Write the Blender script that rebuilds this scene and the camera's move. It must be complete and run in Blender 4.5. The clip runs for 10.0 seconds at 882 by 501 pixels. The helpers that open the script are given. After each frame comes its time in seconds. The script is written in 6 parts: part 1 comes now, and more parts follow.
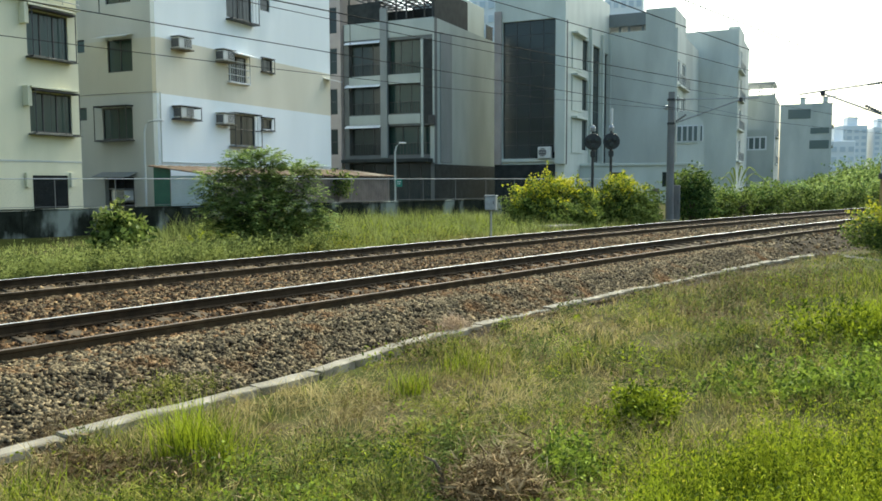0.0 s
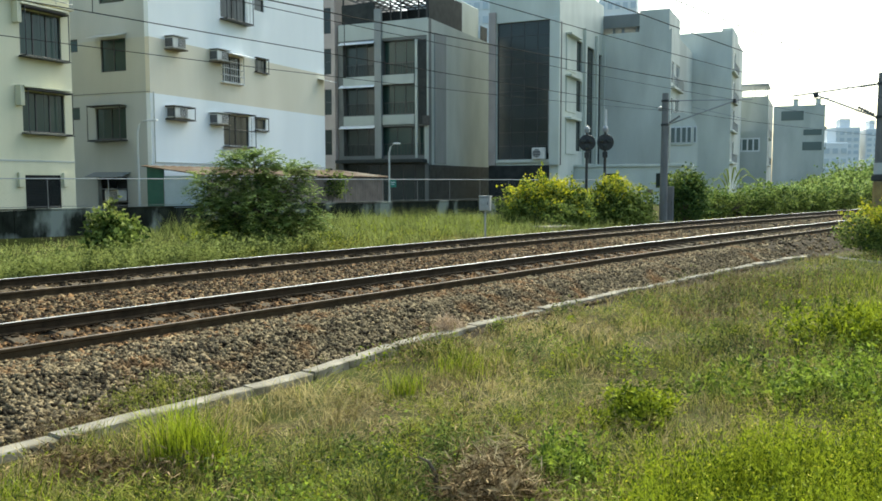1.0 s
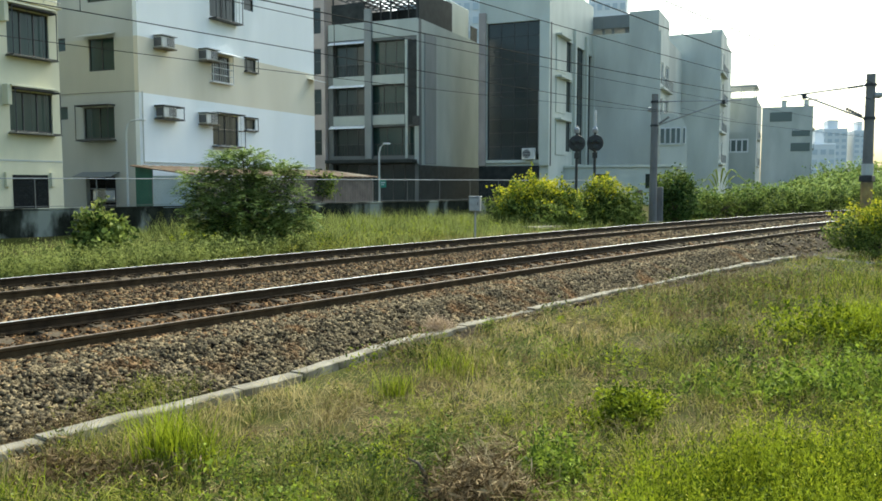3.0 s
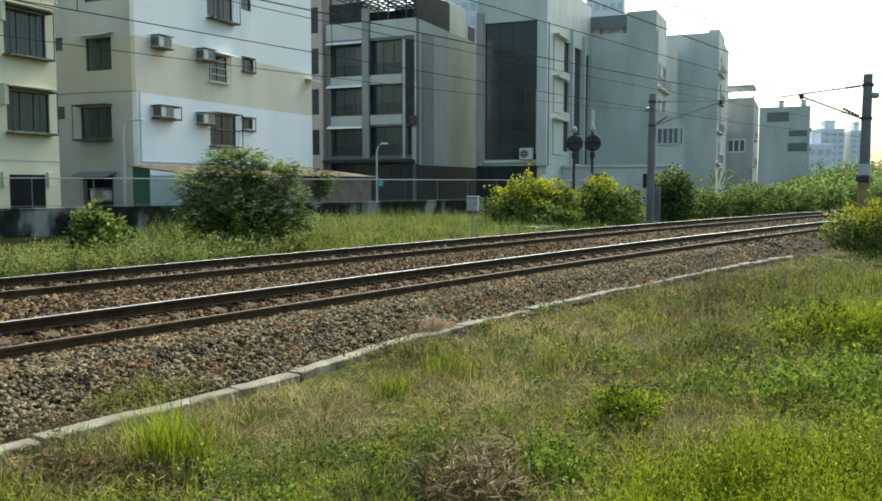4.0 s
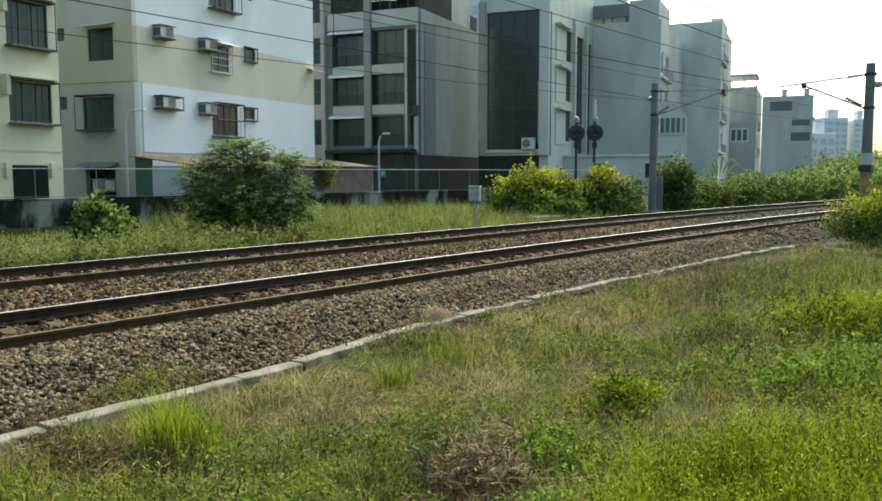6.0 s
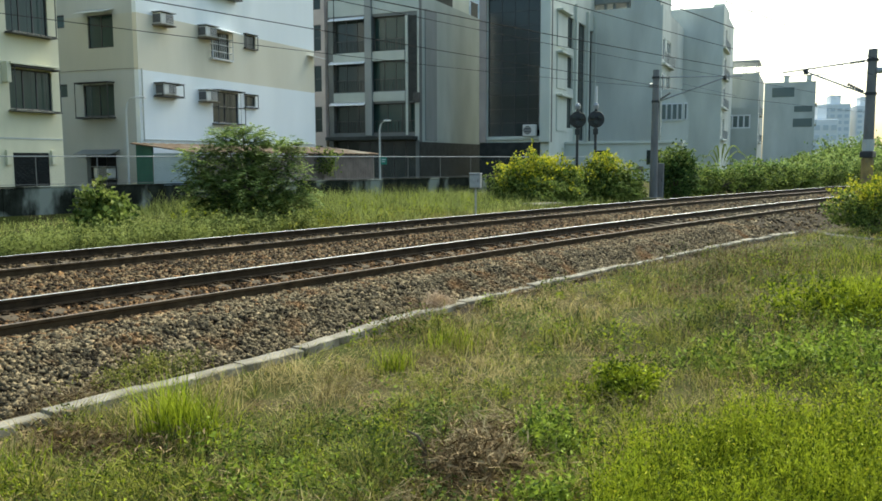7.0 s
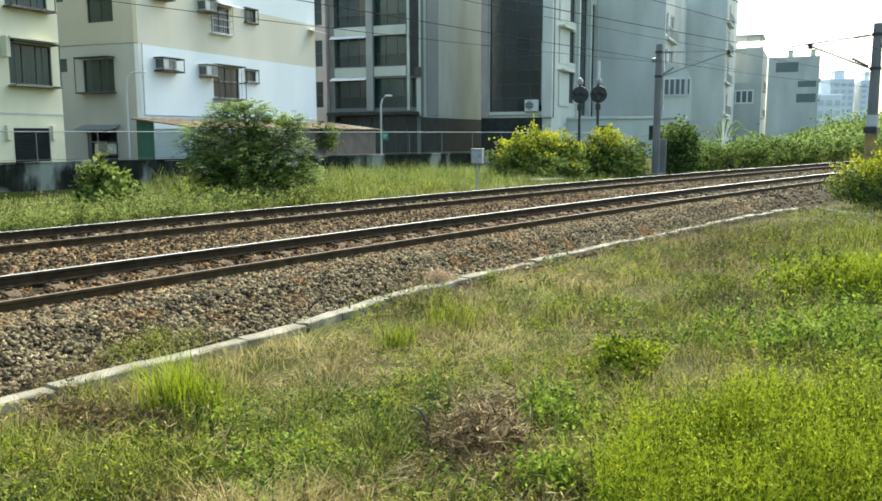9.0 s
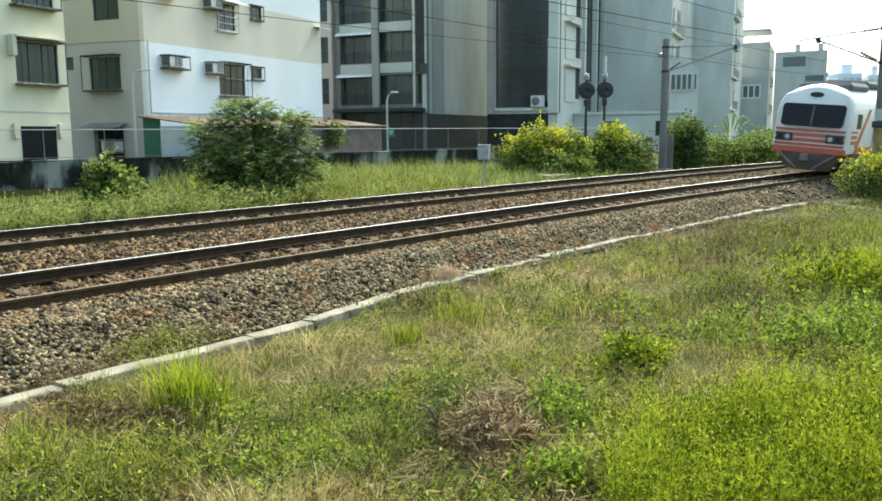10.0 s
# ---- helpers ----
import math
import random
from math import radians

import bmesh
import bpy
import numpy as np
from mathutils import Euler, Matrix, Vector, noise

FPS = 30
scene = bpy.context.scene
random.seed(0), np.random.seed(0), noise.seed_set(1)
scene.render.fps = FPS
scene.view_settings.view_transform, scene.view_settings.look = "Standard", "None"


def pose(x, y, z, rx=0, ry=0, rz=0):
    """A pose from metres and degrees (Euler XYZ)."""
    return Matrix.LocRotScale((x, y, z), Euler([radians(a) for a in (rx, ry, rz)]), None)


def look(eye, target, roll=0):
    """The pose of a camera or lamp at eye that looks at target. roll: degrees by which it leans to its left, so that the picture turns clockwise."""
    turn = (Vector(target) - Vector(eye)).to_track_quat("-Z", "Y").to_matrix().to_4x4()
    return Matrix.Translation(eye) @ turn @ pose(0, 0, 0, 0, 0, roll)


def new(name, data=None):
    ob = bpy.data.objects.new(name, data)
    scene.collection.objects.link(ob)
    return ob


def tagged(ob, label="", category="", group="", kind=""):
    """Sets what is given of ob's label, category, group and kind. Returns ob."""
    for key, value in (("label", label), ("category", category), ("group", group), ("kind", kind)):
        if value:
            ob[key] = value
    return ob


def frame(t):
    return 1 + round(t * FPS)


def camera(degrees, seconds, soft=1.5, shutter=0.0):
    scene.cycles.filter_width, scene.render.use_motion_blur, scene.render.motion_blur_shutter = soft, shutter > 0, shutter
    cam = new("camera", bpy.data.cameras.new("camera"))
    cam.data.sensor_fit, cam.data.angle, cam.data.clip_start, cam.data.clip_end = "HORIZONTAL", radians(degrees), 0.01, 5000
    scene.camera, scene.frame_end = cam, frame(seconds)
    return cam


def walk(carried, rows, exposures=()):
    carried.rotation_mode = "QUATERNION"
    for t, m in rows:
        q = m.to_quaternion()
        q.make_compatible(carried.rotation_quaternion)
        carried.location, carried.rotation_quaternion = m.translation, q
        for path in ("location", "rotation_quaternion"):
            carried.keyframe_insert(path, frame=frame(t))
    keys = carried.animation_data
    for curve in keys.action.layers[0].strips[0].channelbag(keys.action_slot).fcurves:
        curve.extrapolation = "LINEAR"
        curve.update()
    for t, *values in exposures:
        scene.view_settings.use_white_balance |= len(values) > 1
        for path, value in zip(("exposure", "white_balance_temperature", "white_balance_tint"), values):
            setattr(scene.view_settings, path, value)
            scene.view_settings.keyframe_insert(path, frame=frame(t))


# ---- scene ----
cam = camera(56, 10.0, soft=1.7)
walk(cam, [
    (0.0, look((0.001, -0.007, 1.781), (-0.417, 19.921, 0.144), -0.20)),
    (0.5, look((-0.003, -0.005, 1.779), (-0.346, 19.926, 0.153), -0.12)),
    (1.0, look((-0.004, 0.000, 1.777), (-0.276, 19.933, 0.157), -0.08)),
    (1.5, look((-0.002, 0.001, 1.777), (-0.205, 19.935, 0.162), -0.05)),
    (2.0, look((-0.001, 0.007, 1.775), (-0.139, 19.942, 0.162), -0.04)),
    (2.5, look((-0.002, 0.022, 1.776), (-0.085, 19.957, 0.165), -0.02)),
    (4.0, look((-0.003, 0.029, 1.775), (0.024, 19.964, 0.161), 0.02)),
    (4.5, look((-0.006, 0.013, 1.777), (0.016, 19.947, 0.157), 0.04)),
    (5.0, look((0.000, 0.000, 1.780), (0.000, 19.931, 0.117), 0.00)),
    (5.5, look((0.000, -0.012, 1.781), (-0.013, 19.912, 0.039), -0.02)),
    (7.0, look((0.022, -0.059, 1.779), (-0.041, 19.824, -0.385), -0.15)),
    (7.5, look((0.020, -0.060, 1.782), (-0.048, 19.802, -0.555), -0.16)),
    (8.0, look((0.015, -0.061, 1.776), (-0.057, 19.782, -0.728), -0.13)),
    (8.5, look((0.017, -0.060, 1.773), (-0.064, 19.763, -0.877), -0.17)),
    (9.0, look((0.010, -0.053, 1.777), (-0.087, 19.758, -0.964), -0.14)),
    (9.5, look((0.004, -0.042, 1.778), (-0.159, 19.763, -1.008), -0.25)),
    (10.0, look((-0.006, -0.019, 1.774), (-0.253, 19.779, -1.051), -0.40)),
], exposures=[(t, e + 0.11, 6250, -6) for t, e in ((0.0, 1.2), (2.5, 1.2), (4.0, 0.98), (5.0, 0.94), (5.5, 0.95), (7.0, 1.07), (7.5, 1.17), (8.5, 1.48), (9.0, 1.58), (10.0, 1.6))])

# ---- light ----
SUN_AZ, SUN_EL = 23.0, 46.0          # degrees clockwise from +Y, degrees up
world = bpy.data.worlds.new("sky")
scene.world = world
world.use_nodes = True
wn = world.node_tree
sky = wn.nodes.new("ShaderNodeTexSky")
sky.sky_type, sky.sun_disc = "NISHITA", False
sky.sun_elevation, sky.sun_rotation = radians(SUN_EL), radians(SUN_AZ)
sky.air_density, sky.dust_density, sky.ozone_density = 1.0, 4.6, 1.0
wn.links.new(sky.outputs[0], wn.nodes["Background"].inputs[0])
wn.nodes["Background"].inputs[1].default_value = 0.15
sun = new("sun", bpy.data.lights.new("sun", "SUN"))
sun.data.energy, sun.data.angle, sun.data.color = 1.7, radians(2.5), (1.0, 0.94, 0.82)
sd = Vector((math.sin(radians(SUN_AZ)) * math.cos(radians(SUN_EL)), math.cos(radians(SUN_AZ)) * math.cos(radians(SUN_EL)), math.sin(radians(SUN_EL))))
sun.matrix_basis = look(sd * 60, (0, 0, 0))


# ---- materials ----
def surf(name, low, high, scale=3.0, rough=0.7, bump=0.2, fine=60.0, metal=0.0, stain=None, stain_at=0.6, glow=0.0, island=0.0, through_light=0.0, streak=0.0, spec=0.5):
    """A surface with coarse and fine variation between two colours, fine relief and, where given, stains."""
    m = bpy.data.materials.new(name)
    m.use_nodes = True
    t = m.node_tree
    p = t.nodes["Principled BSDF"]
    p.inputs["Roughness"].default_value, p.inputs["Metallic"].default_value = rough, metal
    p.inputs["Specular IOR Level"].default_value = spec
    co = t.nodes.new("ShaderNodeTexCoord")
    mp = t.nodes.new("ShaderNodeMapping")
    t.links.new(co.outputs["Object"], mp.inputs[0])
    if streak:
        mp.inputs["Scale"].default_value = (1, 1, streak)
    a = t.nodes.new("ShaderNodeTexNoise")
    a.inputs["Scale"].default_value, a.inputs["Detail"].default_value = scale, 6
    b = t.nodes.new("ShaderNodeTexNoise")
    b.inputs["Scale"].default_value, b.inputs["Detail"].default_value = fine, 4
    t.links.new(mp.outputs[0], a.inputs[0])
    t.links.new(co.outputs["Object"], b.inputs[0])
    mixf = t.nodes.new("ShaderNodeMath")
    mixf.operation = "MULTIPLY_ADD"
    mixf.inputs[1].default_value = 0.45
    t.links.new(b.outputs[0], mixf.inputs[0])
    t.links.new(a.outputs[0], mixf.inputs[2])
    last = mixf.outputs[0]
    if island:
        g = t.nodes.new("ShaderNodeNewGeometry")
        q = t.nodes.new("ShaderNodeMath")
        q.operation = "MULTIPLY_ADD"
        q.inputs[1].default_value = island
        t.links.new(g.outputs["Random Per Island"], q.inputs[0])
        t.links.new(last, q.inputs[2])
        off = t.nodes.new("ShaderNodeMath")
        off.operation = "SUBTRACT"
        off.inputs[1].default_value = island / 2
        t.links.new(q.outputs[0], off.inputs[0])
        last = off.outputs[0]
    r = t.nodes.new("ShaderNodeValToRGB")
    r.color_ramp.elements[0].position, r.color_ramp.elements[1].position = 0.45, 1.0
    r.color_ramp.elements[0].color, r.color_ramp.elements[1].color = (*low, 1), (*high, 1)
    t.links.new(last, r.inputs[0])
    colour = r.outputs[0]
    if stain:
        c = t.nodes.new("ShaderNodeTexNoise")
        c.inputs["Scale"].default_value, c.inputs["Detail"].default_value = scale * 0.37, 8
        t.links.new(mp.outputs[0], c.inputs[0])
        cr = t.nodes.new("ShaderNodeValToRGB")
        cr.color_ramp.elements[0].position, cr.color_ramp.elements[1].position = stain_at - 0.07, stain_at + 0.07
        t.links.new(c.outputs[0], cr.inputs[0])
        mx = t.nodes.new("ShaderNodeMix")
        mx.data_type = "RGBA"
        t.links.new(cr.outputs[0], mx.inputs[0])
        t.links.new(colour, mx.inputs[6])
        mx.inputs[7].default_value = (*stain, 1)
        colour = mx.outputs[2]
    t.links.new(colour, p.inputs["Base Color"])
    if bump:
        bm_ = t.nodes.new("ShaderNodeBump")
        bm_.inputs["Strength"].default_value, bm_.inputs["Distance"].default_value = bump, 0.02
        t.links.new(b.outputs[0], bm_.inputs["Height"])
        t.links.new(bm_.outputs[0], p.inputs["Normal"])
    if glow:
        t.links.new(colour, p.inputs["Emission Color"])
        p.inputs["Emission Strength"].default_value = glow
    if through_light:
        tr = t.nodes.new("ShaderNodeBsdfTranslucent")
        ms = t.nodes.new("ShaderNodeMixShader")
        ms.inputs[0].default_value = through_light
        t.links.new(colour, tr.inputs[0])
        t.links.new(p.outputs[0], ms.inputs[1])
        t.links.new(tr.outputs[0], ms.inputs[2])
        t.links.new(ms.outputs[0], t.nodes["Material Output"].inputs[0])
    return m


def glass_mat(name, tint, rough=0.08, spec=0.4):
    m = bpy.data.materials.new(name)
    m.use_nodes = True
    p = m.node_tree.nodes["Principled BSDF"]
    p.inputs["Base Color"].default_value = (*tint, 1)
    p.inputs["Roughness"].default_value = rough
    p.inputs["Specular IOR Level"].default_value = spec
    n = m.node_tree.nodes.new("ShaderNodeTexNoise")
    n.inputs["Scale"].default_value = 0.6
    b = m.node_tree.nodes.new("ShaderNodeBump")
    b.inputs["Strength"].default_value, b.inputs["Distance"].default_value = 0.15, 0.05
    m.node_tree.links.new(n.outputs[0], b.inputs["Height"])
    m.node_tree.links.new(b.outputs[0], p.inputs["Normal"])
    return m


M_SOIL = surf("soil_and_thatch", (0.032, 0.028, 0.010), (0.12, 0.10, 0.042), 2.5, 0.95, 0.6, 40, stain=(0.06, 0.065, 0.016), stain_at=0.5, spec=0.05)
M_BALLAST = surf("ballast_bed", (0.016, 0.012, 0.007), (0.07, 0.05, 0.028), 9, 0.95, 1.0, 30, spec=0.1)
M_STONE = surf("ballast_stone", (0.024, 0.017, 0.009), (0.27, 0.207, 0.118), 4, 0.9, 0.4, 60, island=0.78, stain=(0.19, 0.105, 0.045), stain_at=0.62, spec=0.15)
M_RUST_STONE = surf("rusty_ballast_stone", (0.03, 0.016, 0.007), (0.23, 0.13, 0.057), 4, 0.9, 0.4, 60, island=0.85, spec=0.15)
M_MIDSTONE = surf("brown_ballast_stone", (0.024, 0.016, 0.008), (0.23, 0.16, 0.085), 4, 0.9, 0.4, 60, island=0.9, spec=0.15)
M_RAIL = surf("rail_rust", (0.016, 0.011, 0.006), (0.062, 0.042, 0.022), 6, 0.8, 0.3, 80, spec=0.12)
M_RAILRUST = surf("brown_rail_rust", (0.026, 0.018, 0.009), (0.078, 0.053, 0.027), 6, 0.8, 0.3, 80, spec=0.12)
M_RAILTOP = surf("polished_rail_head", (0.66, 0.66, 0.66), (0.80, 0.80, 0.80), 3, 0.42, 0.02, 90, metal=1.0)
M_RAILDULL = surf("dull_brown_rail_head", (0.10, 0.075, 0.055), (0.22, 0.17, 0.13), 3, 0.55, 0.05, 90, metal=0.3)
M_SLEEPER = surf("sleeper_concrete", (0.05, 0.038, 0.024), (0.14, 0.11, 0.075), 5, 0.9, 0.3, 70, stain=(0.10, 0.058, 0.028), stain_at=0.56, spec=0.1)
M_CONC = surf("kerb_concrete", (0.15, 0.132, 0.10), (0.335, 0.30, 0.235), 3, 0.9, 0.4, 60, stain=(0.11, 0.095, 0.062), stain_at=0.56, spec=0.15)
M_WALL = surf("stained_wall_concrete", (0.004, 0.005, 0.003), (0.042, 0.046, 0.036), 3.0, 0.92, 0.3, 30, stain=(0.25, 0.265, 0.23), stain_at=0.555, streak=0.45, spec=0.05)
M_CREAM = surf("cream_render", (0.57, 0.545, 0.39), (0.69, 0.665, 0.49), 0.6, 0.85, 0.1, 30, streak=0.3, stain=(0.48, 0.475, 0.335), stain_at=0.63)
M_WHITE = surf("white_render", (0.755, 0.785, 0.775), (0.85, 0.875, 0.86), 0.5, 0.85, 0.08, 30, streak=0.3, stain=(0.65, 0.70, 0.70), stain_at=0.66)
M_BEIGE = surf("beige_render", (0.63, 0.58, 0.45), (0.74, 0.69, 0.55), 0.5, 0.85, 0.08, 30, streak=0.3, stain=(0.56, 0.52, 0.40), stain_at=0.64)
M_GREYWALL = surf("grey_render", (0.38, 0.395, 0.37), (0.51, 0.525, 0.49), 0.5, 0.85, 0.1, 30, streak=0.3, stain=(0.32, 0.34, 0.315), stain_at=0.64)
# the side wall's beige, darkened to stand for the shaded front
M_BEIGESHADE = surf("beige_render_shade_tone", (0.40, 0.40, 0.335), (0.52, 0.515, 0.43), 0.5, 0.85, 0.1, 30, streak=0.3, stain=(0.35, 0.345, 0.285), stain_at=0.62)
M_TILE = surf("grey_tile_cladding", (0.285, 0.315, 0.285), (0.395, 0.425, 0.39), 0.7, 0.6, 0.1, 40, streak=0.4)
M_TILED = surf("dark_tile_cladding", (0.15, 0.165, 0.16), (0.23, 0.245, 0.24), 0.7, 0.6, 0.1, 40, streak=0.4)
M_TILEK = surf("charcoal_tile_cladding", (0.075, 0.082, 0.078), (0.125, 0.135, 0.13), 0.7, 0.6, 0.1, 40, streak=0.4)
M_TILEL = surf("light_tile_cladding", (0.46, 0.485, 0.425), (0.59, 0.615, 0.545), 0.7, 0.6, 0.1, 40, streak=0.4)
M_CEM = surf("bare_cement_render", (0.47, 0.487, 0.44), (0.66, 0.678, 0.615), 0.5, 0.85, 0.25, 14, streak=0.35, stain=(0.42, 0.435, 0.395), stain_at=0.56)
M_CEMD = surf("weathered_dark_cement", (0.36, 0.375, 0.345), (0.53, 0.547, 0.505), 0.5, 0.85, 0.25, 14, streak=0.35, stain=(0.32, 0.333, 0.305), stain_at=0.56)
M_PINK = surf("pinkish_tile", (0.32, 0.275, 0.245), (0.43, 0.375, 0.335), 0.8, 0.7, 0.1, 40)
M_BLACKBASE = surf("black_granite", (0.014, 0.017, 0.016), (0.04, 0.045, 0.043), 2, 0.6, 0.05, 60, spec=0.15)
# distance haze put into the pale far wall and window colours
M_FAR = surf("far_building_haze_tint", (0.72, 0.745, 0.75), (0.80, 0.82, 0.82), 0.2, 0.8, 0.0, 10)
M_FARWIN = surf("far_window_haze_tint", (0.50, 0.56, 0.60), (0.58, 0.64, 0.68), 0.3, 0.4, 0.0)
M_FRAME = surf("dark_window_frame", (0.02, 0.02, 0.02), (0.05, 0.05, 0.048), 6, 0.5, 0.05)
M_FRAMEW = surf("white_window_frame", (0.60, 0.61, 0.61), (0.74, 0.75, 0.75), 6, 0.5, 0.05)
M_GLASS = glass_mat("dark_window_glass", (0.022, 0.031, 0.029), 0.1, 0.35)
M_GLASSG = glass_mat("green_tinted_glass", (0.026, 0.050, 0.043), 0.1, 0.32)
# glass lightened so its colour carries the haze over the farther houses
M_HAZEGLASS = glass_mat("haze_lightened_glass", (0.10, 0.13, 0.125), 0.25)
M_ACBODY = surf("off_white_ac_casing", (0.52, 0.51, 0.47), (0.68, 0.67, 0.62), 4, 0.6, 0.05)
M_ACGRILL = surf("ac_grille", (0.06, 0.06, 0.06), (0.13, 0.13, 0.13), 20, 0.6, 0.2)
M_SHEDWALL = surf("brown_shed_boards", (0.08, 0.065, 0.055), (0.17, 0.14, 0.12), 2, 0.8, 0.2)
M_METAL = surf("galvanised_steel", (0.25, 0.26, 0.26), (0.42, 0.43, 0.43), 6, 0.5, 0.1, metal=0.6)
M_DARKM = surf("dark_painted_steel", (0.012, 0.013, 0.013), (0.035, 0.036, 0.036), 6, 0.55, 0.1)
M_SLAT = surf("dark_slats", (0.008, 0.010, 0.010), (0.022, 0.025, 0.025), 6, 0.9, 0.05, spec=0.05)
M_MAST = surf("weathered_mast_concrete", (0.11, 0.11, 0.105), (0.20, 0.20, 0.19), 3, 0.85, 0.2, 40, streak=0.3)
M_WIRE = surf("dark_wire", (0.008, 0.008, 0.008), (0.02, 0.02, 0.02), 5, 0.9, 0.0, spec=0.1)
M_ROOFB = surf("rusty_corrugated_sheet", (0.09, 0.06, 0.04), (0.18, 0.13, 0.09), 1.5, 0.85, 0.2, 30, stain=(0.21, 0.18, 0.14), stain_at=0.6, spec=0.1)
M_GREEN = surf("green_painted_sheet", (0.015, 0.085, 0.06), (0.03, 0.13, 0.09), 2, 0.6, 0.1)
M_SHEET = surf("pale_blue_sheet", (0.42, 0.50, 0.52), (0.55, 0.62, 0.64), 1.5, 0.6, 0.1)
M_BARK = surf("bark", (0.05, 0.04, 0.03), (0.14, 0.11, 0.08), 8, 0.95, 0.6, 40)
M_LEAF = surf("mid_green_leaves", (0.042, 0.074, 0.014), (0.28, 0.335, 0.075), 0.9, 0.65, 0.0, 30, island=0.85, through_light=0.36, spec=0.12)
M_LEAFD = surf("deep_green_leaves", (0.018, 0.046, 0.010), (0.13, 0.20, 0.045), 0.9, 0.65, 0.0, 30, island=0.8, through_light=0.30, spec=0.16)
M_LEAFY = surf("yellow_tipped_leaves", (0.13, 0.19, 0.012), (0.66, 0.60, 0.04), 1.2, 0.6, 0.0, 30, island=0.9, through_light=0.4, spec=0.2)
M_GRASS = surf("green_grass", (0.042, 0.060, 0.008), (0.39, 0.375, 0.075), 0.9, 0.7, 0.0, 30, island=0.85, through_light=0.34, spec=0.12)
M_DRY = surf("dry_grass", (0.15, 0.115, 0.035), (0.60, 0.48, 0.21), 0.9, 0.8, 0.0, 30, island=0.8, through_light=0.3, spec=0.15)
M_WEED = surf("bright_weed_leaves", (0.048, 0.078, 0.004), (0.43, 0.475, 0.030), 1.0, 0.65, 0.0, 30, island=0.9, through_light=0.31, spec=0.12)
M_CLUMP = surf("fresh_green_leaves", (0.052, 0.086, 0.010), (0.35, 0.43, 0.055), 1.0, 0.65, 0.0, 30, island=0.9, through_light=0.32, spec=0.12)
M_VERGE = surf("olive_verge_leaves", (0.030, 0.046, 0.010), (0.24, 0.265, 0.065), 1.0, 0.7, 0.0, 30, island=0.85, through_light=0.3, spec=0.1)
M_FLOWER = surf("yellow_flowers", (0.55, 0.48, 0.02), (0.75, 0.68, 0.06), 5, 0.7, 0.0, through_light=0.3)
M_FARGRASS = surf("pale_tall_grass", (0.075, 0.095, 0.022), (0.38, 0.41, 0.12), 0.9, 0.7, 0.0, 30, island=0.85, through_light=0.36, spec=0.12)
M_TUFT = surf("pinkish_dry_tuft", (0.28, 0.20, 0.12), (0.72, 0.55, 0.38), 3, 0.85, 0.0, 30, island=0.8, through_light=0.25, spec=0.1)
# leaf green lightened to carry sunlight and haze in its colour
M_LEAFLIT = surf("leaves_sun_painted", (0.10, 0.165, 0.04), (0.38, 0.46, 0.14), 0.9, 0.6, 0.0, 30, island=0.8, through_light=0.45, spec=0.15)
M_STRAW = surf("bleached_straw", (0.10, 0.072, 0.032), (0.52, 0.41, 0.23), 2, 0.85, 0.0, 30, island=0.95, through_light=0.2, spec=0.12)
M_BROWN = surf("dead_brown_stalks", (0.07, 0.044, 0.018), (0.36, 0.255, 0.13), 2, 0.9, 0.0, 30, island=0.9, spec=0.08)


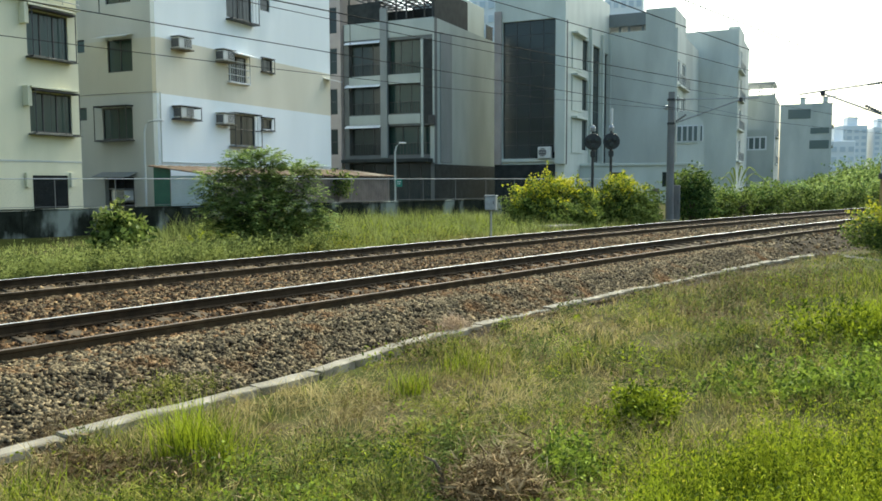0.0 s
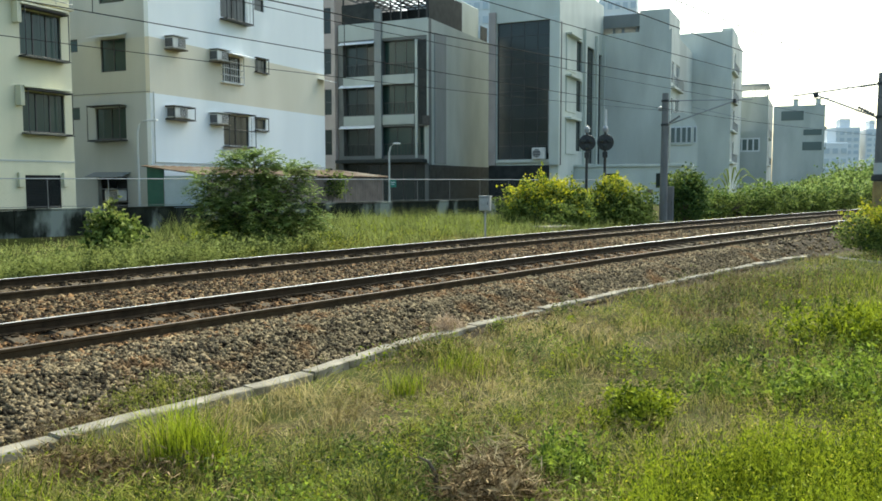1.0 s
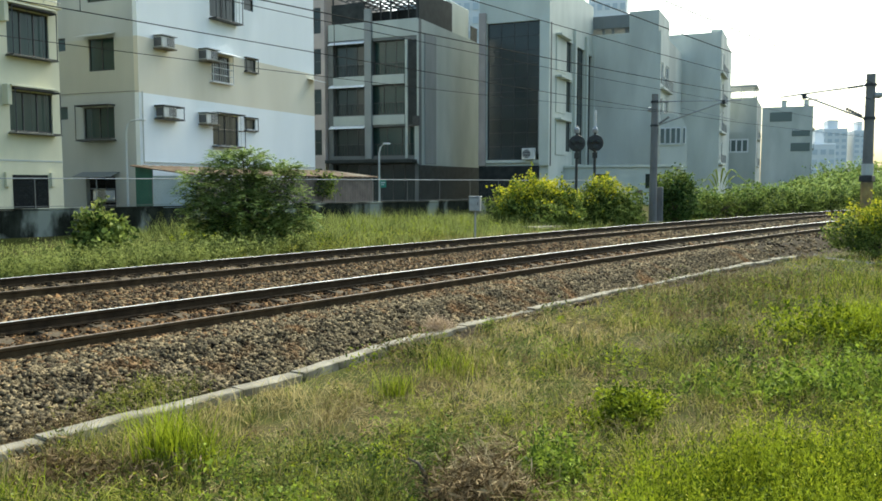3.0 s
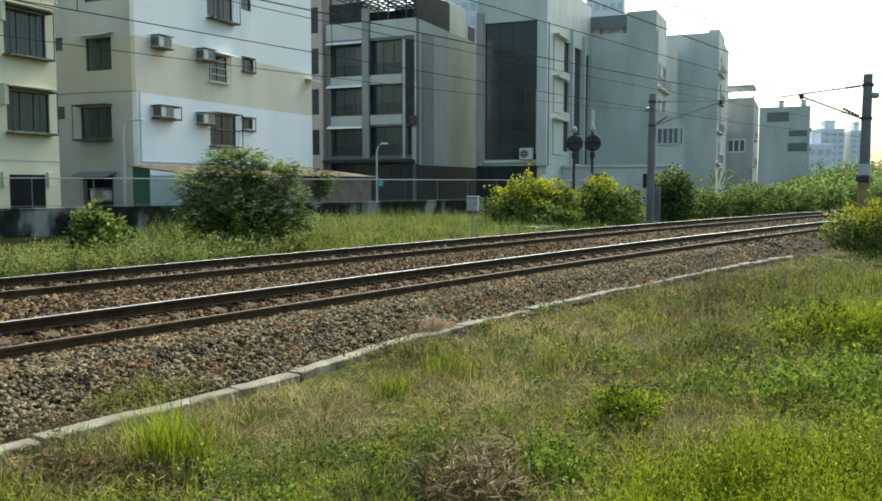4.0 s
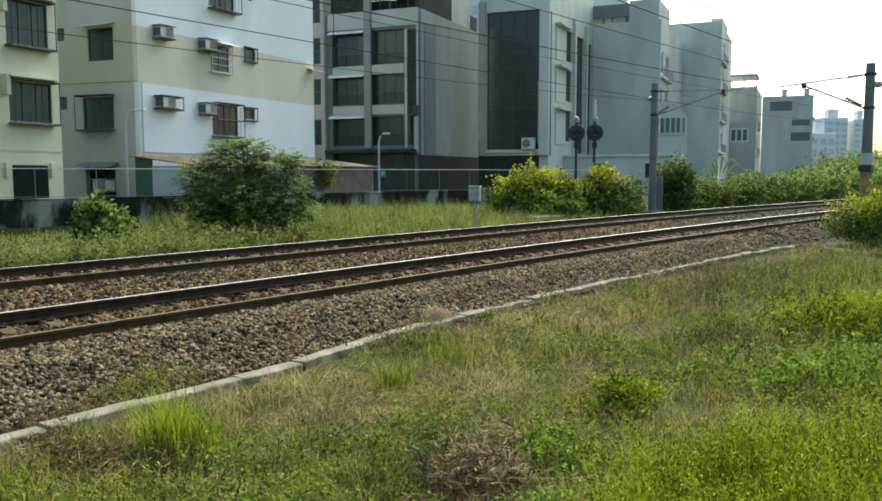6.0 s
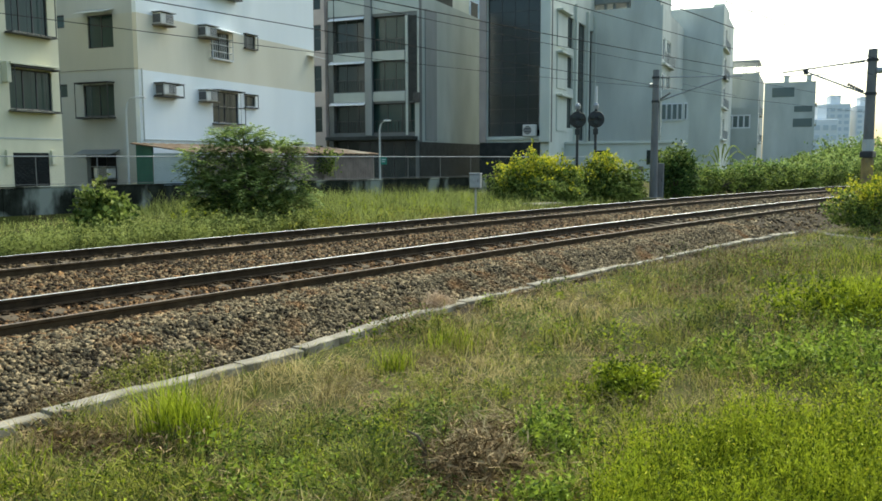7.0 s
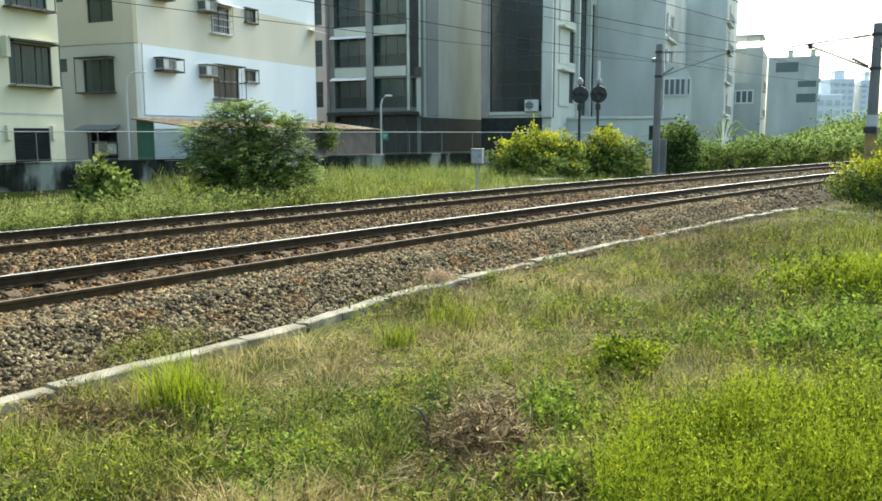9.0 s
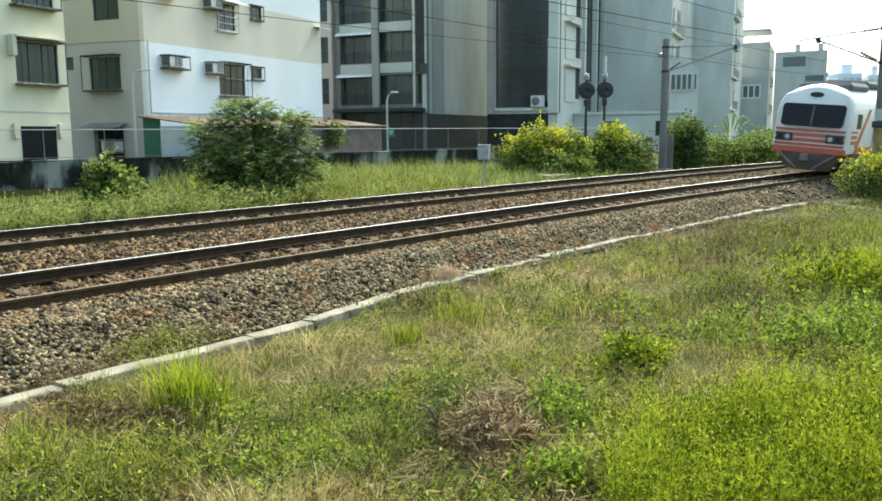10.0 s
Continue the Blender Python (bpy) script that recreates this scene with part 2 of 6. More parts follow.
# ---- mesh helpers ----
class Geo:
    def __init__(self):
        self.v, self.f = [], []

    def add(self, verts, faces):
        n = len(self.v)
        self.v += [tuple(p) for p in verts]
        self.f += [tuple(i + n for i in q) for q in faces]
        return self

    def box(self, x0, y0, z0, x1, y1, z1, c=0.0):
        """A box; c: width of a chamfer round its edges."""
        if x1 < x0: x0, x1 = x1, x0
        if y1 < y0: y0, y1 = y1, y0
        if z1 < z0: z0, z1 = z1, z0
        if c <= 0:
            return self.add([(x0, y0, z0), (x1, y0, z0), (x1, y1, z0), (x0, y1, z0), (x0, y0, z1), (x1, y0, z1), (x1, y1, z1), (x0, y1, z1)],
                            [(0, 3, 2, 1), (4, 5, 6, 7), (0, 1, 5, 4), (1, 2, 6, 5), (2, 3, 7, 6), (3, 0, 4, 7)])
        ring = lambda d, z: [(x0 + c, y0 + d, z), (x1 - c, y0 + d, z), (x1 - d, y0 + c, z), (x1 - d, y1 - c, z), (x1 - c, y1 - d, z), (x0 + c, y1 - d, z), (x0 + d, y1 - c, z), (x0 + d, y0 + c, z)]
        return self.loft([ring(c, z0), ring(0, z0 + c), ring(0, z1 - c), ring(c, z1)])

    def loft(self, rings, caps=True, closed=True):
        n = len(rings[0])
        faces = []
        for k in range(len(rings) - 1):
            for i in range(n if closed else n - 1):
                j = (i + 1) % n
                faces.append((k * n + i, k * n + j, (k + 1) * n + j, (k + 1) * n + i))
        if caps and closed:
            faces += [tuple(range(n - 1, -1, -1)), tuple((len(rings) - 1) * n + i for i in range(n))]
        return self.add([p for r in rings for p in r], faces)

    def tube(self, pts, r, n=8):
        """A round bar along points; r: one radius or one for each point."""
        rs = r if isinstance(r, (list, tuple)) else [r] * len(pts)
        rings = []
        for i, p in enumerate(pts):
            d = Vector(pts[min(i + 1, len(pts) - 1)]) - Vector(pts[max(i - 1, 0)])
            d.normalize()
            e = d.cross(Vector((0, 0, 1)) if abs(d.z) < 0.9 else Vector((1, 0, 0))).normalized()
            g = e.cross(d)
            rings.append([Vector(p) + rs[i] * (math.cos(2 * math.pi * k / n) * e + math.sin(2 * math.pi * k / n) * g) for k in range(n)])
        return self.loft(rings)

    def lathe(self, prof, n=16, at=(0, 0, 0)):
        return self.loft([[(at[0] + r * math.cos(2 * math.pi * k / n), at[1] + r * math.sin(2 * math.pi * k / n), at[2] + z) for k in range(n)] for r, z in prof])

    def mesh(self, name, mat, smooth=False):
        me = bpy.data.meshes.new(name)
        me.from_pydata(self.v, [], self.f)
        me.materials.append(mat)
        if smooth:
            me.polygons.foreach_set("use_smooth", [True] * len(me.polygons))
            me.set_sharp_from_angle(angle=radians(40))
        return me


def part(name, geo, mat, parent=None, label="", smooth=False):
    """One mesh object under a thing or a part, in its parent's space."""
    ob = new(name, geo if isinstance(geo, bpy.types.Mesh) else geo.mesh(name, mat, smooth))
    if parent:
        ob.parent = parent
    return tagged(ob, label) if label else ob


def thing(name, m, label, category, group="", kind=""):
    ob = new(name)
    ob.empty_display_size = 0.3
    ob.matrix_basis = m
    return tagged(ob, label, category, group, kind)


def tri_mesh(name, verts, faces, mat):
    """A large mesh from arrays of points and of triangles."""
    me = bpy.data.meshes.new(name)
    n, k = len(verts), len(faces)
    w = faces.shape[1]
    me.vertices.add(n)
    me.vertices.foreach_set("co", np.asarray(verts, np.float32).ravel())
    me.loops.add(k * w)
    me.loops.foreach_set("vertex_index", np.asarray(faces, np.int32).ravel())
    me.polygons.add(k)
    me.polygons.foreach_set("loop_start", np.arange(k, dtype=np.int32) * w)
    me.update(calc_edges=True)
    me.materials.append(mat)
    return me


# ---- the line of the railway: straight, then a long curve to the right ----
TH, TD, TS, TR = radians(37.617), 9.197, 6.115, 395.4
TT = np.array([math.sin(TH), math.cos(TH)])
TN = np.array([-math.cos(TH), math.sin(TH)])


def rail_xy(s, off):
    """Ground place at s metres along the near rail and off metres across, to the far side."""
    s, off = np.asarray(s, float), np.asarray(off, float)
    a = np.maximum(s - TS, 0) / TR
    x = np.minimum(s, TS) + (TR + off) * np.sin(a)
    y = TD + off - (TR + off) * (1 - np.cos(a))
    return x[..., None] * TT + y[..., None] * TN


def rail_so(xy):
    """The reverse: s and off of ground places."""
    xy = np.asarray(xy, float)
    x, y = xy @ TT, xy @ TN
    dx, dy = x - TS, y - (TD - TR)
    r = np.hypot(dx, dy)
    ahead = dx > 0
    return np.where(ahead, TS + TR * np.arctan2(dx, dy), x), np.where(ahead, r - TR, y - TD)


def rail_angle(s):
    return -TH - max(s - TS, 0) / TR + math.pi / 2


def on_rail(s, off, z=0.0, turn=0.0):
    """A pose on the line: local x along the track, local y to the far side."""
    p = rail_xy(s, off)
    return Matrix.Translation((p[0], p[1], z)) @ Matrix.Rotation(rail_angle(s) + radians(turn), 4, "Z")


WALL_A, WALL_B = np.array([-15.7, 29.5]), np.array([2.7, 46.0])   # line of the boundary wall
WALL_N = np.array([-(WALL_B - WALL_A)[1], (WALL_B - WALL_A)[0]]) / np.linalg.norm(WALL_B - WALL_A)


def lattice(xy, scale, seed):
    """Smooth random values between 0 and 1 over the ground."""
    g = np.random.default_rng(seed).random((128, 128))
    u = np.asarray(xy, float) / scale + 4096.0
    i = np.floor(u).astype(np.int64)
    f = u - i
    f = f * f * (3 - 2 * f)
    a, b = i[..., 0] % 128, i[..., 1] % 128
    c, d = (a + 1) % 128, (b + 1) % 128
    fx, fy = f[..., 0], f[..., 1]
    return (g[a, b] * (1 - fx) + g[c, b] * fx) * (1 - fy) + (g[a, d] * (1 - fx) + g[c, d] * fx) * fy


def cloud(xy, scale, seed):
    """The same at three scales together."""
    return 0.52 * lattice(xy, scale, seed) + 0.31 * lattice(xy, scale / 2.3, seed + 100) + 0.17 * lattice(xy, scale / 5.1, seed + 200)


def step(v, lo, hi):
    v = np.clip((v - lo) / (hi - lo), 0, 1)
    return v * v * (3 - 2 * v)


def ground_z(xy):
    s, off = rail_so(xy)
    z = np.interp(off, [-60, -7, -3, -1.8, -1.5, -1.0, 7.6, 8.4, 14, 24, 60], [-0.5, -0.5, -0.53, -0.545, -0.72, -0.8, -0.8, -0.42, -0.3, -0.1, 0.0])
    behind = (np.asarray(xy) - WALL_A) @ WALL_N
    z = z + np.clip((behind - 0.3) / 1.5, 0, 1) * 0.35
    # hummocks on the verge
    z = z + 0.34 * (cloud(xy, 1.5, 5) - 0.5) * np.clip((-2.3 - off) / 0.7, 0, 1) * np.clip((40 - s) / 10, 0, 1)
    # shallow ditch before the wall
    z = z - 0.36 * np.clip((off - 9.0) / 3.0, 0, 1) * np.clip((19.0 - s) / 7.0, 0, 1) * np.clip(-behind / 0.5, 0, 1)
    return z


# ---- ground ----
def build_ground():
    def steps(fine_lo, fine_hi, d):
        mid = np.arange(fine_lo, fine_hi, d)
        out = fine_hi * 1.0 + np.cumsum(np.geomspace(1.0, 900, 22))
        inn = fine_lo - np.cumsum(np.geomspace(1.0, 900, 22))
        return np.concatenate([inn[::-1], mid, out])
    xs, ys = steps(-30, 40, 0.3), steps(-6, 70, 0.3)
    gx, gy = np.meshgrid(xs, ys)
    xy = np.stack([gx.ravel(), gy.ravel()], 1)
    z = ground_z(xy)
    nx, ny = len(xs), len(ys)
    i = (np.arange(ny - 1)[:, None] * nx + np.arange(nx - 1)).ravel()
    quads = np.stack([i, i + 1, i + nx + 1, i + nx], 1)
    ob = new("ground", tri_mesh("ground", np.c_[xy, z], quads, M_SOIL))
    tagged(ob, "dry soil with thatch and low green growth", "ground", kind="structure")


build_ground()

# ---- ballast ----
BAL_O = [-1.75, -1.35, -0.75, -0.35, 0.57, 1.5, 2.1, 2.9, 3.6, 4.2, 5.1, 6.2, 6.9, 7.9, 8.4]
BAL_Z = [-0.58, -0.47, -0.20, -0.165, -0.13, -0.075, -0.12, -0.22, -0.17, -0.135, -0.085, -0.05, -0.12, -0.36, -0.5]


def ballast_z(off):
    return np.interp(off, BAL_O, BAL_Z)


def build_ballast():
    ss = np.concatenate([np.arange(-14, 40, 0.25), np.arange(40, 420, 2.0)])
    oo = np.linspace(-1.75, 8.4, 70)
    gs, go = np.meshgrid(ss, oo, indexing="ij")
    rng = np.random.default_rng(3)
    z = ballast_z(go) + rng.normal(0, 0.012, go.shape)
    xy = rail_xy(gs.ravel(), go.ravel())
    n = len(oo)
    i = (np.arange(len(ss) - 1)[:, None] * n + np.arange(n - 1)).ravel()
    bed = new("ballast", tri_mesh("ballast", np.c_[xy, z.ravel()], np.stack([i, i + 1, i + n + 1, i + n][::-1], 1), M_BALLAST))
    tagged(bed, "bed of grey-brown crushed stone under the tracks", "ballast", kind="structure")
    # single stones: a skewed, broken block
    base = np.array([(x, y, z) for x in (-1, 1) for y in (-1, 1) for z in (-1, 1)]) * 0.68
    faces = np.array([(0, 1, 3), (0, 3, 2), (4, 6, 7), (4, 7, 5), (0, 4, 5), (0, 5, 1), (2, 3, 7), (2, 7, 6), (0, 2, 6), (0, 6, 4), (1, 5, 7), (1, 7, 3)])

    def stones(name, n, s_lo, s_hi, o_lo, o_hi, size, mat, power=1.0):
        s = s_lo + (s_hi - s_lo) * rng.random(n) ** power
        o = rng.uniform(o_lo, o_hi, n)
        p = np.c_[rail_xy(s, o), ballast_z(o) + rng.uniform(-0.005, 0.02, n)]
        r = size * rng.uniform(0.55, 1.25, n)
        sc = rng.uniform(0.75, 1.4, (n, 1, 3)) * np.array([1.2, 0.9, 0.55]) * r[:, None, None]
        ya, ti, ro = rng.uniform(0, 6.283, n), rng.normal(0, 0.55, n), rng.normal(0, 0.45, n)
        cy, sy, ct, st, cr, sr = np.cos(ya), np.sin(ya), np.cos(ti), np.sin(ti), np.cos(ro), np.sin(ro)
        R = np.stack([cy * cr - sy * st * sr, -sy * ct, cy * sr + sy * st * cr, sy * cr + cy * st * sr, cy * ct, sy * sr - cy * st * cr, -ct * sr, st, ct * cr], 1).reshape(n, 3, 3)
        jit = base[None] * rng.uniform(0.45, 1.3, (n, len(base), 3))
        v = np.einsum("nij,nkj->nki", R, jit * sc) + p[:, None]
        f = faces[None] + (np.arange(n) * len(base))[:, None, None]
        ob = new(name, tri_mesh(name, v.reshape(-1, 3), f.reshape(-1, 3), mat))
        return tagged(ob, "loose crushed ballast stones, grey and brown", "ballast", kind="stuff")

    stones("ballast_stones", 62000, -2, 26, -1.6, 0.0, 0.032, M_STONE, 1.35)
    stones("ballast_stones", 12000, -2, 22, -0.6, 1.5, 0.034, M_RUST_STONE, 1.2)
    stones("ballast_stones", 24000, -2, 34, 1.2, 4.4, 0.038, M_MIDSTONE, 1.2)
    stones("ballast_stones", 8000, -2, 30, 1.2, 4.4, 0.04, M_RUST_STONE, 1.2)
    stones("ballast_stones", 9000, 0, 40, 4.6, 8.3, 0.048, M_MIDSTONE)
    stones("ballast_stones", 9000, 24, 70, -1.5, 4.4, 0.06, M_STONE)
    # stones that can be picked out one by one beside the kerb
    shapes = []
    for k in range(6):
        jit = base * rng.uniform(0.45, 1.3, (len(base), 3)) * rng.uniform(0.7, 1.2, 3) * 0.04
        shapes.append(tri_mesh("stone", jit, faces, M_STONE))
    for k in range(280):
        s, o = rng.uniform(2.5, 13), rng.uniform(-1.4, -0.3)
        p = rail_xy(s, o)
        ob = part("stone", shapes[k % 6], None, bed)
        ob.matrix_basis = Matrix.Translation((p[0], p[1], float(ballast_z(o)) + 0.025)) @ Euler(rng.uniform(0, 6, 3)).to_matrix().to_4x4()


build_ballast()


# ---- rails and sleepers ----
def rail_mesh(off, z, s0, s1, head):
    """A flat-bottom rail swept along the line; head: the polished top strip alone."""
    if head:
        prof = [(-0.017, 0.0006), (0.017, 0.0006), (0.020, -0.003), (-0.020, -0.003)]
    else:
        prof = [(-0.0325, -0.006), (-0.027, -0.001), (0.027, -0.001), (0.0325, -0.006), (0.0325, -0.036), (0.009, -0.05), (0.009, -0.118), (0.05, -0.134), (0.063, -0.140), (0.063, -0.150),
                (-0.063, -0.150), (-0.063, -0.140), (-0.05, -0.134), (-0.009, -0.118), (-0.009, -0.05), (-0.0325, -0.036)]
    g, rings = Geo(), []
    for s in list(np.arange(s0, 60, 1.0)) + list(np.arange(60, s1, 6.0)):
        rings.append([(*rail_xy(s, off + a), z + b) for a, b in prof])
    return g.loft([r[::-1] for r in rings])


def build_track(off, z_near, z_far, label):
    tr = thing("railway_track", Matrix.Identity(4), label, "railway track", "railway tracks")
    cant = math.atan2(z_far - z_near, 1.13)
    for o, z in ((off, z_near), (off + 1.13, z_far)):
        r = part("rail", rail_mesh(o, z, -14, 420, False), M_RAIL if o > off else M_RAILRUST, tr, "rust-brown steel rail")
        part("rail_head", rail_mesh(o, z, -14, 420, True), M_RAILTOP if o > off else M_RAILDULL, r, "polished running surface" if o > off else "dull brown running surface")
    sl = Geo()
    h = 1.0
    prof = lambda x, w, top: [(x, -w, -0.2), (x, w, -0.2), (x, w * 0.72, top), (x, -w * 0.72, top)]
    rings = [prof(-h, 0.13, -0.02), prof(-h + 0.05, 0.14, 0.0), prof(-0.30, 0.135, 0.0), prof(-0.15, 0.12, -0.03), prof(0.15, 0.12, -0.03), prof(0.30, 0.135, 0.0), prof(h - 0.05, 0.14, 0.0), prof(h, 0.13, -0.02)]
    sl.loft([[(p[1], p[0], p[2]) for p in r] for r in rings])
    me = sl.mesh("sleeper", M_SLEEPER)
    cl = Geo()
    for sgn in (-1, 1):
        cl.tube([(-0.05, sgn * 0.075, 0.01), (-0.05, sgn * 0.12, 0.035), (0.0, sgn * 0.14, 0.045), (0.05, sgn * 0.12, 0.035), (0.05, sgn * 0.075, 0.012)], 0.009, 6)
        cl.box(-0.035, sgn * 0.10, 0.0, 0.035, sgn * 0.16, 0.02)
    clip = cl.mesh("rail_clip", M_RAIL)
    zc = (z_near + z_far) / 2
    for k in range(118):
        s = -6 + k * 0.62 + (0.02 if k % 3 else -0.02)
        ob = part("sleeper", me, None, tr)
        ob.matrix_basis = on_rail(s, off + 0.565, zc - 0.152) @ Matrix.Rotation(cant, 4, "X")
        if k < 46:
            for y in (-0.565, 0.565):
                c = part("rail_clip", clip, None, tr)
                c.matrix_basis = ob.matrix_basis @ Matrix.Translation((0, y, 0.002))


build_track(0.0, 0.0, 0.093, "railway track with rusty rails on concrete sleepers in ballast")
build_track(4.544, 0.034, 0.126, "second railway track with bright rail heads beside the first")


# ---- kerb ----
def build_kerb():
    kb = thing("kerb", Matrix.Identity(4), "low pale concrete kerb edging the ballast, cracked and slightly uneven", "kerb", kind="structure")
    line = [(-6.0, -2.12), (3.15, -2.06), (6.75, -1.95), (8.4, -1.62), (11.5, -1.42), (19.0, -1.42), (24.0, -1.50), (27.2, -1.66)]
    rng = random.Random(5)

    def off_at(s):
        return float(np.interp(s, [p[0] for p in line], [p[1] for p in line]))
    s = -6.0
    while s < 27.0:
        d = rng.choice((0.7, 0.9, 1.0, 1.2))
        e = min(s + d, 27.2)
        a, b = rail_xy(s + 0.008, off_at(s)), rail_xy(e - 0.008, off_at(e))
        m = Matrix.Translation((a[0], a[1], -0.45 + rng.uniform(-0.018, 0.016))) @ Matrix.Rotation(math.atan2(b[1] - a[1], b[0] - a[0]) + rng.uniform(-0.014, 0.014), 4, "Z") @ Matrix.Rotation(rng.uniform(-0.03, 0.03), 4, "X")
        L = math.hypot(*(b - a))
        g = Geo()
        n = max(2, int(L / 0.25))
        g.loft([[(L * i / n, -0.10 + rng.uniform(-.006, .006), -0.3), (L * i / n, 0.12, -0.3), (L * i / n, 0.12 + rng.uniform(-.012, .012), -0.012), (L * i / n, 0.105, rng.uniform(-.006, .004)),
                 (L * i / n, -0.085, rng.uniform(-.006, .004)), (L * i / n, -0.10 + rng.uniform(-.01, .01), -0.014)] for i in range(n + 1)])
        ob = part("kerb_stone", g, M_CONC, kb)
        ob.matrix_basis = m
        s = e
    # a return of old kerb at the far end, bending away beside the yellow shrub
    g = Geo()
    pts = [(11.75, 26.1), (11.6, 24.9), (11.8, 23.6), (12.5, 22.6), (13.6, 22.0)]
    for a, b in zip(pts, pts[1:]):
        g.tube([(a[0], a[1], -0.48), (b[0], b[1], -0.48)], 0.06, 4)
    part("kerb_return", g, M_CONC, kb)


build_kerb()


# ---- boundary wall and wire fence ----
def build_wall():
    d = (WALL_B - WALL_A) / np.linalg.norm(WALL_B - WALL_A)
    ang = math.atan2(d[1], d[0])
    L0, L1 = -12.0, 34.0
    m = Matrix.Translation((WALL_A[0], WALL_A[1], 0)) @ Matrix.Rotation(ang, 4, "Z")
    wall = thing("wall_boundary", m, "low stained concrete boundary wall streaked black and grey", "wall", kind="structure")
    x = L0
    k = 0
    while x < L1:
        e = min(x + 3.0, L1)
        g = Geo().box(x + 0.006, 0, -0.9, e - 0.006, 0.22, 0.80 + 0.008 * (k % 3), 0.015)
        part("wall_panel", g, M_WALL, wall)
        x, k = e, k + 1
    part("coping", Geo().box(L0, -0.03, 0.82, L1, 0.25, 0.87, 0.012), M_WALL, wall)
    fence = thing("wire_fence", m @ Matrix.Translation((0, 0.11, 0.87)), "thin steel fence with wire mesh on top of the wall", "fence")
    k, x = 0, L0
    while x <= L1:
        part("post", Geo().tube([(x, 0, 0), (x, 0, 1.10)], 0.016, 6), M_MAST, fence)
        x, k = x + 2.2, k + 1
    part("top_rail", Geo().tube([(L0, 0, 1.09), (L1, 0, 1.09)], 0.022, 6), M_METAL, fence)
    part("bottom_rail", Geo().tube([(L0, 0, 0.06), (L1, 0, 0.06)], 0.01, 6), M_MAST, fence)
    g = Geo()
    step = 0.16
    n = int((L1 - L0) / step)
    w = 0.0012
    for i in range(-7, n):
        for sgn in (1, -1):
            x0 = L0 + i * step
            a, b = (x0, 0.08), (x0 + 1.0, 1.07)
            if sgn < 0:
                a, b = (x0 + 1.0, 0.08), (x0, 1.07)
            if min(a[0], b[0]) < L0 or max(a[0], b[0]) > L1:
                continue
            g.add([(a[0] - w, 0, a[1]), (a[0] + w, 0, a[1]), (b[0] + w, 0, b[1]), (b[0] - w, 0, b[1])], [(0, 1, 2, 3)])
    part("wire_mesh", g, M_MAST, fence, "thin diamond wire mesh")


build_wall()

# ---- buildings ----
BA = radians(23.5)


def house_pose(x, y, z=0.0):
    """Local x runs along a front, y away from the railway."""
    return Matrix.Translation((x, y, z)) @ Matrix.Rotation(-BA, 4, "Z")


def wall_holes(axis, at, th, lo, hi, z0, z1, holes):
    """A wall in one piece with openings through it. axis 'x': along x at y = at; 'y': along y at x = at. holes: (a0, a1, z0, z1)."""
    cs = [c for c in sorted({lo, hi, *[h[0] for h in holes], *[h[1] for h in holes]}) if lo <= c <= hi]
    zs = [z for z in sorted({z0, z1, *[h[2] for h in holes], *[h[3] for h in holes]}) if z0 <= z <= z1]
    nc, nz = len(cs) - 1, len(zs) - 1
    P = (lambda c, d, z: (c, at + d, z)) if axis == "x" else (lambda c, d, z: (at - d, c, z))

    def solid(i, j):
        if not (0 <= i < nc and 0 <= j < nz):
            return False
        m, n = (cs[i] + cs[i + 1]) / 2, (zs[j] + zs[j + 1]) / 2
        return not any(h[0] <= m <= h[1] and h[2] <= n <= h[3] for h in holes)
    ids, verts, faces = {}, [], []

    def at_corner(i, j, k):
        if (i, j, k) not in ids:
            ids[i, j, k] = len(verts)
            verts.append(P(cs[i], th * k, zs[j]))
        return ids[i, j, k]
    for i in range(nc):
        for j in range(nz):
            if not solid(i, j):
                continue
            q = [(i, j), (i + 1, j), (i + 1, j + 1), (i, j + 1)]
            faces.append(tuple(at_corner(*p, 0) for p in q))
            faces.append(tuple(at_corner(*p, 1) for p in q[::-1]))
            for e, (di, dj) in enumerate(((0, -1), (1, 0), (0, 1), (-1, 0))):
                if not solid(i + di, j + dj):
                    p, r = q[e], q[(e + 1) % 4]
                    faces.append((at_corner(*r, 0), at_corner(*p, 0), at_corner(*p, 1), at_corner(*r, 1)))
    return Geo().add(verts, faces if axis == "x" else [f[::-1] for f in faces])


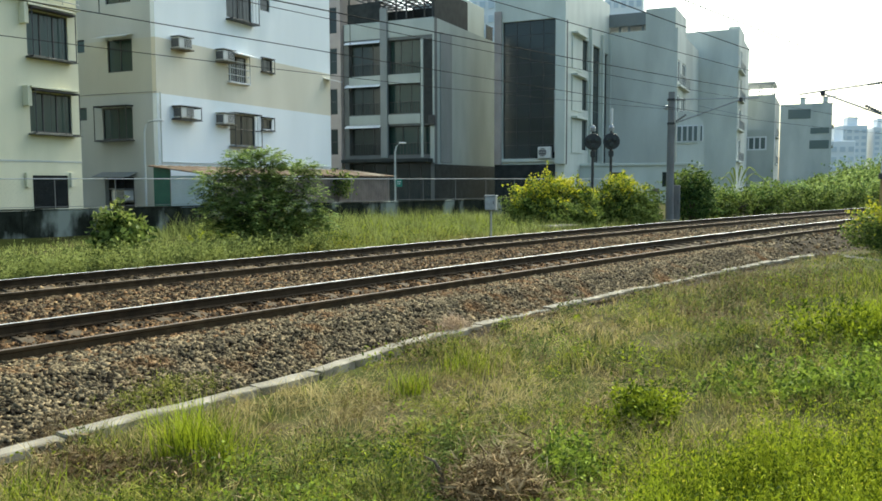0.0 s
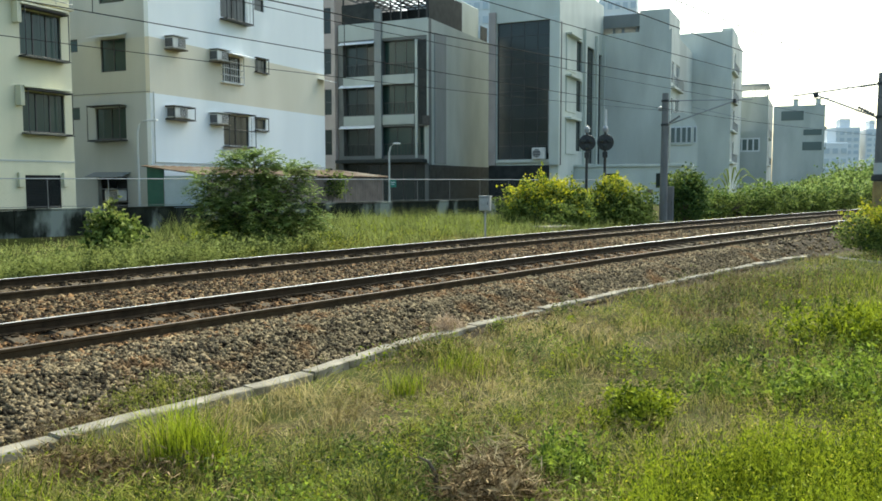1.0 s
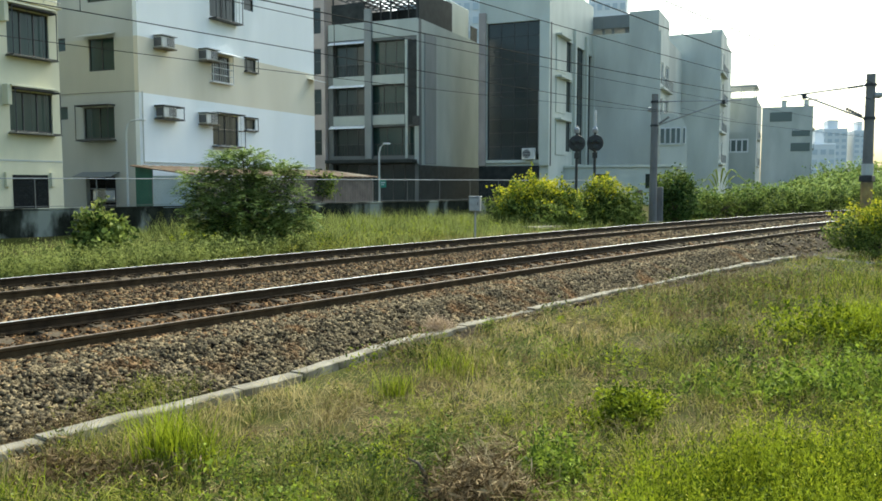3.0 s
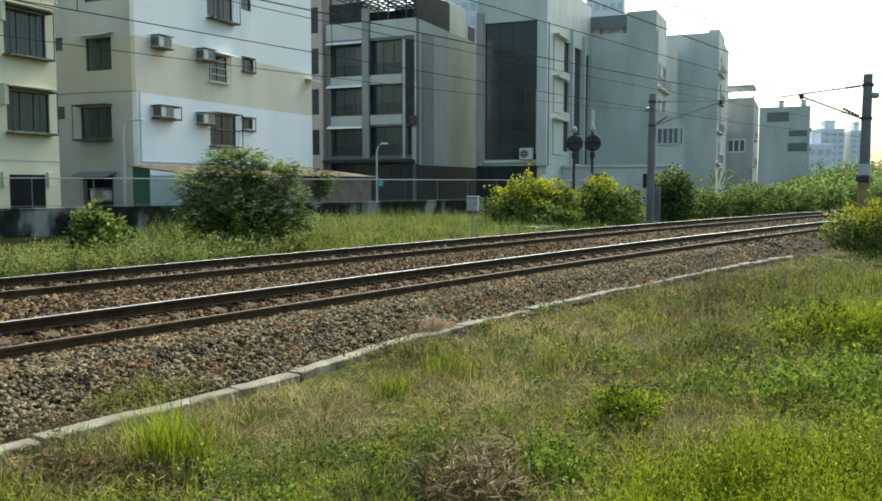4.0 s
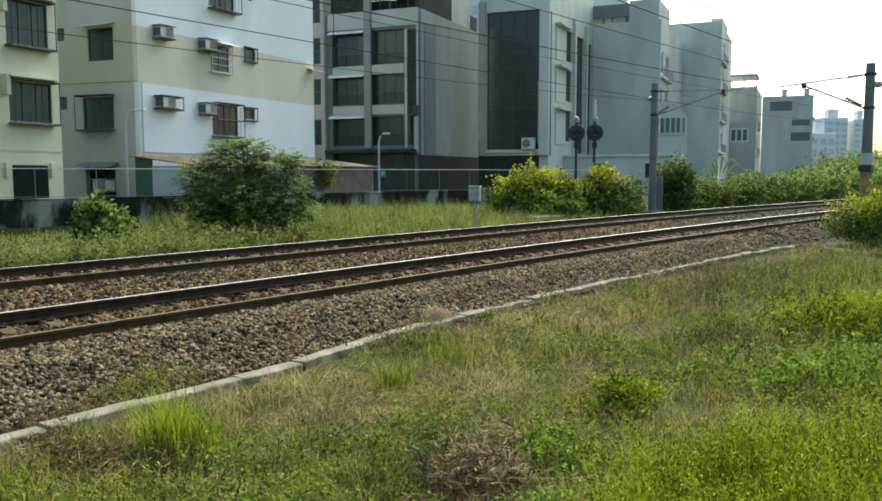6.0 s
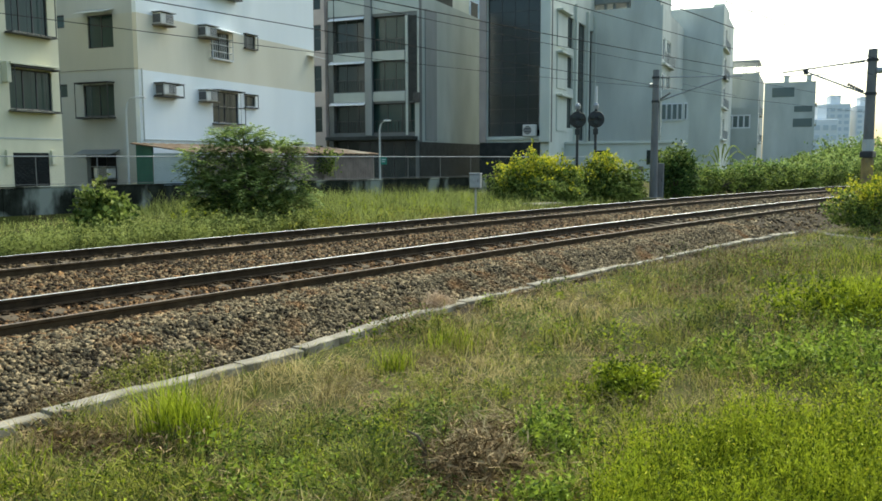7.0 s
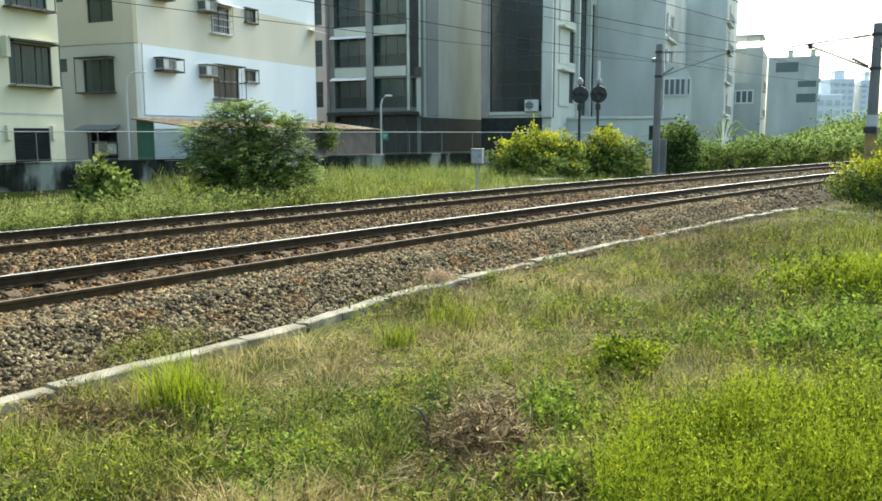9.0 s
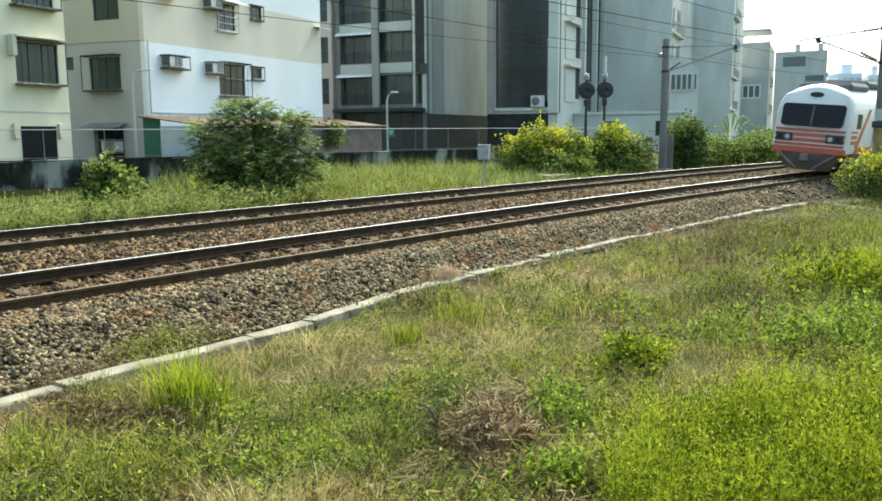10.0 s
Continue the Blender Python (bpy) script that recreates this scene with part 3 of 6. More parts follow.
def window(parent, axis, at, a0, a1, z0, z1, glass=None, frame=None, mull=1, bars=0, depth=0.1, fw=0.05):
    """A framed window in an opening: a joined frame, its glazing bars and set-back panes."""
    glass, frame = glass or M_GLASS, frame or M_FRAME
    P = (lambda a, d, z: (a, at + d, z)) if axis == "x" else (lambda a, d, z: (at - d, a, z))
    put = (lambda g, a, z, b, y, d0, d1: g.box(a, at + d0, z, b, at + d1, y)) if axis == "x" else (lambda g, a, z, b, y, d0, d1: g.box(at - d0, a, z, at - d1, b, y))
    rect = lambda m, d: [P(a0 + m, d, z0 + m), P(a1 - m, d, z0 + m), P(a1 - m, d, z1 - m), P(a0 + m, d, z1 - m)]
    d0, d1 = depth - 0.04, depth + 0.04
    fr = Geo().loft([rect(0, d0), rect(fw, d0), rect(fw, d1), rect(0, d1), rect(0, d0)], caps=False)
    win = part("window", fr, frame, parent)
    for k in range(1, mull + 1):
        c = a0 + (a1 - a0 - fw) * k / (mull + 1)
        g = Geo()
        put(g, c, z0 + fw, c + fw, z1 - fw, depth - 0.035, depth + 0.035)
        part("mullion", g, frame, win)
    for k in range(bars):
        c = z0 + (z1 - z0) * (k + 1) / (bars + 1)
        g = Geo()
        put(g, a0 + fw, c - 0.02, a1 - fw, c + 0.02, depth - 0.03, depth + 0.03)
        part("glazing_bar", g, frame, win)
    for k in range(mull + 1):
        a, b = a0 + (a1 - a0 - fw) * k / (mull + 1) + fw, a0 + (a1 - a0 - fw) * (k + 1) / (mull + 1)
        g = Geo()
        put(g, a, z0 + fw, b, z1 - fw, depth - 0.006, depth + 0.006)
        part("pane", g, glass, win, "dark glass pane")
    return win


def grille(parent, axis, at, a0, a1, z0, z1, out=0.45, n=7, mat=None, rails=2):
    """A projecting cage of bars in front of a window, with a sheet roof."""
    g = Geo()
    mat = mat or M_FRAME
    P = (lambda a, d, z: (a, at - d, z)) if axis == "x" else (lambda a, d, z: (at + d, a, z))
    r = 0.018
    for z in np.linspace(z0, z1, rails):
        g.tube([P(a0, 0, z), P(a0, out, z)], r, 4)
        g.tube([P(a1, 0, z), P(a1, out, z)], r, 4)
        g.tube([P(a0, out, z), P(a1, out, z)], r, 4)
    for k in range(n + 1):
        a = a0 + (a1 - a0) * k / n
        g.tube([P(a, out, z0), P(a, out, z1)], r * 0.55 if 0 < k < n else r * 1.5, 4)
    part("window_grille", g, mat, parent, "projecting dark steel window cage")
    b0, b1 = P(a0 - 0.05, 0, z0 - 0.03), P(a1 + 0.05, out + 0.03, z0 - 0.06)
    part("cage_floor", Geo().box(*b0, *b1), mat, parent)
    t0, t1 = P(a0 - 0.03, 0, z1 + 0.02), P(a1 + 0.03, out + 0.03, z1 + 0.045)
    part("cage_roof", Geo().box(*t0, *t1), mat, parent)


def aircon(m, label="off-white window air conditioner on a small shelf"):
    """A box air conditioner with a ribbed grille; local x outward is -y."""
    t = thing("air_conditioner", m, label, "air conditioner", "air conditioners")
    part("casing", Geo().box(-0.42, -0.45, 0.0, 0.42, 0.1, 0.5, 0.03), M_ACBODY, t)
    part("grille", Geo().box(-0.10, -0.462, 0.06, 0.38, -0.452, 0.45), M_ACGRILL, t, "dark ribbed grille")
    g = Geo()
    for k in range(7):
        g.box(-0.10, -0.472, 0.08 + k * 0.055, 0.38, -0.463, 0.095 + k * 0.055)
    part("louvre", g, M_ACBODY, t)
    part("side_vent", Geo().box(-0.434, -0.40, 0.06, -0.424, 0.04, 0.44), M_ACGRILL, t, "dark side vent")
    part("shelf", Geo().box(-0.5, -0.52, -0.07, 0.5, 0.1, -0.01, 0.01), M_CONC, t)
    part("hood", Geo().box(-0.5, -0.55, 0.53, 0.5, 0.1, 0.56), M_METAL, t)
    return t


def awning(parent, axis, at, a0, a1, z, out=0.6, mat=None):
    g = Geo()
    P = (lambda a, d, h: (a, at - d, h)) if axis == "x" else (lambda a, d, h: (at + d, a, h))
    a = [P(a0, 0, z + 0.22), P(a1, 0, z + 0.22), P(a1, out, z), P(a0, out, z)]
    g.add(a + [(p[0], p[1], p[2] - 0.03) for p in a], [(0, 1, 2, 3), (7, 6, 5, 4), (0, 4, 5, 1), (1, 5, 6, 2), (2, 6, 7, 3), (3, 7, 4, 0)])
    part("awning", g, mat or M_METAL, parent)


def shell(h, W, D, Z0, Z1, front, side, m_front, m_side, parapet=0.9, th=0.25, d0=0.0):
    """Walls with openings, roof and parapet of a block that lies left of (x<0) and behind its corner."""
    part("wall_front", wall_holes("x", d0, th, -W, 0, Z0, Z1, front), m_front, h)
    part("wall_side", wall_holes("y", 0, th, d0 + th, D, Z0, Z1, side), m_side, h)
    part("wall_back", Geo().box(-W, D - th, Z0, -th, D, Z1), m_side, h)
    part("wall_left", Geo().box(-W, d0 + th, Z0, -W + th, D - th, Z1), m_side, h)
    part("roof", Geo().box(-W + th, d0 + th, Z1 - parapet - 0.2, -th, D - th, Z1 - parapet), M_CEM, h)
    fl = Geo()
    z = Z0 + 3.1
    while z < Z1 - parapet - 1:
        fl.box(-W + th, d0 + th, z - 0.1, -th, D - th, z + 0.1)
        z += 3.1
    part("floor_slab", fl, M_CEM, h)


# cream apartment house whose long side recedes beside the wall
def build_cream():
    h = thing("apartment_house", house_pose(-15.03, 33.0), "cream-rendered apartment house with caged windows", "house", "apartment houses")
    wins = [(-2.3, -0.45, 6.55, 8.2), (-2.3, -0.4, 3.72, 5.2), (-2.3, -0.72, 0.5, 2.1), (-6.8, -4.9, 6.55, 8.2), (-6.8, -4.9, 3.72, 5.2), (-2.3, -0.45, 9.6, 11.2)]
    L = 11.0
    part("wall_side", wall_holes("y", 0, 0.25, -L, 0, -0.2, 12.6, wins), M_CREAM, h)
    part("wall_back", Geo().box(-9, -0.25, -0.2, -0.25, 0, 12.6), M_CREAM, h)
    part("wall_front", Geo().box(-9, -L, -0.2, -0.25, -L + 0.25, 12.6), M_CREAM, h)
    part("wall_left", Geo().box(-9, -L + 0.25, -0.2, -8.75, -0.25, 12.6), M_CREAM, h)
    part("roof", Geo().box(-8.75, -L + 0.25, 12.3, -0.25, -0.25, 12.5), M_CEM, h)
    fl = Geo()
    for z in (2.9, 6.0, 9.1):
        fl.box(-8.7, -L + 0.26, z - 0.1, -0.26, -0.26, z + 0.1)
    part("floor_slab", fl, M_CEM, h)
    for k, (a, b, c, d) in enumerate(wins):
        if k == 2:
            g = Geo()
            for j in range(16):
                z = c + (d - c) * j / 16
                g.add([(0.03, a, z), (0.03, b, z), (-0.02, b, z + 0.09), (-0.02, a, z + 0.09), (0.03, a, z + 0.012), (0.03, b, z + 0.012), (-0.02, b, z + 0.102), (-0.02, a, z + 0.102)],
                      [(0, 1, 2, 3), (7, 6, 5, 4), (0, 4, 5, 1), (3, 2, 6, 7)])
            g.box(-0.04, a, c, -0.03, b, d)
            part("louvre", g, M_SLAT, h, "dark slatted ground-floor shutter")
            continue
        window(h, "y", 0, a, b, c, d, mull=2, glass=M_GLASSG)
        grille(h, "y", 0, a - 0.05, b + 0.05, c - 0.05, d + 0.03, n=3, out=0.38)
        part("lintel", Geo().box(0.0, a - 0.2, d + 0.12, 0.4, b + 0.05, d + 0.2, 0.01).box(0.0, a - 0.3, d - 0.55, 0.3, a - 0.12, d + 0.2, 0.01), M_CREAM, h, "cream concrete window hood")
    part("drip_line", Geo().box(0.0, -L, 2.6, 0.02, 0.0, 2.66), M_GREYWALL, h)
    for a in (-2.55, -0.55):
        part("shutter_bracket", Geo().box(0.0, a - 0.1, 1.65, 0.12, a + 0.1, 2.2, 0.01), M_CREAM, h)
    g = Geo()
    for z in (8.75, 9.05, 9.35):
        g.tube([(0.18, -L, z), (0.18, 0.0, z)], 0.02, 4)
    for k in range(16):
        g.tube([(0.18, -L + k * 0.73, 8.6), (0.18, -L + k * 0.73, 9.35)], 0.015, 4)
    part("balcony_railing", g, M_METAL, h)
    part("ledge", Geo().box(0.0, -L, 8.5, 0.24, 0.02, 8.6), M_CREAM, h)


build_cream()


# white and beige apartment house, its front coloured darker to stand for shade
def build_white():
    x, y = -13.74, 38.0
    h = thing("apartment_house", house_pose(x, y), "apartment house with white and beige side wall and a front coloured darker for shade", "house", "apartment houses")
    fw = [(-5.6, -4.4, 8.0, 8.6), (-5.6, -4.4, 4.8, 5.4), (-2.95, -1.4, 6.96, 8.45), (-3.4, -1.5, 3.85, 5.3), (-3.4, -1.55, 0.1, 2.1), (-2.95, -1.4, 10.1, 11.6)]
    sw = [(5.05, 7.1, 10.2, 11.9), (7.85, 8.7, 11.05, 11.7), (5.1, 6.55, 7.0, 8.3), (7.82, 8.85, 7.83, 8.5), (5.1, 7.2, 3.75, 5.3), (7.72, 8.7, 4.71, 5.25)]
    W, D, T = 9.0, 14.75, 15.5
    # front bands: the side's white and beige with shade put into the colour
    for z0, z1, m, mf, lab in ((-0.2, 5.9, M_WHITE, M_GREYWALL, "white lower wall"), (5.9, 8.42, M_BEIGE, M_BEIGESHADE, "beige middle band"), (8.42, T, M_WHITE, M_GREYWALL, "white upper wall")):
        part("wall_front", wall_holes("x", 0, 0.25, -W, -0.25, z0, z1, [(a, b, max(c, z0), min(d, z1)) for a, b, c, d in fw if c < z1 and d > z0]), mf, h, "weathered front wall in darker tones, shade put into the colour")
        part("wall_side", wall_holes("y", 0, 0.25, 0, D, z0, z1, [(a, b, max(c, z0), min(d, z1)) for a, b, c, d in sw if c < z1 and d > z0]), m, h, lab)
    part("wall_back", Geo().box(-W, D - 0.25, -0.2, -0.25, D, T), M_WHITE, h)
    part("wall_left", Geo().box(-W, 0.25, -0.2, -W + 0.25, D - 0.25, T), M_WHITE, h)
    part("roof", Geo().box(-W + 0.25, 0.25, T - 1.1, -0.25, D - 0.25, T - 0.9), M_CEM, h)
    fl = Geo()
    for z in (2.9, 6.0, 9.1, 12.2):
        fl.box(-W + 0.26, 0.26, z - 0.1, -0.26, D - 0.26, z + 0.1)
    part("floor_slab", fl, M_CEM, h)
    for k, (a, b, c, d) in enumerate(fw):
        if k == 4:
            part("doorway_back", Geo().box(a, 1.2, c, b, 1.25, d), M_DARKM, h)
            continue
        window(h, "x", 0, a, b, c, d, mull=1 if b - a > 1.3 else 0, glass=M_GLASSG)
    grille(h, "x", 0, -3.45, -1.45, 3.8, 5.35, n=2)
    awning(h, "x", 0, -3.2, -1.3, 8.45, 0.7, M_GREYWALL)
    awning(h, "x", 0, -3.6, -1.3, 2.1, 0.6, M_TILED)
    for k, (a, b, c, d) in enumerate(sw):
        window(h, "y", 0, a, b, c, d, mull=1 if b - a > 1.2 else 0)
    grille(h, "y", 0, 5.0, 7.15, 10.1, 11.95, n=8)
    grille(h, "y", 0, 5.0, 6.6, 6.95, 8.35, 0.2, n=9, mat=M_FRAMEW, rails=5)
    grille(h, "y", 0, 5.05, 7.25, 3.7, 5.35, 0.4, n=6, rails=3)
    grille(h, "y", 0, 0.95, 2.4, 4.8, 5.35, 0.5, n=2)
    grille(h, "y", 0, 7.7, 8.75, 4.65, 5.3, 0.15, n=2)
    grille(h, "y", 0, 7.8, 8.85, 7.8, 8.5, 0.15, n=2)
    awning(h, "y", 0, 5.0, 6.9, 8.3, 0.75, M_FRAMEW)
    awning(h, "y", 0, 14.0, 14.7, 7.9, 0.9, M_FRAMEW)
    g = Geo()
    g.tube([(0.06, 0.15, 2.7), (0.06, 0.15, 5.95)], 0.03, 6)
    g.tube([(0.06, 0.15, 2.75), (0.06, D - 0.2, 2.75)], 0.03, 6)
    part("drain_pipe", g, M_GREYWALL, h)
    part("cable", Geo().tube([(-W, -0.03, 5.9), (-4.0, -0.03, 5.98), (0.0, -0.03, 5.95)], 0.009, 4), M_FRAME, h)
    base = house_pose(x, y)
    for v, z in ((1.48, 8.05), (4.6, 7.9), (1.5, 4.85), (4.5, 4.75)):
        aircon(base @ Matrix.Translation((0.03, v, z)) @ Matrix.Rotation(radians(90), 4, "Z"))
    aircon(base @ Matrix.Translation((-1.95, -0.15, 0.98)), "off-white air conditioner on brackets in a ground-floor doorway")


build_white()


# low lean-to sheds at the foot of the white house
def build_shed():
    h = thing("lean_to_shed", house_pose(-13.2, 35.8), "lean-to shed with a rusty brown sheet roof and pale blue cladding", "shed")
    rf = Geo()
    n = 60
    rows = []
    for k in range(n + 1):
        y = -0.3 + 16.5 * k / n
        dz = 0.03 * (k % 2)
        rows.append([(0.0, y, 2.55 + dz), (3.4, y, 2.15 + dz), (3.4, y, 2.10 + dz), (0.0, y, 2.50 + dz)])
    part("roof", rf.loft(rows), M_ROOFB, h)
    part("door", Geo().box(0.02, -0.02, -0.1, 0.95, 0.04, 2.5, 0.01), M_GREEN, h, "green sheet-metal door")
    part("wall_front", Geo().box(0.96, 0.0, -0.1, 3.2, 0.06, 2.1), M_SHEET, h)
    g = Geo().loft([[(3.12, 0.1 + k * 0.14, -0.1), (3.2 - 0.025 * (k % 2), 0.1 + k * 0.14, -0.1), (3.2 - 0.025 * (k % 2), 0.1 + k * 0.14, 2.08), (3.12, 0.1 + k * 0.14, 2.08)] for k in range(112)])
    part("wall_side", g, M_SHEDWALL, h, "brown ribbed sheet wall")


build_shed()


# pinkish tiled house glimpsed behind the white one
def build_pink():
    h = thing("tiled_house", house_pose(-1.7, 60.0) @ Matrix.Translation((-7.56, -0.35, 0)), "pinkish tiled house with stacked windows", "house")
    holes = [(-0.95, -0.3, z, z + 1.9) for z in (1.0, 3.9, 6.9, 9.9, 12.9)]
    shell(h, 7.0, 12.0, -0.2, 16.5, holes, [], M_PINK, M_PINK)
    for a, b, c, d in holes:
        window(h, "x", 0, a, b, c, d, mull=0, bars=1)


build_pink()


# grey tiled town house with deep balconies and a roof pergola
def build_balconies():
    h = thing("town_house", house_pose(-1.7, 60.0), "grey tiled town house with recessed glazed balconies and a roof pergola", "house", "town houses")
    op = [(-7.05, -4.27, 9.65, 12.1), (-3.75, -1.05, 9.65, 12.1), (-7.05, -4.27, 6.8, 8.95), (-3.95, -1.05, 6.8, 8.95), (-7.05, -4.2, 3.8, 5.95), (-3.95, -0.3, 3.8, 5.9), (-7.1, -0.3, 0.2, 3.2)]
    W, D, T = 7.5, 12.2, 13.5
    part("wall_front", wall_holes("x", 0, 0.5, -W, 0, -0.2, T, op), M_TILEK, h, "charcoal tiled front wall")
    part("wall_side", Geo().box(-0.25, 0.5, -0.2, 0, D, T), M_TILE, h)
    part("pilaster", Geo().box(0, 1.0, 3.2, 0.06, 3.0, T - 0.9), M_TILED, h)
    part("base_course", Geo().box(0.0, 0.0, -0.2, 0.08, D, 3.1), M_BLACKBASE, h, "black stone base course")
    part("wall_back", Geo().box(-W, D - 0.25, -0.2, -0.25, D, T), M_TILE, h)
    part("wall_left", Geo().box(-W, 0.5, -0.2, -W + 0.25, D - 0.25, T), M_TILE, h)
    part("roof", Geo().box(-W + 0.25, 0.5, T - 1.2, -0.25, D - 0.25, T - 1.0), M_CEM, h)
    for z in (3.5, 6.4, 9.3, 12.3):
        part("floor_slab", Geo().box(-W + 0.26, 0.51, z - 0.15, -0.26, D - 0.26, z + 0.15), M_CEM, h)
    for k, (a, b, c, d) in enumerate(op):
        window(h, "x", 0, a, b, c, d, mull=2 if b - a < 5 else 6, depth=0.42, glass=M_GLASSG if k % 2 else M_GLASS)
        if k < 6:
            g = Geo().box(a + 0.02, 0.06, c + 0.82, b - 0.02, 0.10, c + 0.86)
            for j in range(14):
                x = a + 0.05 + (b - a - 0.1) * j / 13
                g.box(x - 0.012, 0.068, c, x + 0.012, 0.092, c + 0.82)
            part("balcony_railing", g, M_FRAME, h, "slim dark balcony railing")
    for z in (9.3, 6.4):
        part("balcony_band", Geo().box(-7.0, -0.1, z - 0.35, -4.35, 0.0, z + 0.33, 0.01), M_TILE, h, "grey balcony band")
        part("balcony_band", Geo().box(-3.75, -0.1, z - 0.35, -1.1, 0.0, z + 0.33, 0.01), M_TILE, h, "grey balcony band")
    for z in (12.1, 8.95, 5.95):
        awning(h, "x", 0, -7.3, -4.3, z - 0.12, 0.35, M_FRAMEW)
    part("column", Geo().box(-4.27, -0.25, 3.6, -3.7, 0.0, 14.4, 0.02), M_TILED, h)
    part("balcony_column", Geo().box(-1.05, -0.06, 3.6, -0.85, 0.0, 12.1), M_TILE, h)
    part("front_parapet", Geo().box(-7.4, -0.05, 12.3, -0.05, -0.005, 13.5, 0.01), M_TILE, h)
    part("corner_pier", Geo().box(-0.1, -0.08, 3.2, 0.02, 0.0, 13.4), M_TILE, h)
    part("corner_panel", Geo().box(-0.3, -0.06, 3.3, -0.1, 0.0, 5.9), M_TILE, h)
    part("rear_screen", Geo().box(-7.3, 6.42, 13.3, -0.3, 6.52, 15.6), M_BLACKBASE, h)
    part("wall_box", Geo().box(-0.35, -0.3, 5.9, 0.1, 0.0, 6.6, 0.02), M_DARKM, h)
    part("dark_panel", Geo().box(-0.8, -0.04, 6.0, -0.12, 0.0, 12.0), M_BLACKBASE, h)
    part("canopy", Geo().box(-7.3, -0.9, 3.25, -0.1, 0.0, 3.5, 0.02), M_BLACKBASE, h)
    # roof pergola: steel frame, slatted cover and dark side screen
    for a in (-7.2, -4.8, -2.4, -0.3):
        for b in (0.4, 3.4, 6.3):
            part("pergola_post", Geo().box(a - 0.05, b - 0.05, T - 1.0, a + 0.05, b + 0.05, 15.6), M_FRAME, h)
    for a in np.linspace(-7.3, -0.25, 12):
        part("pergola_beam", Geo().box(a - 0.04, 0.2, 15.6, a + 0.04, 6.4, 15.72), M_FRAME, h)
    for b in np.linspace(0.2, 6.4, 9):
        part("pergola_slat", Geo().box(-7.3, b - 0.03, 15.72, -0.25, b + 0.03, 15.8), M_FRAME, h)
    for i in range(11):
        for j in range(8):
            if (i * 3 + j * 5) % 7 in (0, 2, 5):
                part("roof_sheet", Geo().box(-7.25 + i * 0.64, 0.25 + j * 0.77, 15.81, -6.72 + i * 0.64, 0.93 + j * 0.77, 15.83), M_FRAMEW, h, "pale translucent roof sheet")
    part("side_screen", Geo().box(-0.2, 0.3, 13.5, -0.1, 6.4, 15.7), M_BLACKBASE, h)
    part("front_screen", Geo().box(-7.3, 0.3, 13.5, -4.5, 0.38, 15.0), M_BLACKBASE, h)
    part("roof_house", Geo().box(-5.0, 6.6, 12.4, -0.3, 10.4, 16.0, 0.03), M_TILEL, h)
    g = Geo()
    for k in range(12):
        g.box(-0.2, 10.5 + k * 0.13, 13.5, -0.16, 10.53 + k * 0.13, 14.7)
    g.box(-0.2, 10.4, 14.65, -0.15, 12.1, 14.72)
    part("railing", g, M_FRAME, h)


build_balconies()


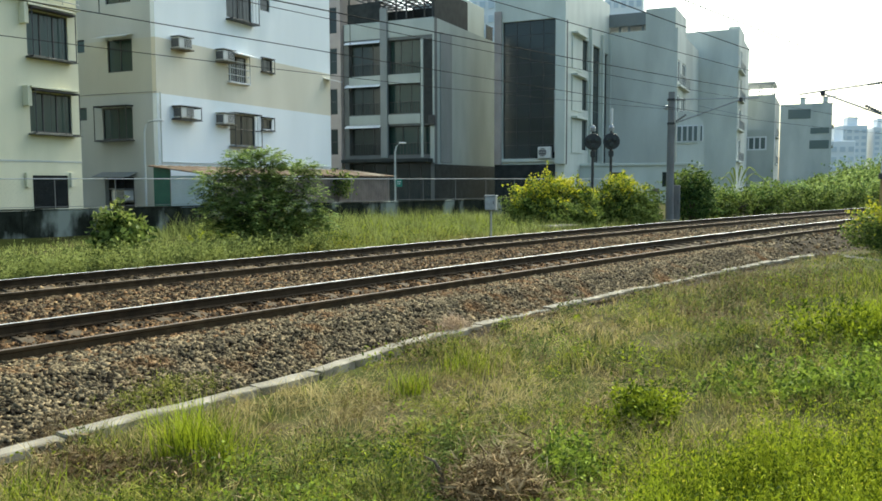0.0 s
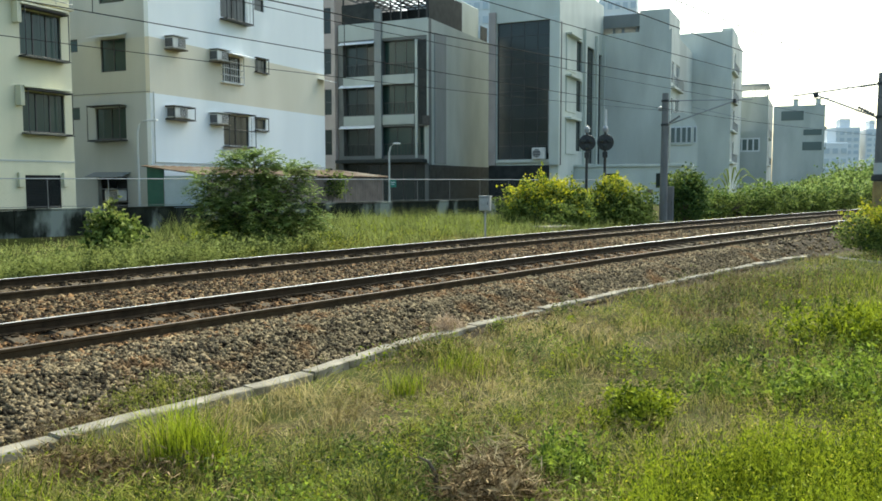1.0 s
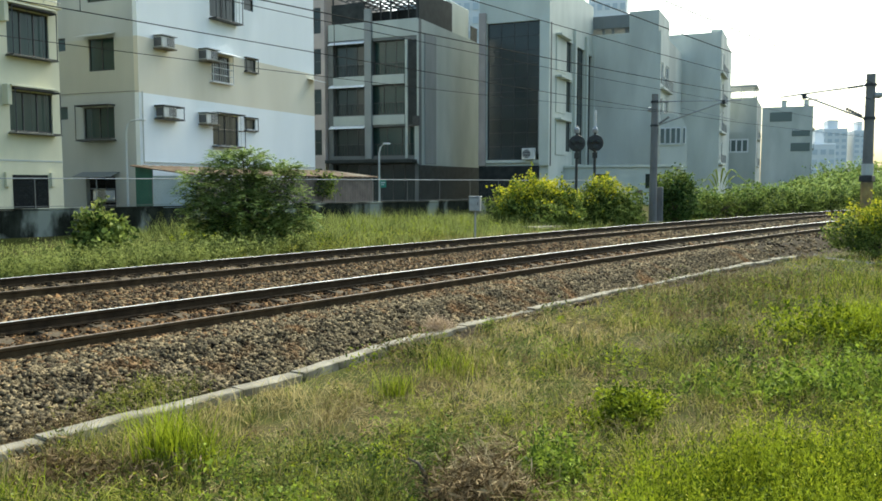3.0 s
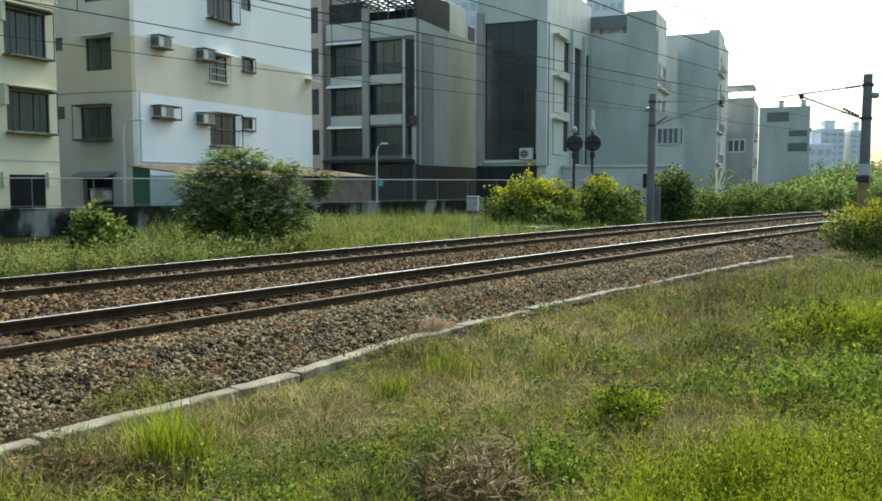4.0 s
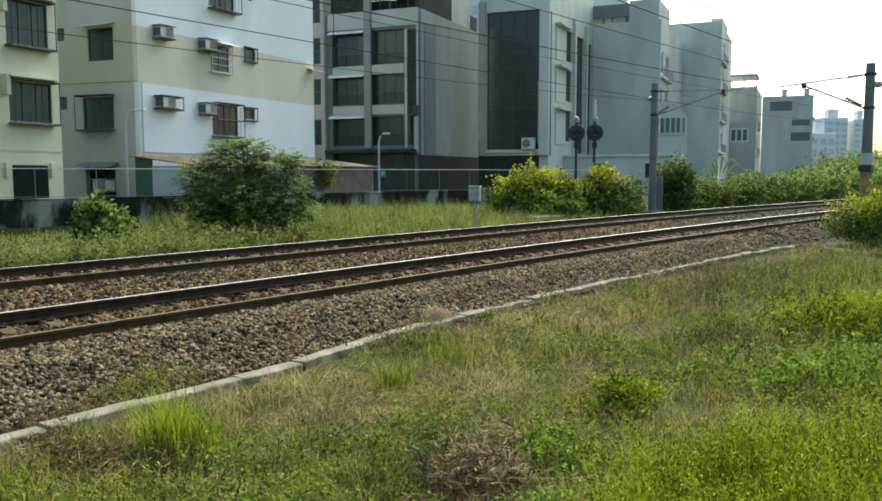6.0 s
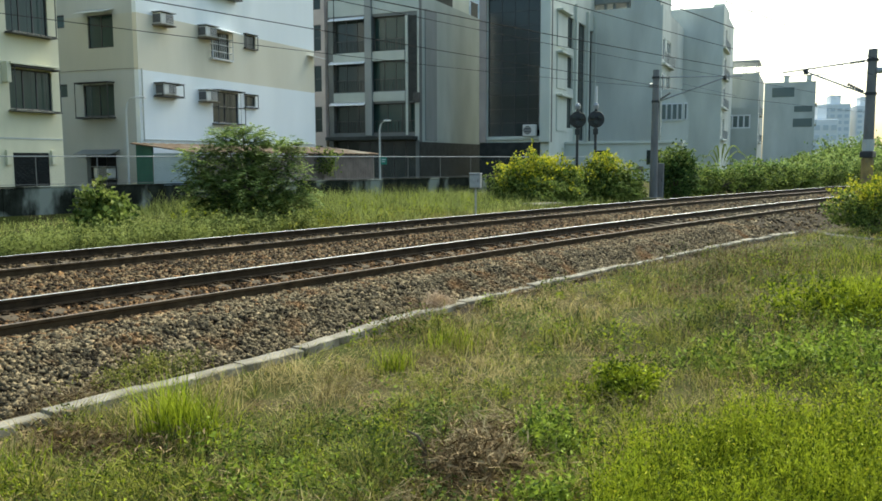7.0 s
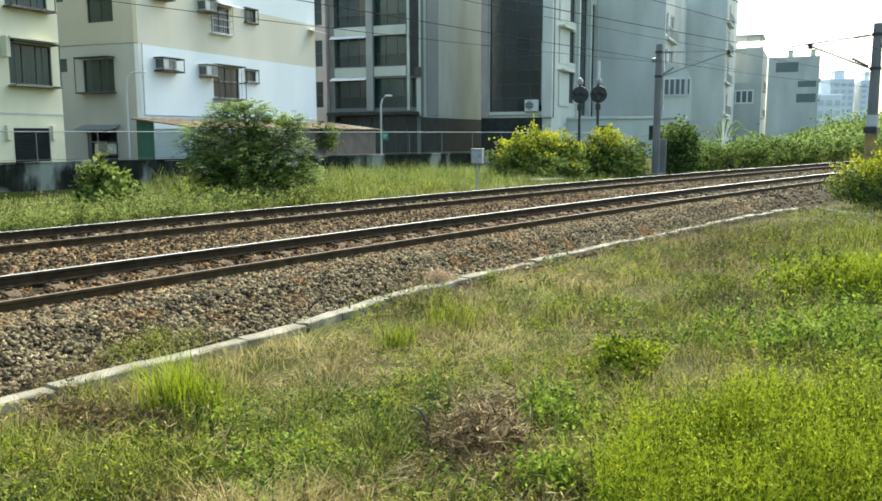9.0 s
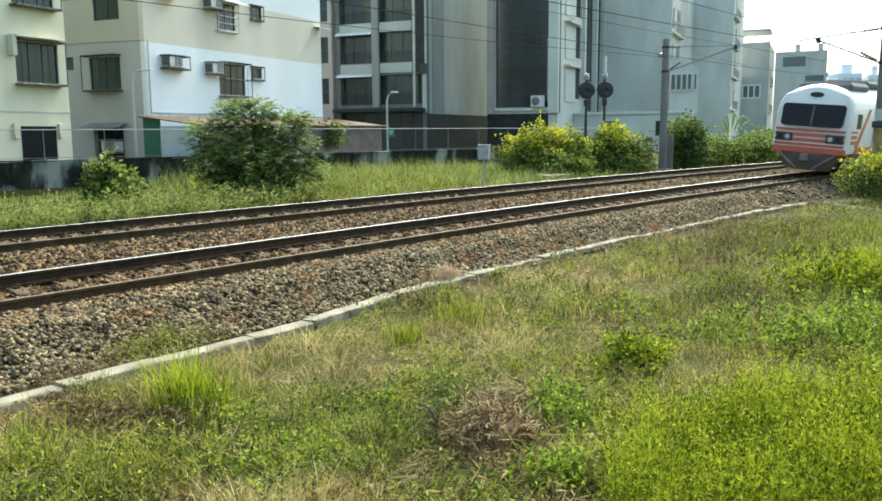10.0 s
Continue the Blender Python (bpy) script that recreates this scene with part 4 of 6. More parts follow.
# tall town house with a dark glazed front
def build_glazed():
    h = thing("town_house", house_pose(7.88, 62.0), "tall grey town house with a full-height dark glazed front", "house", "town houses")
    W, D, T = 5.5, 13.6, 17.2
    fr = [(-4.9, -0.68, 3.55, 13.8)]
    sd = [(4.5, 6.6, 10.6, 13.0), (4.5, 6.5, 7.45, 9.9), (4.5, 6.5, 4.3, 6.7), (7.8, 10.5, 3.4, 13.0), (11.15, 13.3, 3.4, 12.9)]
    shell(h, W, D, -0.2, T, fr, sd, M_TILEL, M_TILEL)
    window(h, "x", 0, *fr[0][:2], *fr[0][2:], mull=3, bars=9, depth=0.25)
    for k, (a, b, c, d) in enumerate(sd):
        window(h, "y", 0, a, b, c, d, mull=1, bars=0 if k < 3 else 8, depth=0.2)
    part("corner_column", Geo().box(-0.66, -0.35, 3.1, 0.1, 0.0, 13.9, 0.02), M_TILEL, h)
    part("corner_strip", Geo().box(0.0, 0.02, 3.1, 0.12, 0.25, 13.6), M_FRAME, h)
    part("left_column", Geo().box(-W, -0.2, 3.1, -4.95, 0.0, 14.6, 0.02), M_PINK, h, "brown-grey tiled column")
    part("base_course", Geo().box(-W, -0.12, -0.2, -0.7, 0.0, 3.1, 0.02), M_BLACKBASE, h)
    part("sill_ledge", Geo().box(-4.9, -0.2, 3.3, -0.7, 0.0, 3.52, 0.01), M_TILEL, h)
    for z in (12.9, 9.8, 6.6):
        part("ledge", Geo().box(0.0, 1.6, z, 0.5, 4.6, z + 0.15, 0.01), M_TILEL, h)
        part("wall_panel", Geo().box(0.0, 1.7, z - 2.6, 0.08, 4.5, z), M_TILEL, h)
    for y in (6.75, 10.62, 13.35):
        part("fin", Geo().box(0.0, y, 3.0, 0.24, y + 0.45, 14.2, 0.02), M_TILEL, h)
    part("drain_pipe", Geo().tube([(-0.75, -0.12, 4.0), (-0.75, -0.12, 8.6)], 0.05, 6), M_METAL, h)
    ac = thing("air_conditioner", house_pose(7.88, 62.0) @ Matrix.Translation((-1.42, -0.32, 3.54)), "off-white outdoor air conditioning unit on a ledge", "air conditioner", "air conditioners")
    part("casing", Geo().box(-0.5, -0.2, 0.0, 0.5, 0.2, 0.86, 0.03), M_ACBODY, ac)
    fan = part("fan_grille", Geo().tube([(-0.12, -0.215, 0.44), (-0.12, -0.203, 0.44)], 0.31, 20), M_ACGRILL, ac, "round dark fan grille")
    for z in (0.24, 0.44, 0.64):
        part("fan_bar", Geo().box(-0.4, -0.226, z - 0.012, 0.16, -0.217, z + 0.012), M_ACBODY, fan)
    part("roof_house", Geo().box(-W + 0.4, 2.0, T - 1, -0.6, 9.5, T + 3.0, 0.03), M_TILEL, h)


build_glazed()


def build_cement(x, y, W, D, T, label, front=M_CEM, side=M_CEM):
    h = thing("town_house", house_pose(x, y), label, "house", "town houses")
    zs = [z for z in (4.2, 7.4, 10.4, 13.3) if z + 2.2 < T]
    sd = [(0.5, 2.3, z, z + 1.9) for z in zs] + [(3.4, 5.6, z - 0.1, z + 1.9) for z in zs]
    shell(h, W, D, -0.2, T, [], sd, front, side)
    for a, b, c, d in sd:
        window(h, "y", 0, a, b, c, d, mull=1, frame=M_FRAMEW, glass=M_HAZEGLASS, fw=0.1)
    for z in zs:
        part("balcony_slab", Geo().box(0.0, 0.3, z - 0.5, 0.38, 6.0, z - 0.32, 0.01), side, h)
        g = Geo()
        g.box(0.33, 0.3, z + 0.5, 0.37, 6.0, z + 0.55)
        for k in range(20):
            g.box(0.33, 0.3 + k * 0.3, z - 0.32, 0.36, 0.33 + k * 0.3, z + 0.5)
        part("railing", g, M_METAL, h)
    part("corner_column", Geo().box(0.0, 0.0, -0.2, 0.12, 0.25, T + 0.1, 0.02), front, h)
    return h


def build_row():
    h = build_cement(18.54, 72.0, 8.5, 14, 14.75, "grey cement-rendered town house with a blind front wall and side balconies")
    part("roof_house", Geo().box(-2.62, 0.02, 13.9, -0.1, 6, 16.55, 0.02), M_CEM, h)
    part("roof_canopy", Geo().box(-8.4, 0.1, 15.25, -2.64, 5, 16.35, 0.02), M_TILED, h)
    for a in (-8.2, -7.0, -6.2, -5.0, -4.2, -3.0):
        part("canopy_post", Geo().box(a, 0.3, 14.2, a + 0.2, 0.5, 15.25), M_TILED, h)
    h = build_cement(27.65, 84.0, 7.5, 14, 16.8, "tall grey cement town house with white side bays")
    part("roof_house", Geo().box(-1.2, 3.0, 16, -0.1, 9, 17.6, 0.02), M_CEM, h)
    h = build_cement(36.63, 98.0, 6.5, 14, 11.8, "four-storey grey town house with a covered roof terrace", M_CEMD, M_CEMD)
    part("terrace_roof", Geo().box(-3.3, -0.3, 13.0, 0.1, 5, 13.25, 0.02), M_METAL, h)
    for a in (-3.2, -1.7, -0.3):
        for b in (0.2, 4.5):
            part("terrace_post", Geo().box(a, b, 11.0, a + 0.1, b + 0.1, 13.0), M_FRAMEW, h)
    g = wall_holes("x", -1.5, 0.2, -3.6, 0.2, -0.2, 7.7, [(-3.3, -0.6, 5.35, 6.95)])
    g.box(-3.6, -1.3, 7.5, 0.2, 0.0, 7.7)
    g.box(0.0, -1.3, -0.2, 0.2, 0.0, 7.5)
    part("bay", g, M_CEMD, h)
    window(h, "x", -1.5, -3.3, -0.6, 5.35, 6.95, mull=3, frame=M_FRAMEW, glass=M_HAZEGLASS, fw=0.17, depth=0.06)
    for a in (-1.3, -0.75):
        part("window", Geo().box(0.204, a, 5.4, 0.24, a + 0.42, 6.9, 0.01), M_FRAMEW, h)
    h = build_cement(55.17, 125.0, 7.0, 14, 13.3, "grey town house with dark strip windows and roof stubs", M_CEMD, M_CEMD)
    for a, b in ((-4.3, -3.6), (-1.2, -0.5)):
        part("roof_stub", Geo().box(a, 0.2, 12.4, b, 1.0, 14.3), M_CEM, h)
    for a, b, c, d in ((-2.75, -0.25, 8.85, 9.7), (-2.85, -0.2, 6.6, 7.85), (-5.9, -2.8, 11.1, 12.5)):
        g = Geo().box(a, -0.06, c, b, -0.02, d)
        part("window", g, M_HAZEGLASS, h)
    # low bay with an arched head beside the blind wall
    b = thing("garden_bay", house_pose(18.3, 70.0), "low rendered annex with an arched head and white windows", "annex")
    prof = [(-0.1, -0.2), (2.12, -0.2), (2.12, 6.0), (2.0, 6.55), (1.65, 7.1), (1.25, 7.42), (0.75, 7.58), (-0.1, 7.5)]
    part("wall", Geo().loft([[(p[0], 0.0, p[1]) for p in prof], [(p[0] - 0.3 * (p[0] > 0), 1.9, p[1]) for p in prof]]), M_CEM, b, smooth=True)
    for a, w in ((-0.08, 0.40), (0.36, 0.40), (0.80, 0.40), (1.24, 0.36), (1.76, 0.24)):
        win = part("window", Geo().box(a, -0.08, 5.05, a + w, -0.01, 6.42, 0.02), M_FRAMEW, b)
        part("pane", Geo().box(a + 0.05, -0.1, 5.12, a + w - 0.05, -0.085, 6.33), M_HAZEGLASS, win)
    part("sill", Geo().box(-0.12, -0.14, 4.93, 1.66, -0.004, 5.03, 0.01), M_TILEL, b)
    # low white wall with a roofed yard in front of the blind wall
    w = thing("yard_wall", house_pose(9.6, 66.0), "low white-rendered yard wall with a coping", "wall", kind="structure")
    part("wall", Geo().box(0, 0, -0.2, 9.0, 0.25, 3.0), M_TILEL, w)
    part("coping", Geo().box(-0.1, -0.15, 3.0, 9.1, 0.4, 3.2, 0.02), M_TILEL, w)
    for a in (2.5, 6.4):
        part("window", Geo().box(a, -0.03, 1.4, a + 1.1, -0.004, 2.5), M_GLASS, w)


build_row()


def build_far():
    def tower(x, y, w, d, top, floors, bays, name, label):
        t = thing(name, Matrix.Translation((x, y, 0)) @ Matrix.Rotation(-BA * 0.6, 4, "Z"), label, "building", "far buildings")
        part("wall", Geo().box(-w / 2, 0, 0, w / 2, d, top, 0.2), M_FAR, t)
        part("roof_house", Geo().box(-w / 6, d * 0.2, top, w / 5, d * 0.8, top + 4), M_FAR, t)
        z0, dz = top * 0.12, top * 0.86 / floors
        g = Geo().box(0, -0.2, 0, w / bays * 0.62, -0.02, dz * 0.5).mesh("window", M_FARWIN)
        for i in range(floors):
            for j in range(bays):
                o = part("window", g, None, t)
                o.location = (-w / 2 + w * (j + 0.19) / bays, 0, z0 + i * dz)
    tower(180, 385, 12, 16, 27, 8, 4, "apartment_tower", "apartment tower far beyond the trees, haze put into its pale colour")
    tower(190, 380, 5.6, 14, 26, 9, 2, "apartment_tower", "narrow tower far beyond the trees, haze put into its pale colour")
    tower(38, 195, 8.6, 16, 60, 18, 5, "apartment_tower", "pale high-rise behind the town houses")
    tower(6, 175, 11, 16, 50, 15, 6, "apartment_tower", "pale high-rise with many windows behind the roofs")
    tower(98, 215, 6, 30, 12, 4, 3, "low_block", "low apartment block beyond the row, haze put into its pale colour")
    tower(160, 270, 26, 20, 6, 2, 8, "low_block", "low block on the horizon, haze put into its pale colour")


build_far()


# ---- plants ----
def leaf_arrays(rng, pos, length, width, droop=0.3, up=0.0):
    """Folded four-cornered leaves at the given places, turned at random."""
    n = len(pos)
    d = rng.normal(size=(n, 3))
    d[:, 2] = d[:, 2] * 0.7 - droop + up
    d /= np.linalg.norm(d, axis=1)[:, None]
    e = np.cross(d, rng.normal(size=(n, 3)))
    e /= np.linalg.norm(e, axis=1)[:, None]
    g = np.cross(d, e)
    L = (length * rng.uniform(0.6, 1.3, n))[:, None]
    w = (width * rng.uniform(0.6, 1.3, n))[:, None]
    v = np.stack([pos, pos + d * L * 0.45 + e * w + g * w * 0.4, pos + d * L, pos + d * L * 0.45 - e * w + g * w * 0.4], 1)
    i = (np.arange(n) * 4)[:, None]
    f = np.concatenate([i + np.array([[0, 1, 2]]), i + np.array([[0, 2, 3]])], 0)
    return v.reshape(-1, 3), f


def crown_points(rng, blobs, n, rough=0.32, spray=14, reach=0.22):
    """Places in an uneven crown made of several lumps, thicker towards the outside."""
    b = np.array(blobs, float)
    w = (b[:, 3] * b[:, 4]) ** 1.0
    k = rng.choice(len(b), n, p=w / w.sum())
    d = rng.normal(size=(n, 3))
    d /= np.linalg.norm(d, axis=1)[:, None]
    lump = 1 + rough * np.sin(d[:, 0] * 5 + k * 1.7) * np.cos(d[:, 1] * 4.3 + k) + rough * 0.8 * np.sin(d[:, 2] * 7 + d[:, 0] * 6 + k * 2.1)
    r = rng.random(n) ** 0.33 * 0.55 + 0.45
    r = np.where(rng.random(n) < 0.07, r * 1.15, r) * lump
    p = b[k, :3] + d * r[:, None] * np.stack([b[k, 3], b[k, 3], b[k, 4]], 1)
    # leaves sit along short sprays that reach outwards
    m = max(1, n // spray)
    which = rng.integers(0, m, n)
    out = d[:m] * np.array([1, 1, 0.6]) + rng.normal(0, 0.5, (m, 3)) + np.array([0, 0, -0.15])
    u = rng.random((n, 1))
    body = rng.random(n) < 0.62
    which[body] = np.arange(n)[body]
    u[body] = 0
    out = np.concatenate([out, np.zeros((n - m, 3))])
    return p[which] + out[which] * u * reach + rng.normal(0, 0.03, (n, 3))


def bush(name, xy, blobs, n, leaf, label, mat, tip=None, seed=1, category="shrub", trunk=0.05, droop=0.2, wid=0.3, group="", cap=0.52):
    """A shrub or small tree: forked stems and a crown of single leaves. blobs: x, y, z, radius, half height, from its foot."""
    rng = np.random.default_rng(seed)
    z = float(ground_z(np.array([xy]))[0])
    t = thing(name, Matrix.Translation((xy[0], xy[1], z)), label, category, group)
    g = Geo()
    for k, b in enumerate(blobs):
        mid = (b[0] * 0.4 + rng.normal(0, 0.08), b[1] * 0.4 + rng.normal(0, 0.08), b[2] * 0.5)
        g.tube([(0.06 * math.cos(k * 2.4), 0.06 * math.sin(k * 2.4), -0.1), mid, (b[0], b[1], b[2] + b[4] * 0.4)], [trunk, trunk * 0.7, trunk * 0.25], 6)
        for j in range(4):
            q = rng.normal(size=3) * np.array([b[3], b[3], b[4]]) * 0.5
            g.tube([mid, (b[0] + q[0], b[1] + q[1], max(0.1, b[2] + q[2]))], [trunk * 0.45, trunk * 0.15], 5)
    part("trunk", g, M_BARK, t)
    p = crown_points(rng, blobs, n)
    p = p[p[:, 2] > 0.03]
    # yellow tips on golden shrubs; on hedge and trees, sunlight painted into the leaves
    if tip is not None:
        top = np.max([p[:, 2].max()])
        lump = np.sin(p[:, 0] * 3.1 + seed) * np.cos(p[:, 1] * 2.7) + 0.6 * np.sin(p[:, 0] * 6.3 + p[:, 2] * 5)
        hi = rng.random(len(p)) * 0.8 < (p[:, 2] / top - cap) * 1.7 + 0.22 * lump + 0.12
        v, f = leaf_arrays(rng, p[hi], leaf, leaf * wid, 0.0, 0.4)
        tagged(part("pale_top_leaves", tri_mesh("pale_top_leaves", v, f, tip), None, t, "paler upper leaves, for young growth and for sunlight put into the colour"), kind="stuff")
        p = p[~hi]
    v, f = leaf_arrays(rng, p, leaf, leaf * wid, droop)
    tagged(part("crown", tri_mesh("crown", v, f, mat), None, t), kind="stuff")
    return t


def blob_row(rng, n, w, h):
    out = []
    for k in range(n):
        a = rng.uniform(-1, 1)
        out.append((a * w / 2, rng.uniform(-0.4, 0.4) * w / 2, rng.uniform(0.3, 0.62) * h, rng.uniform(0.22, 0.34) * w, rng.uniform(0.26, 0.38) * h))
    return out


def frond_tree(name, xy, blobs, n, length, pairs, leaf, label, mats, seed):
    """A small tree whose crown is made of arching fronds with leaflets in pairs."""
    rng = np.random.default_rng(seed)
    t = thing(name, Matrix.Translation((xy[0], xy[1], float(ground_z(np.array([xy]))[0]))), label, "tree")
    g = Geo()
    for k, b in enumerate(blobs):
        mid = (b[0] * 0.35 + rng.normal(0, 0.08), b[1] * 0.35 + rng.normal(0, 0.08), b[2] * 0.5)
        g.tube([(0.07 * math.cos(k * 2.4), 0.07 * math.sin(k * 2.4), -0.1), mid, (b[0], b[1], b[2] + b[4] * 0.3)], [0.045, 0.03, 0.012], 6)
        for j in range(5):
            q = rng.normal(size=3) * np.array([b[3], b[3], b[4]]) * 0.5
            g.tube([mid, (b[0] + q[0], b[1] + q[1], max(0.2, b[2] + q[2]))], [0.016, 0.006], 5)
    part("trunk", g, M_BARK, t)
    b = np.array(blobs, float)
    w = b[:, 3] * b[:, 3] + b[:, 3] * b[:, 4]
    # shade and sun put into leaf colours: dark inside, pale on top
    for name_, mat, share, lo, hi, lab in (("inner_crown", mats[0], 0.26, 0.25, 0.8, "inner leaves in deeper green, shade put into their colour"), ("crown", mats[1], 0.34, 0.6, 0.95, "mid-green feathery leaves"), ("pale_top_leaves", mats[2], 0.40, 0.8, 1.02, "pale feathery leaves with sunlight put into their colour")):
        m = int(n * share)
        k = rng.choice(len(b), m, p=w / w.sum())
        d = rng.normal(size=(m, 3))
        if name_ == "pale_top_leaves":
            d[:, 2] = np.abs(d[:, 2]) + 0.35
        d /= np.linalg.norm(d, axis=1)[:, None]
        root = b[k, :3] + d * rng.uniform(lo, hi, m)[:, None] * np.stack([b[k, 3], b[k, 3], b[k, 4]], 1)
        ok = root[:, 2] > 0.15
        root, d = root[ok], d[ok]
        m = len(root)
        out = d * np.array([1, 1, 0.45]) + np.array([0, 0, 0.22]) + rng.normal(0, 0.25, (m, 3))
        out /= np.linalg.norm(out, axis=1)[:, None]
        side = np.cross(out, np.array([0, 0, 1.0]))
        side /= np.linalg.norm(side, axis=1)[:, None] + 1e-6
        L = (length * rng.uniform(0.6, 1.25, m))[:, None, None]
        u = np.linspace(0.12, 1.0, pairs)[None, :, None]
        axis = root[:, None] + out[:, None] * L * u + np.array([0, 0, -0.42]) * L * u * u
        pos, dirs = [], []
        for sg in (-1, 1):
            pos.append(axis)
            dirs.append(side[:, None] * sg * 0.9 + out[:, None] * 0.5 + np.array([0, 0, -0.22]) + rng.normal(0, 0.16, axis.shape))
        pos, dirs = np.concatenate(pos, 1).reshape(-1, 3), np.concatenate(dirs, 1).reshape(-1, 3)
        dirs /= np.linalg.norm(dirs, axis=1)[:, None]
        e = np.cross(dirs, np.array([0, 0, 1.0]) + rng.normal(0, 0.3, dirs.shape))
        e /= np.linalg.norm(e, axis=1)[:, None] + 1e-6
        q = len(pos)
        ll = (leaf * rng.uniform(0.6, 1.2, q))[:, None]
        v = np.stack([pos, pos + dirs * ll * 0.45 + e * ll * 0.2, pos + dirs * ll, pos + dirs * ll * 0.45 - e * ll * 0.2], 1).reshape(-1, 3)
        i = (np.arange(q) * 4)[:, None]
        f = np.concatenate([i + np.array([[0, 1, 2]]), i + np.array([[0, 2, 3]])], 0)
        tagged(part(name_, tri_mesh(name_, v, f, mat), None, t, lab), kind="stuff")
    return t


TREE = [(-0.35, 0, 2.5, 0.8, 0.6), (-1.3, 0, 1.95, 0.6, 0.52), (-0.7, 0.2, 2.85, 0.45, 0.3), (0.95, 0, 2.25, 0.62, 0.5), (1.5, 0, 1.5, 0.42, 0.55), (0.1, -0.3, 1.25, 1.15, 0.7), (-1.55, 0.1, 1.1, 0.42, 0.45), (1.3, -0.2, 0.65, 0.6, 0.5),
        (0.25, 0.1, 2.95, 0.38, 0.24), (-0.9, -0.3, 1.3, 0.62, 0.55), (0.6, -0.4, 0.6, 0.95, 0.55), (1.35, 0.2, 2.6, 0.28, 0.2), (-1.75, 0.0, 2.3, 0.25, 0.2), (0.35, -0.2, 1.95, 0.6, 0.4), (-0.9, 0, 0.6, 0.7, 0.45), (1.85, 0, 0.95, 0.28, 0.35), (-0.15, 0.1, 3.15, 0.2, 0.15)]
frond_tree("feathery_tree", (-6.1, 25.9), TREE, 2500, 0.44, 9, 0.125, "bushy small tree with feathery arching leaves by the wall", (M_LEAFD, M_LEAF, M_LEAFLIT), 3)
bush("paper_mulberry", (-11.2, 27.2), [(-0.2, 0, 1.05, 0.5, 0.45), (0.35, 0, 0.75, 0.5, 0.45), (-0.4, -0.1, 0.6, 0.45, 0.45), (0.1, -0.2, 0.4, 0.75, 0.4)], 1700, 0.2, "broad-leaved green shrub against the stained wall", M_LEAF, M_FARGRASS, 4, wid=0.38)
bush("sapling", (-6.4, 43.5), [(-0.4, 0, 1.6, 0.55, 0.45), (0.4, 0, 1.7, 0.5, 0.4), (0.0, 0.2, 1.2, 0.8, 0.35)], 1500, 0.16, "thin sapling behind the wire fence", M_LEAF, None, 5, "tree")
YB = [(x * 0.98, y, z * 1.02, r * 0.92, h * 0.98) for x, y, z, r, h in [(-1.2, 0, 1.1, 0.85, 0.95), (-0.2, 0, 1.45, 0.9, 0.95), (0.75, 0.1, 1.3, 0.9, 0.95), (1.45, 0, 0.95, 0.6, 0.8), (0.0, -0.5, 0.7, 1.4, 0.7), (-1.5, 0, 0.6, 0.6, 0.6), (1.3, -0.3, 0.5, 0.8, 0.5)]]
bush("golden_shrub", (4.22, 37.3), YB, 21000, 0.12, "rounded shrub with yellow leaf tips over mid green", M_LEAF, M_LEAFY, 6, group="golden shrubs", wid=0.36, cap=0.38)
YC = [(-1.3, 0.1, 1.05, 0.65, 0.8), (-0.6, 0, 1.15, 0.75, 0.85), (0.15, 0, 1.3, 0.8, 0.85), (0.95, 0.1, 1.0, 0.65, 0.8), (-0.9, -0.2, 0.6, 0.9, 0.6), (0.4, -0.3, 0.6, 1.0, 0.6), (-0.3, 0.5, 1.95, 0.55, 0.5)]
bush("golden_shrub", (8.0, 39.9), YC, 17000, 0.12, "second golden shrub, greener, beneath the signals", M_LEAF, M_LEAFY, 7, group="golden shrubs", wid=0.36, cap=0.50)
YD = [(-0.85, 0, 0.75, 0.6, 0.6), (-0.1, 0, 1.0, 0.65, 0.6), (0.7, 0.1, 0.95, 0.7, 0.6), (1.3, 0, 0.8, 0.7, 0.6), (0.2, -0.2, 0.45, 1.2, 0.45)]
bush("golden_shrub", (13.6, 25.9), YD, 15000, 0.085, "low golden shrub beside the end of the kerb", M_LEAF, M_LEAFY, 8, group="golden shrubs", wid=0.36, cap=0.36)
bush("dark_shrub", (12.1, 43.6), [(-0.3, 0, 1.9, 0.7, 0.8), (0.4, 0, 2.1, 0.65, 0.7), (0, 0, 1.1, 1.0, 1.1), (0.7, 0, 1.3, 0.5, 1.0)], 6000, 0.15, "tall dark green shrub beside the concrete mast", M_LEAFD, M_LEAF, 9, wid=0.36)


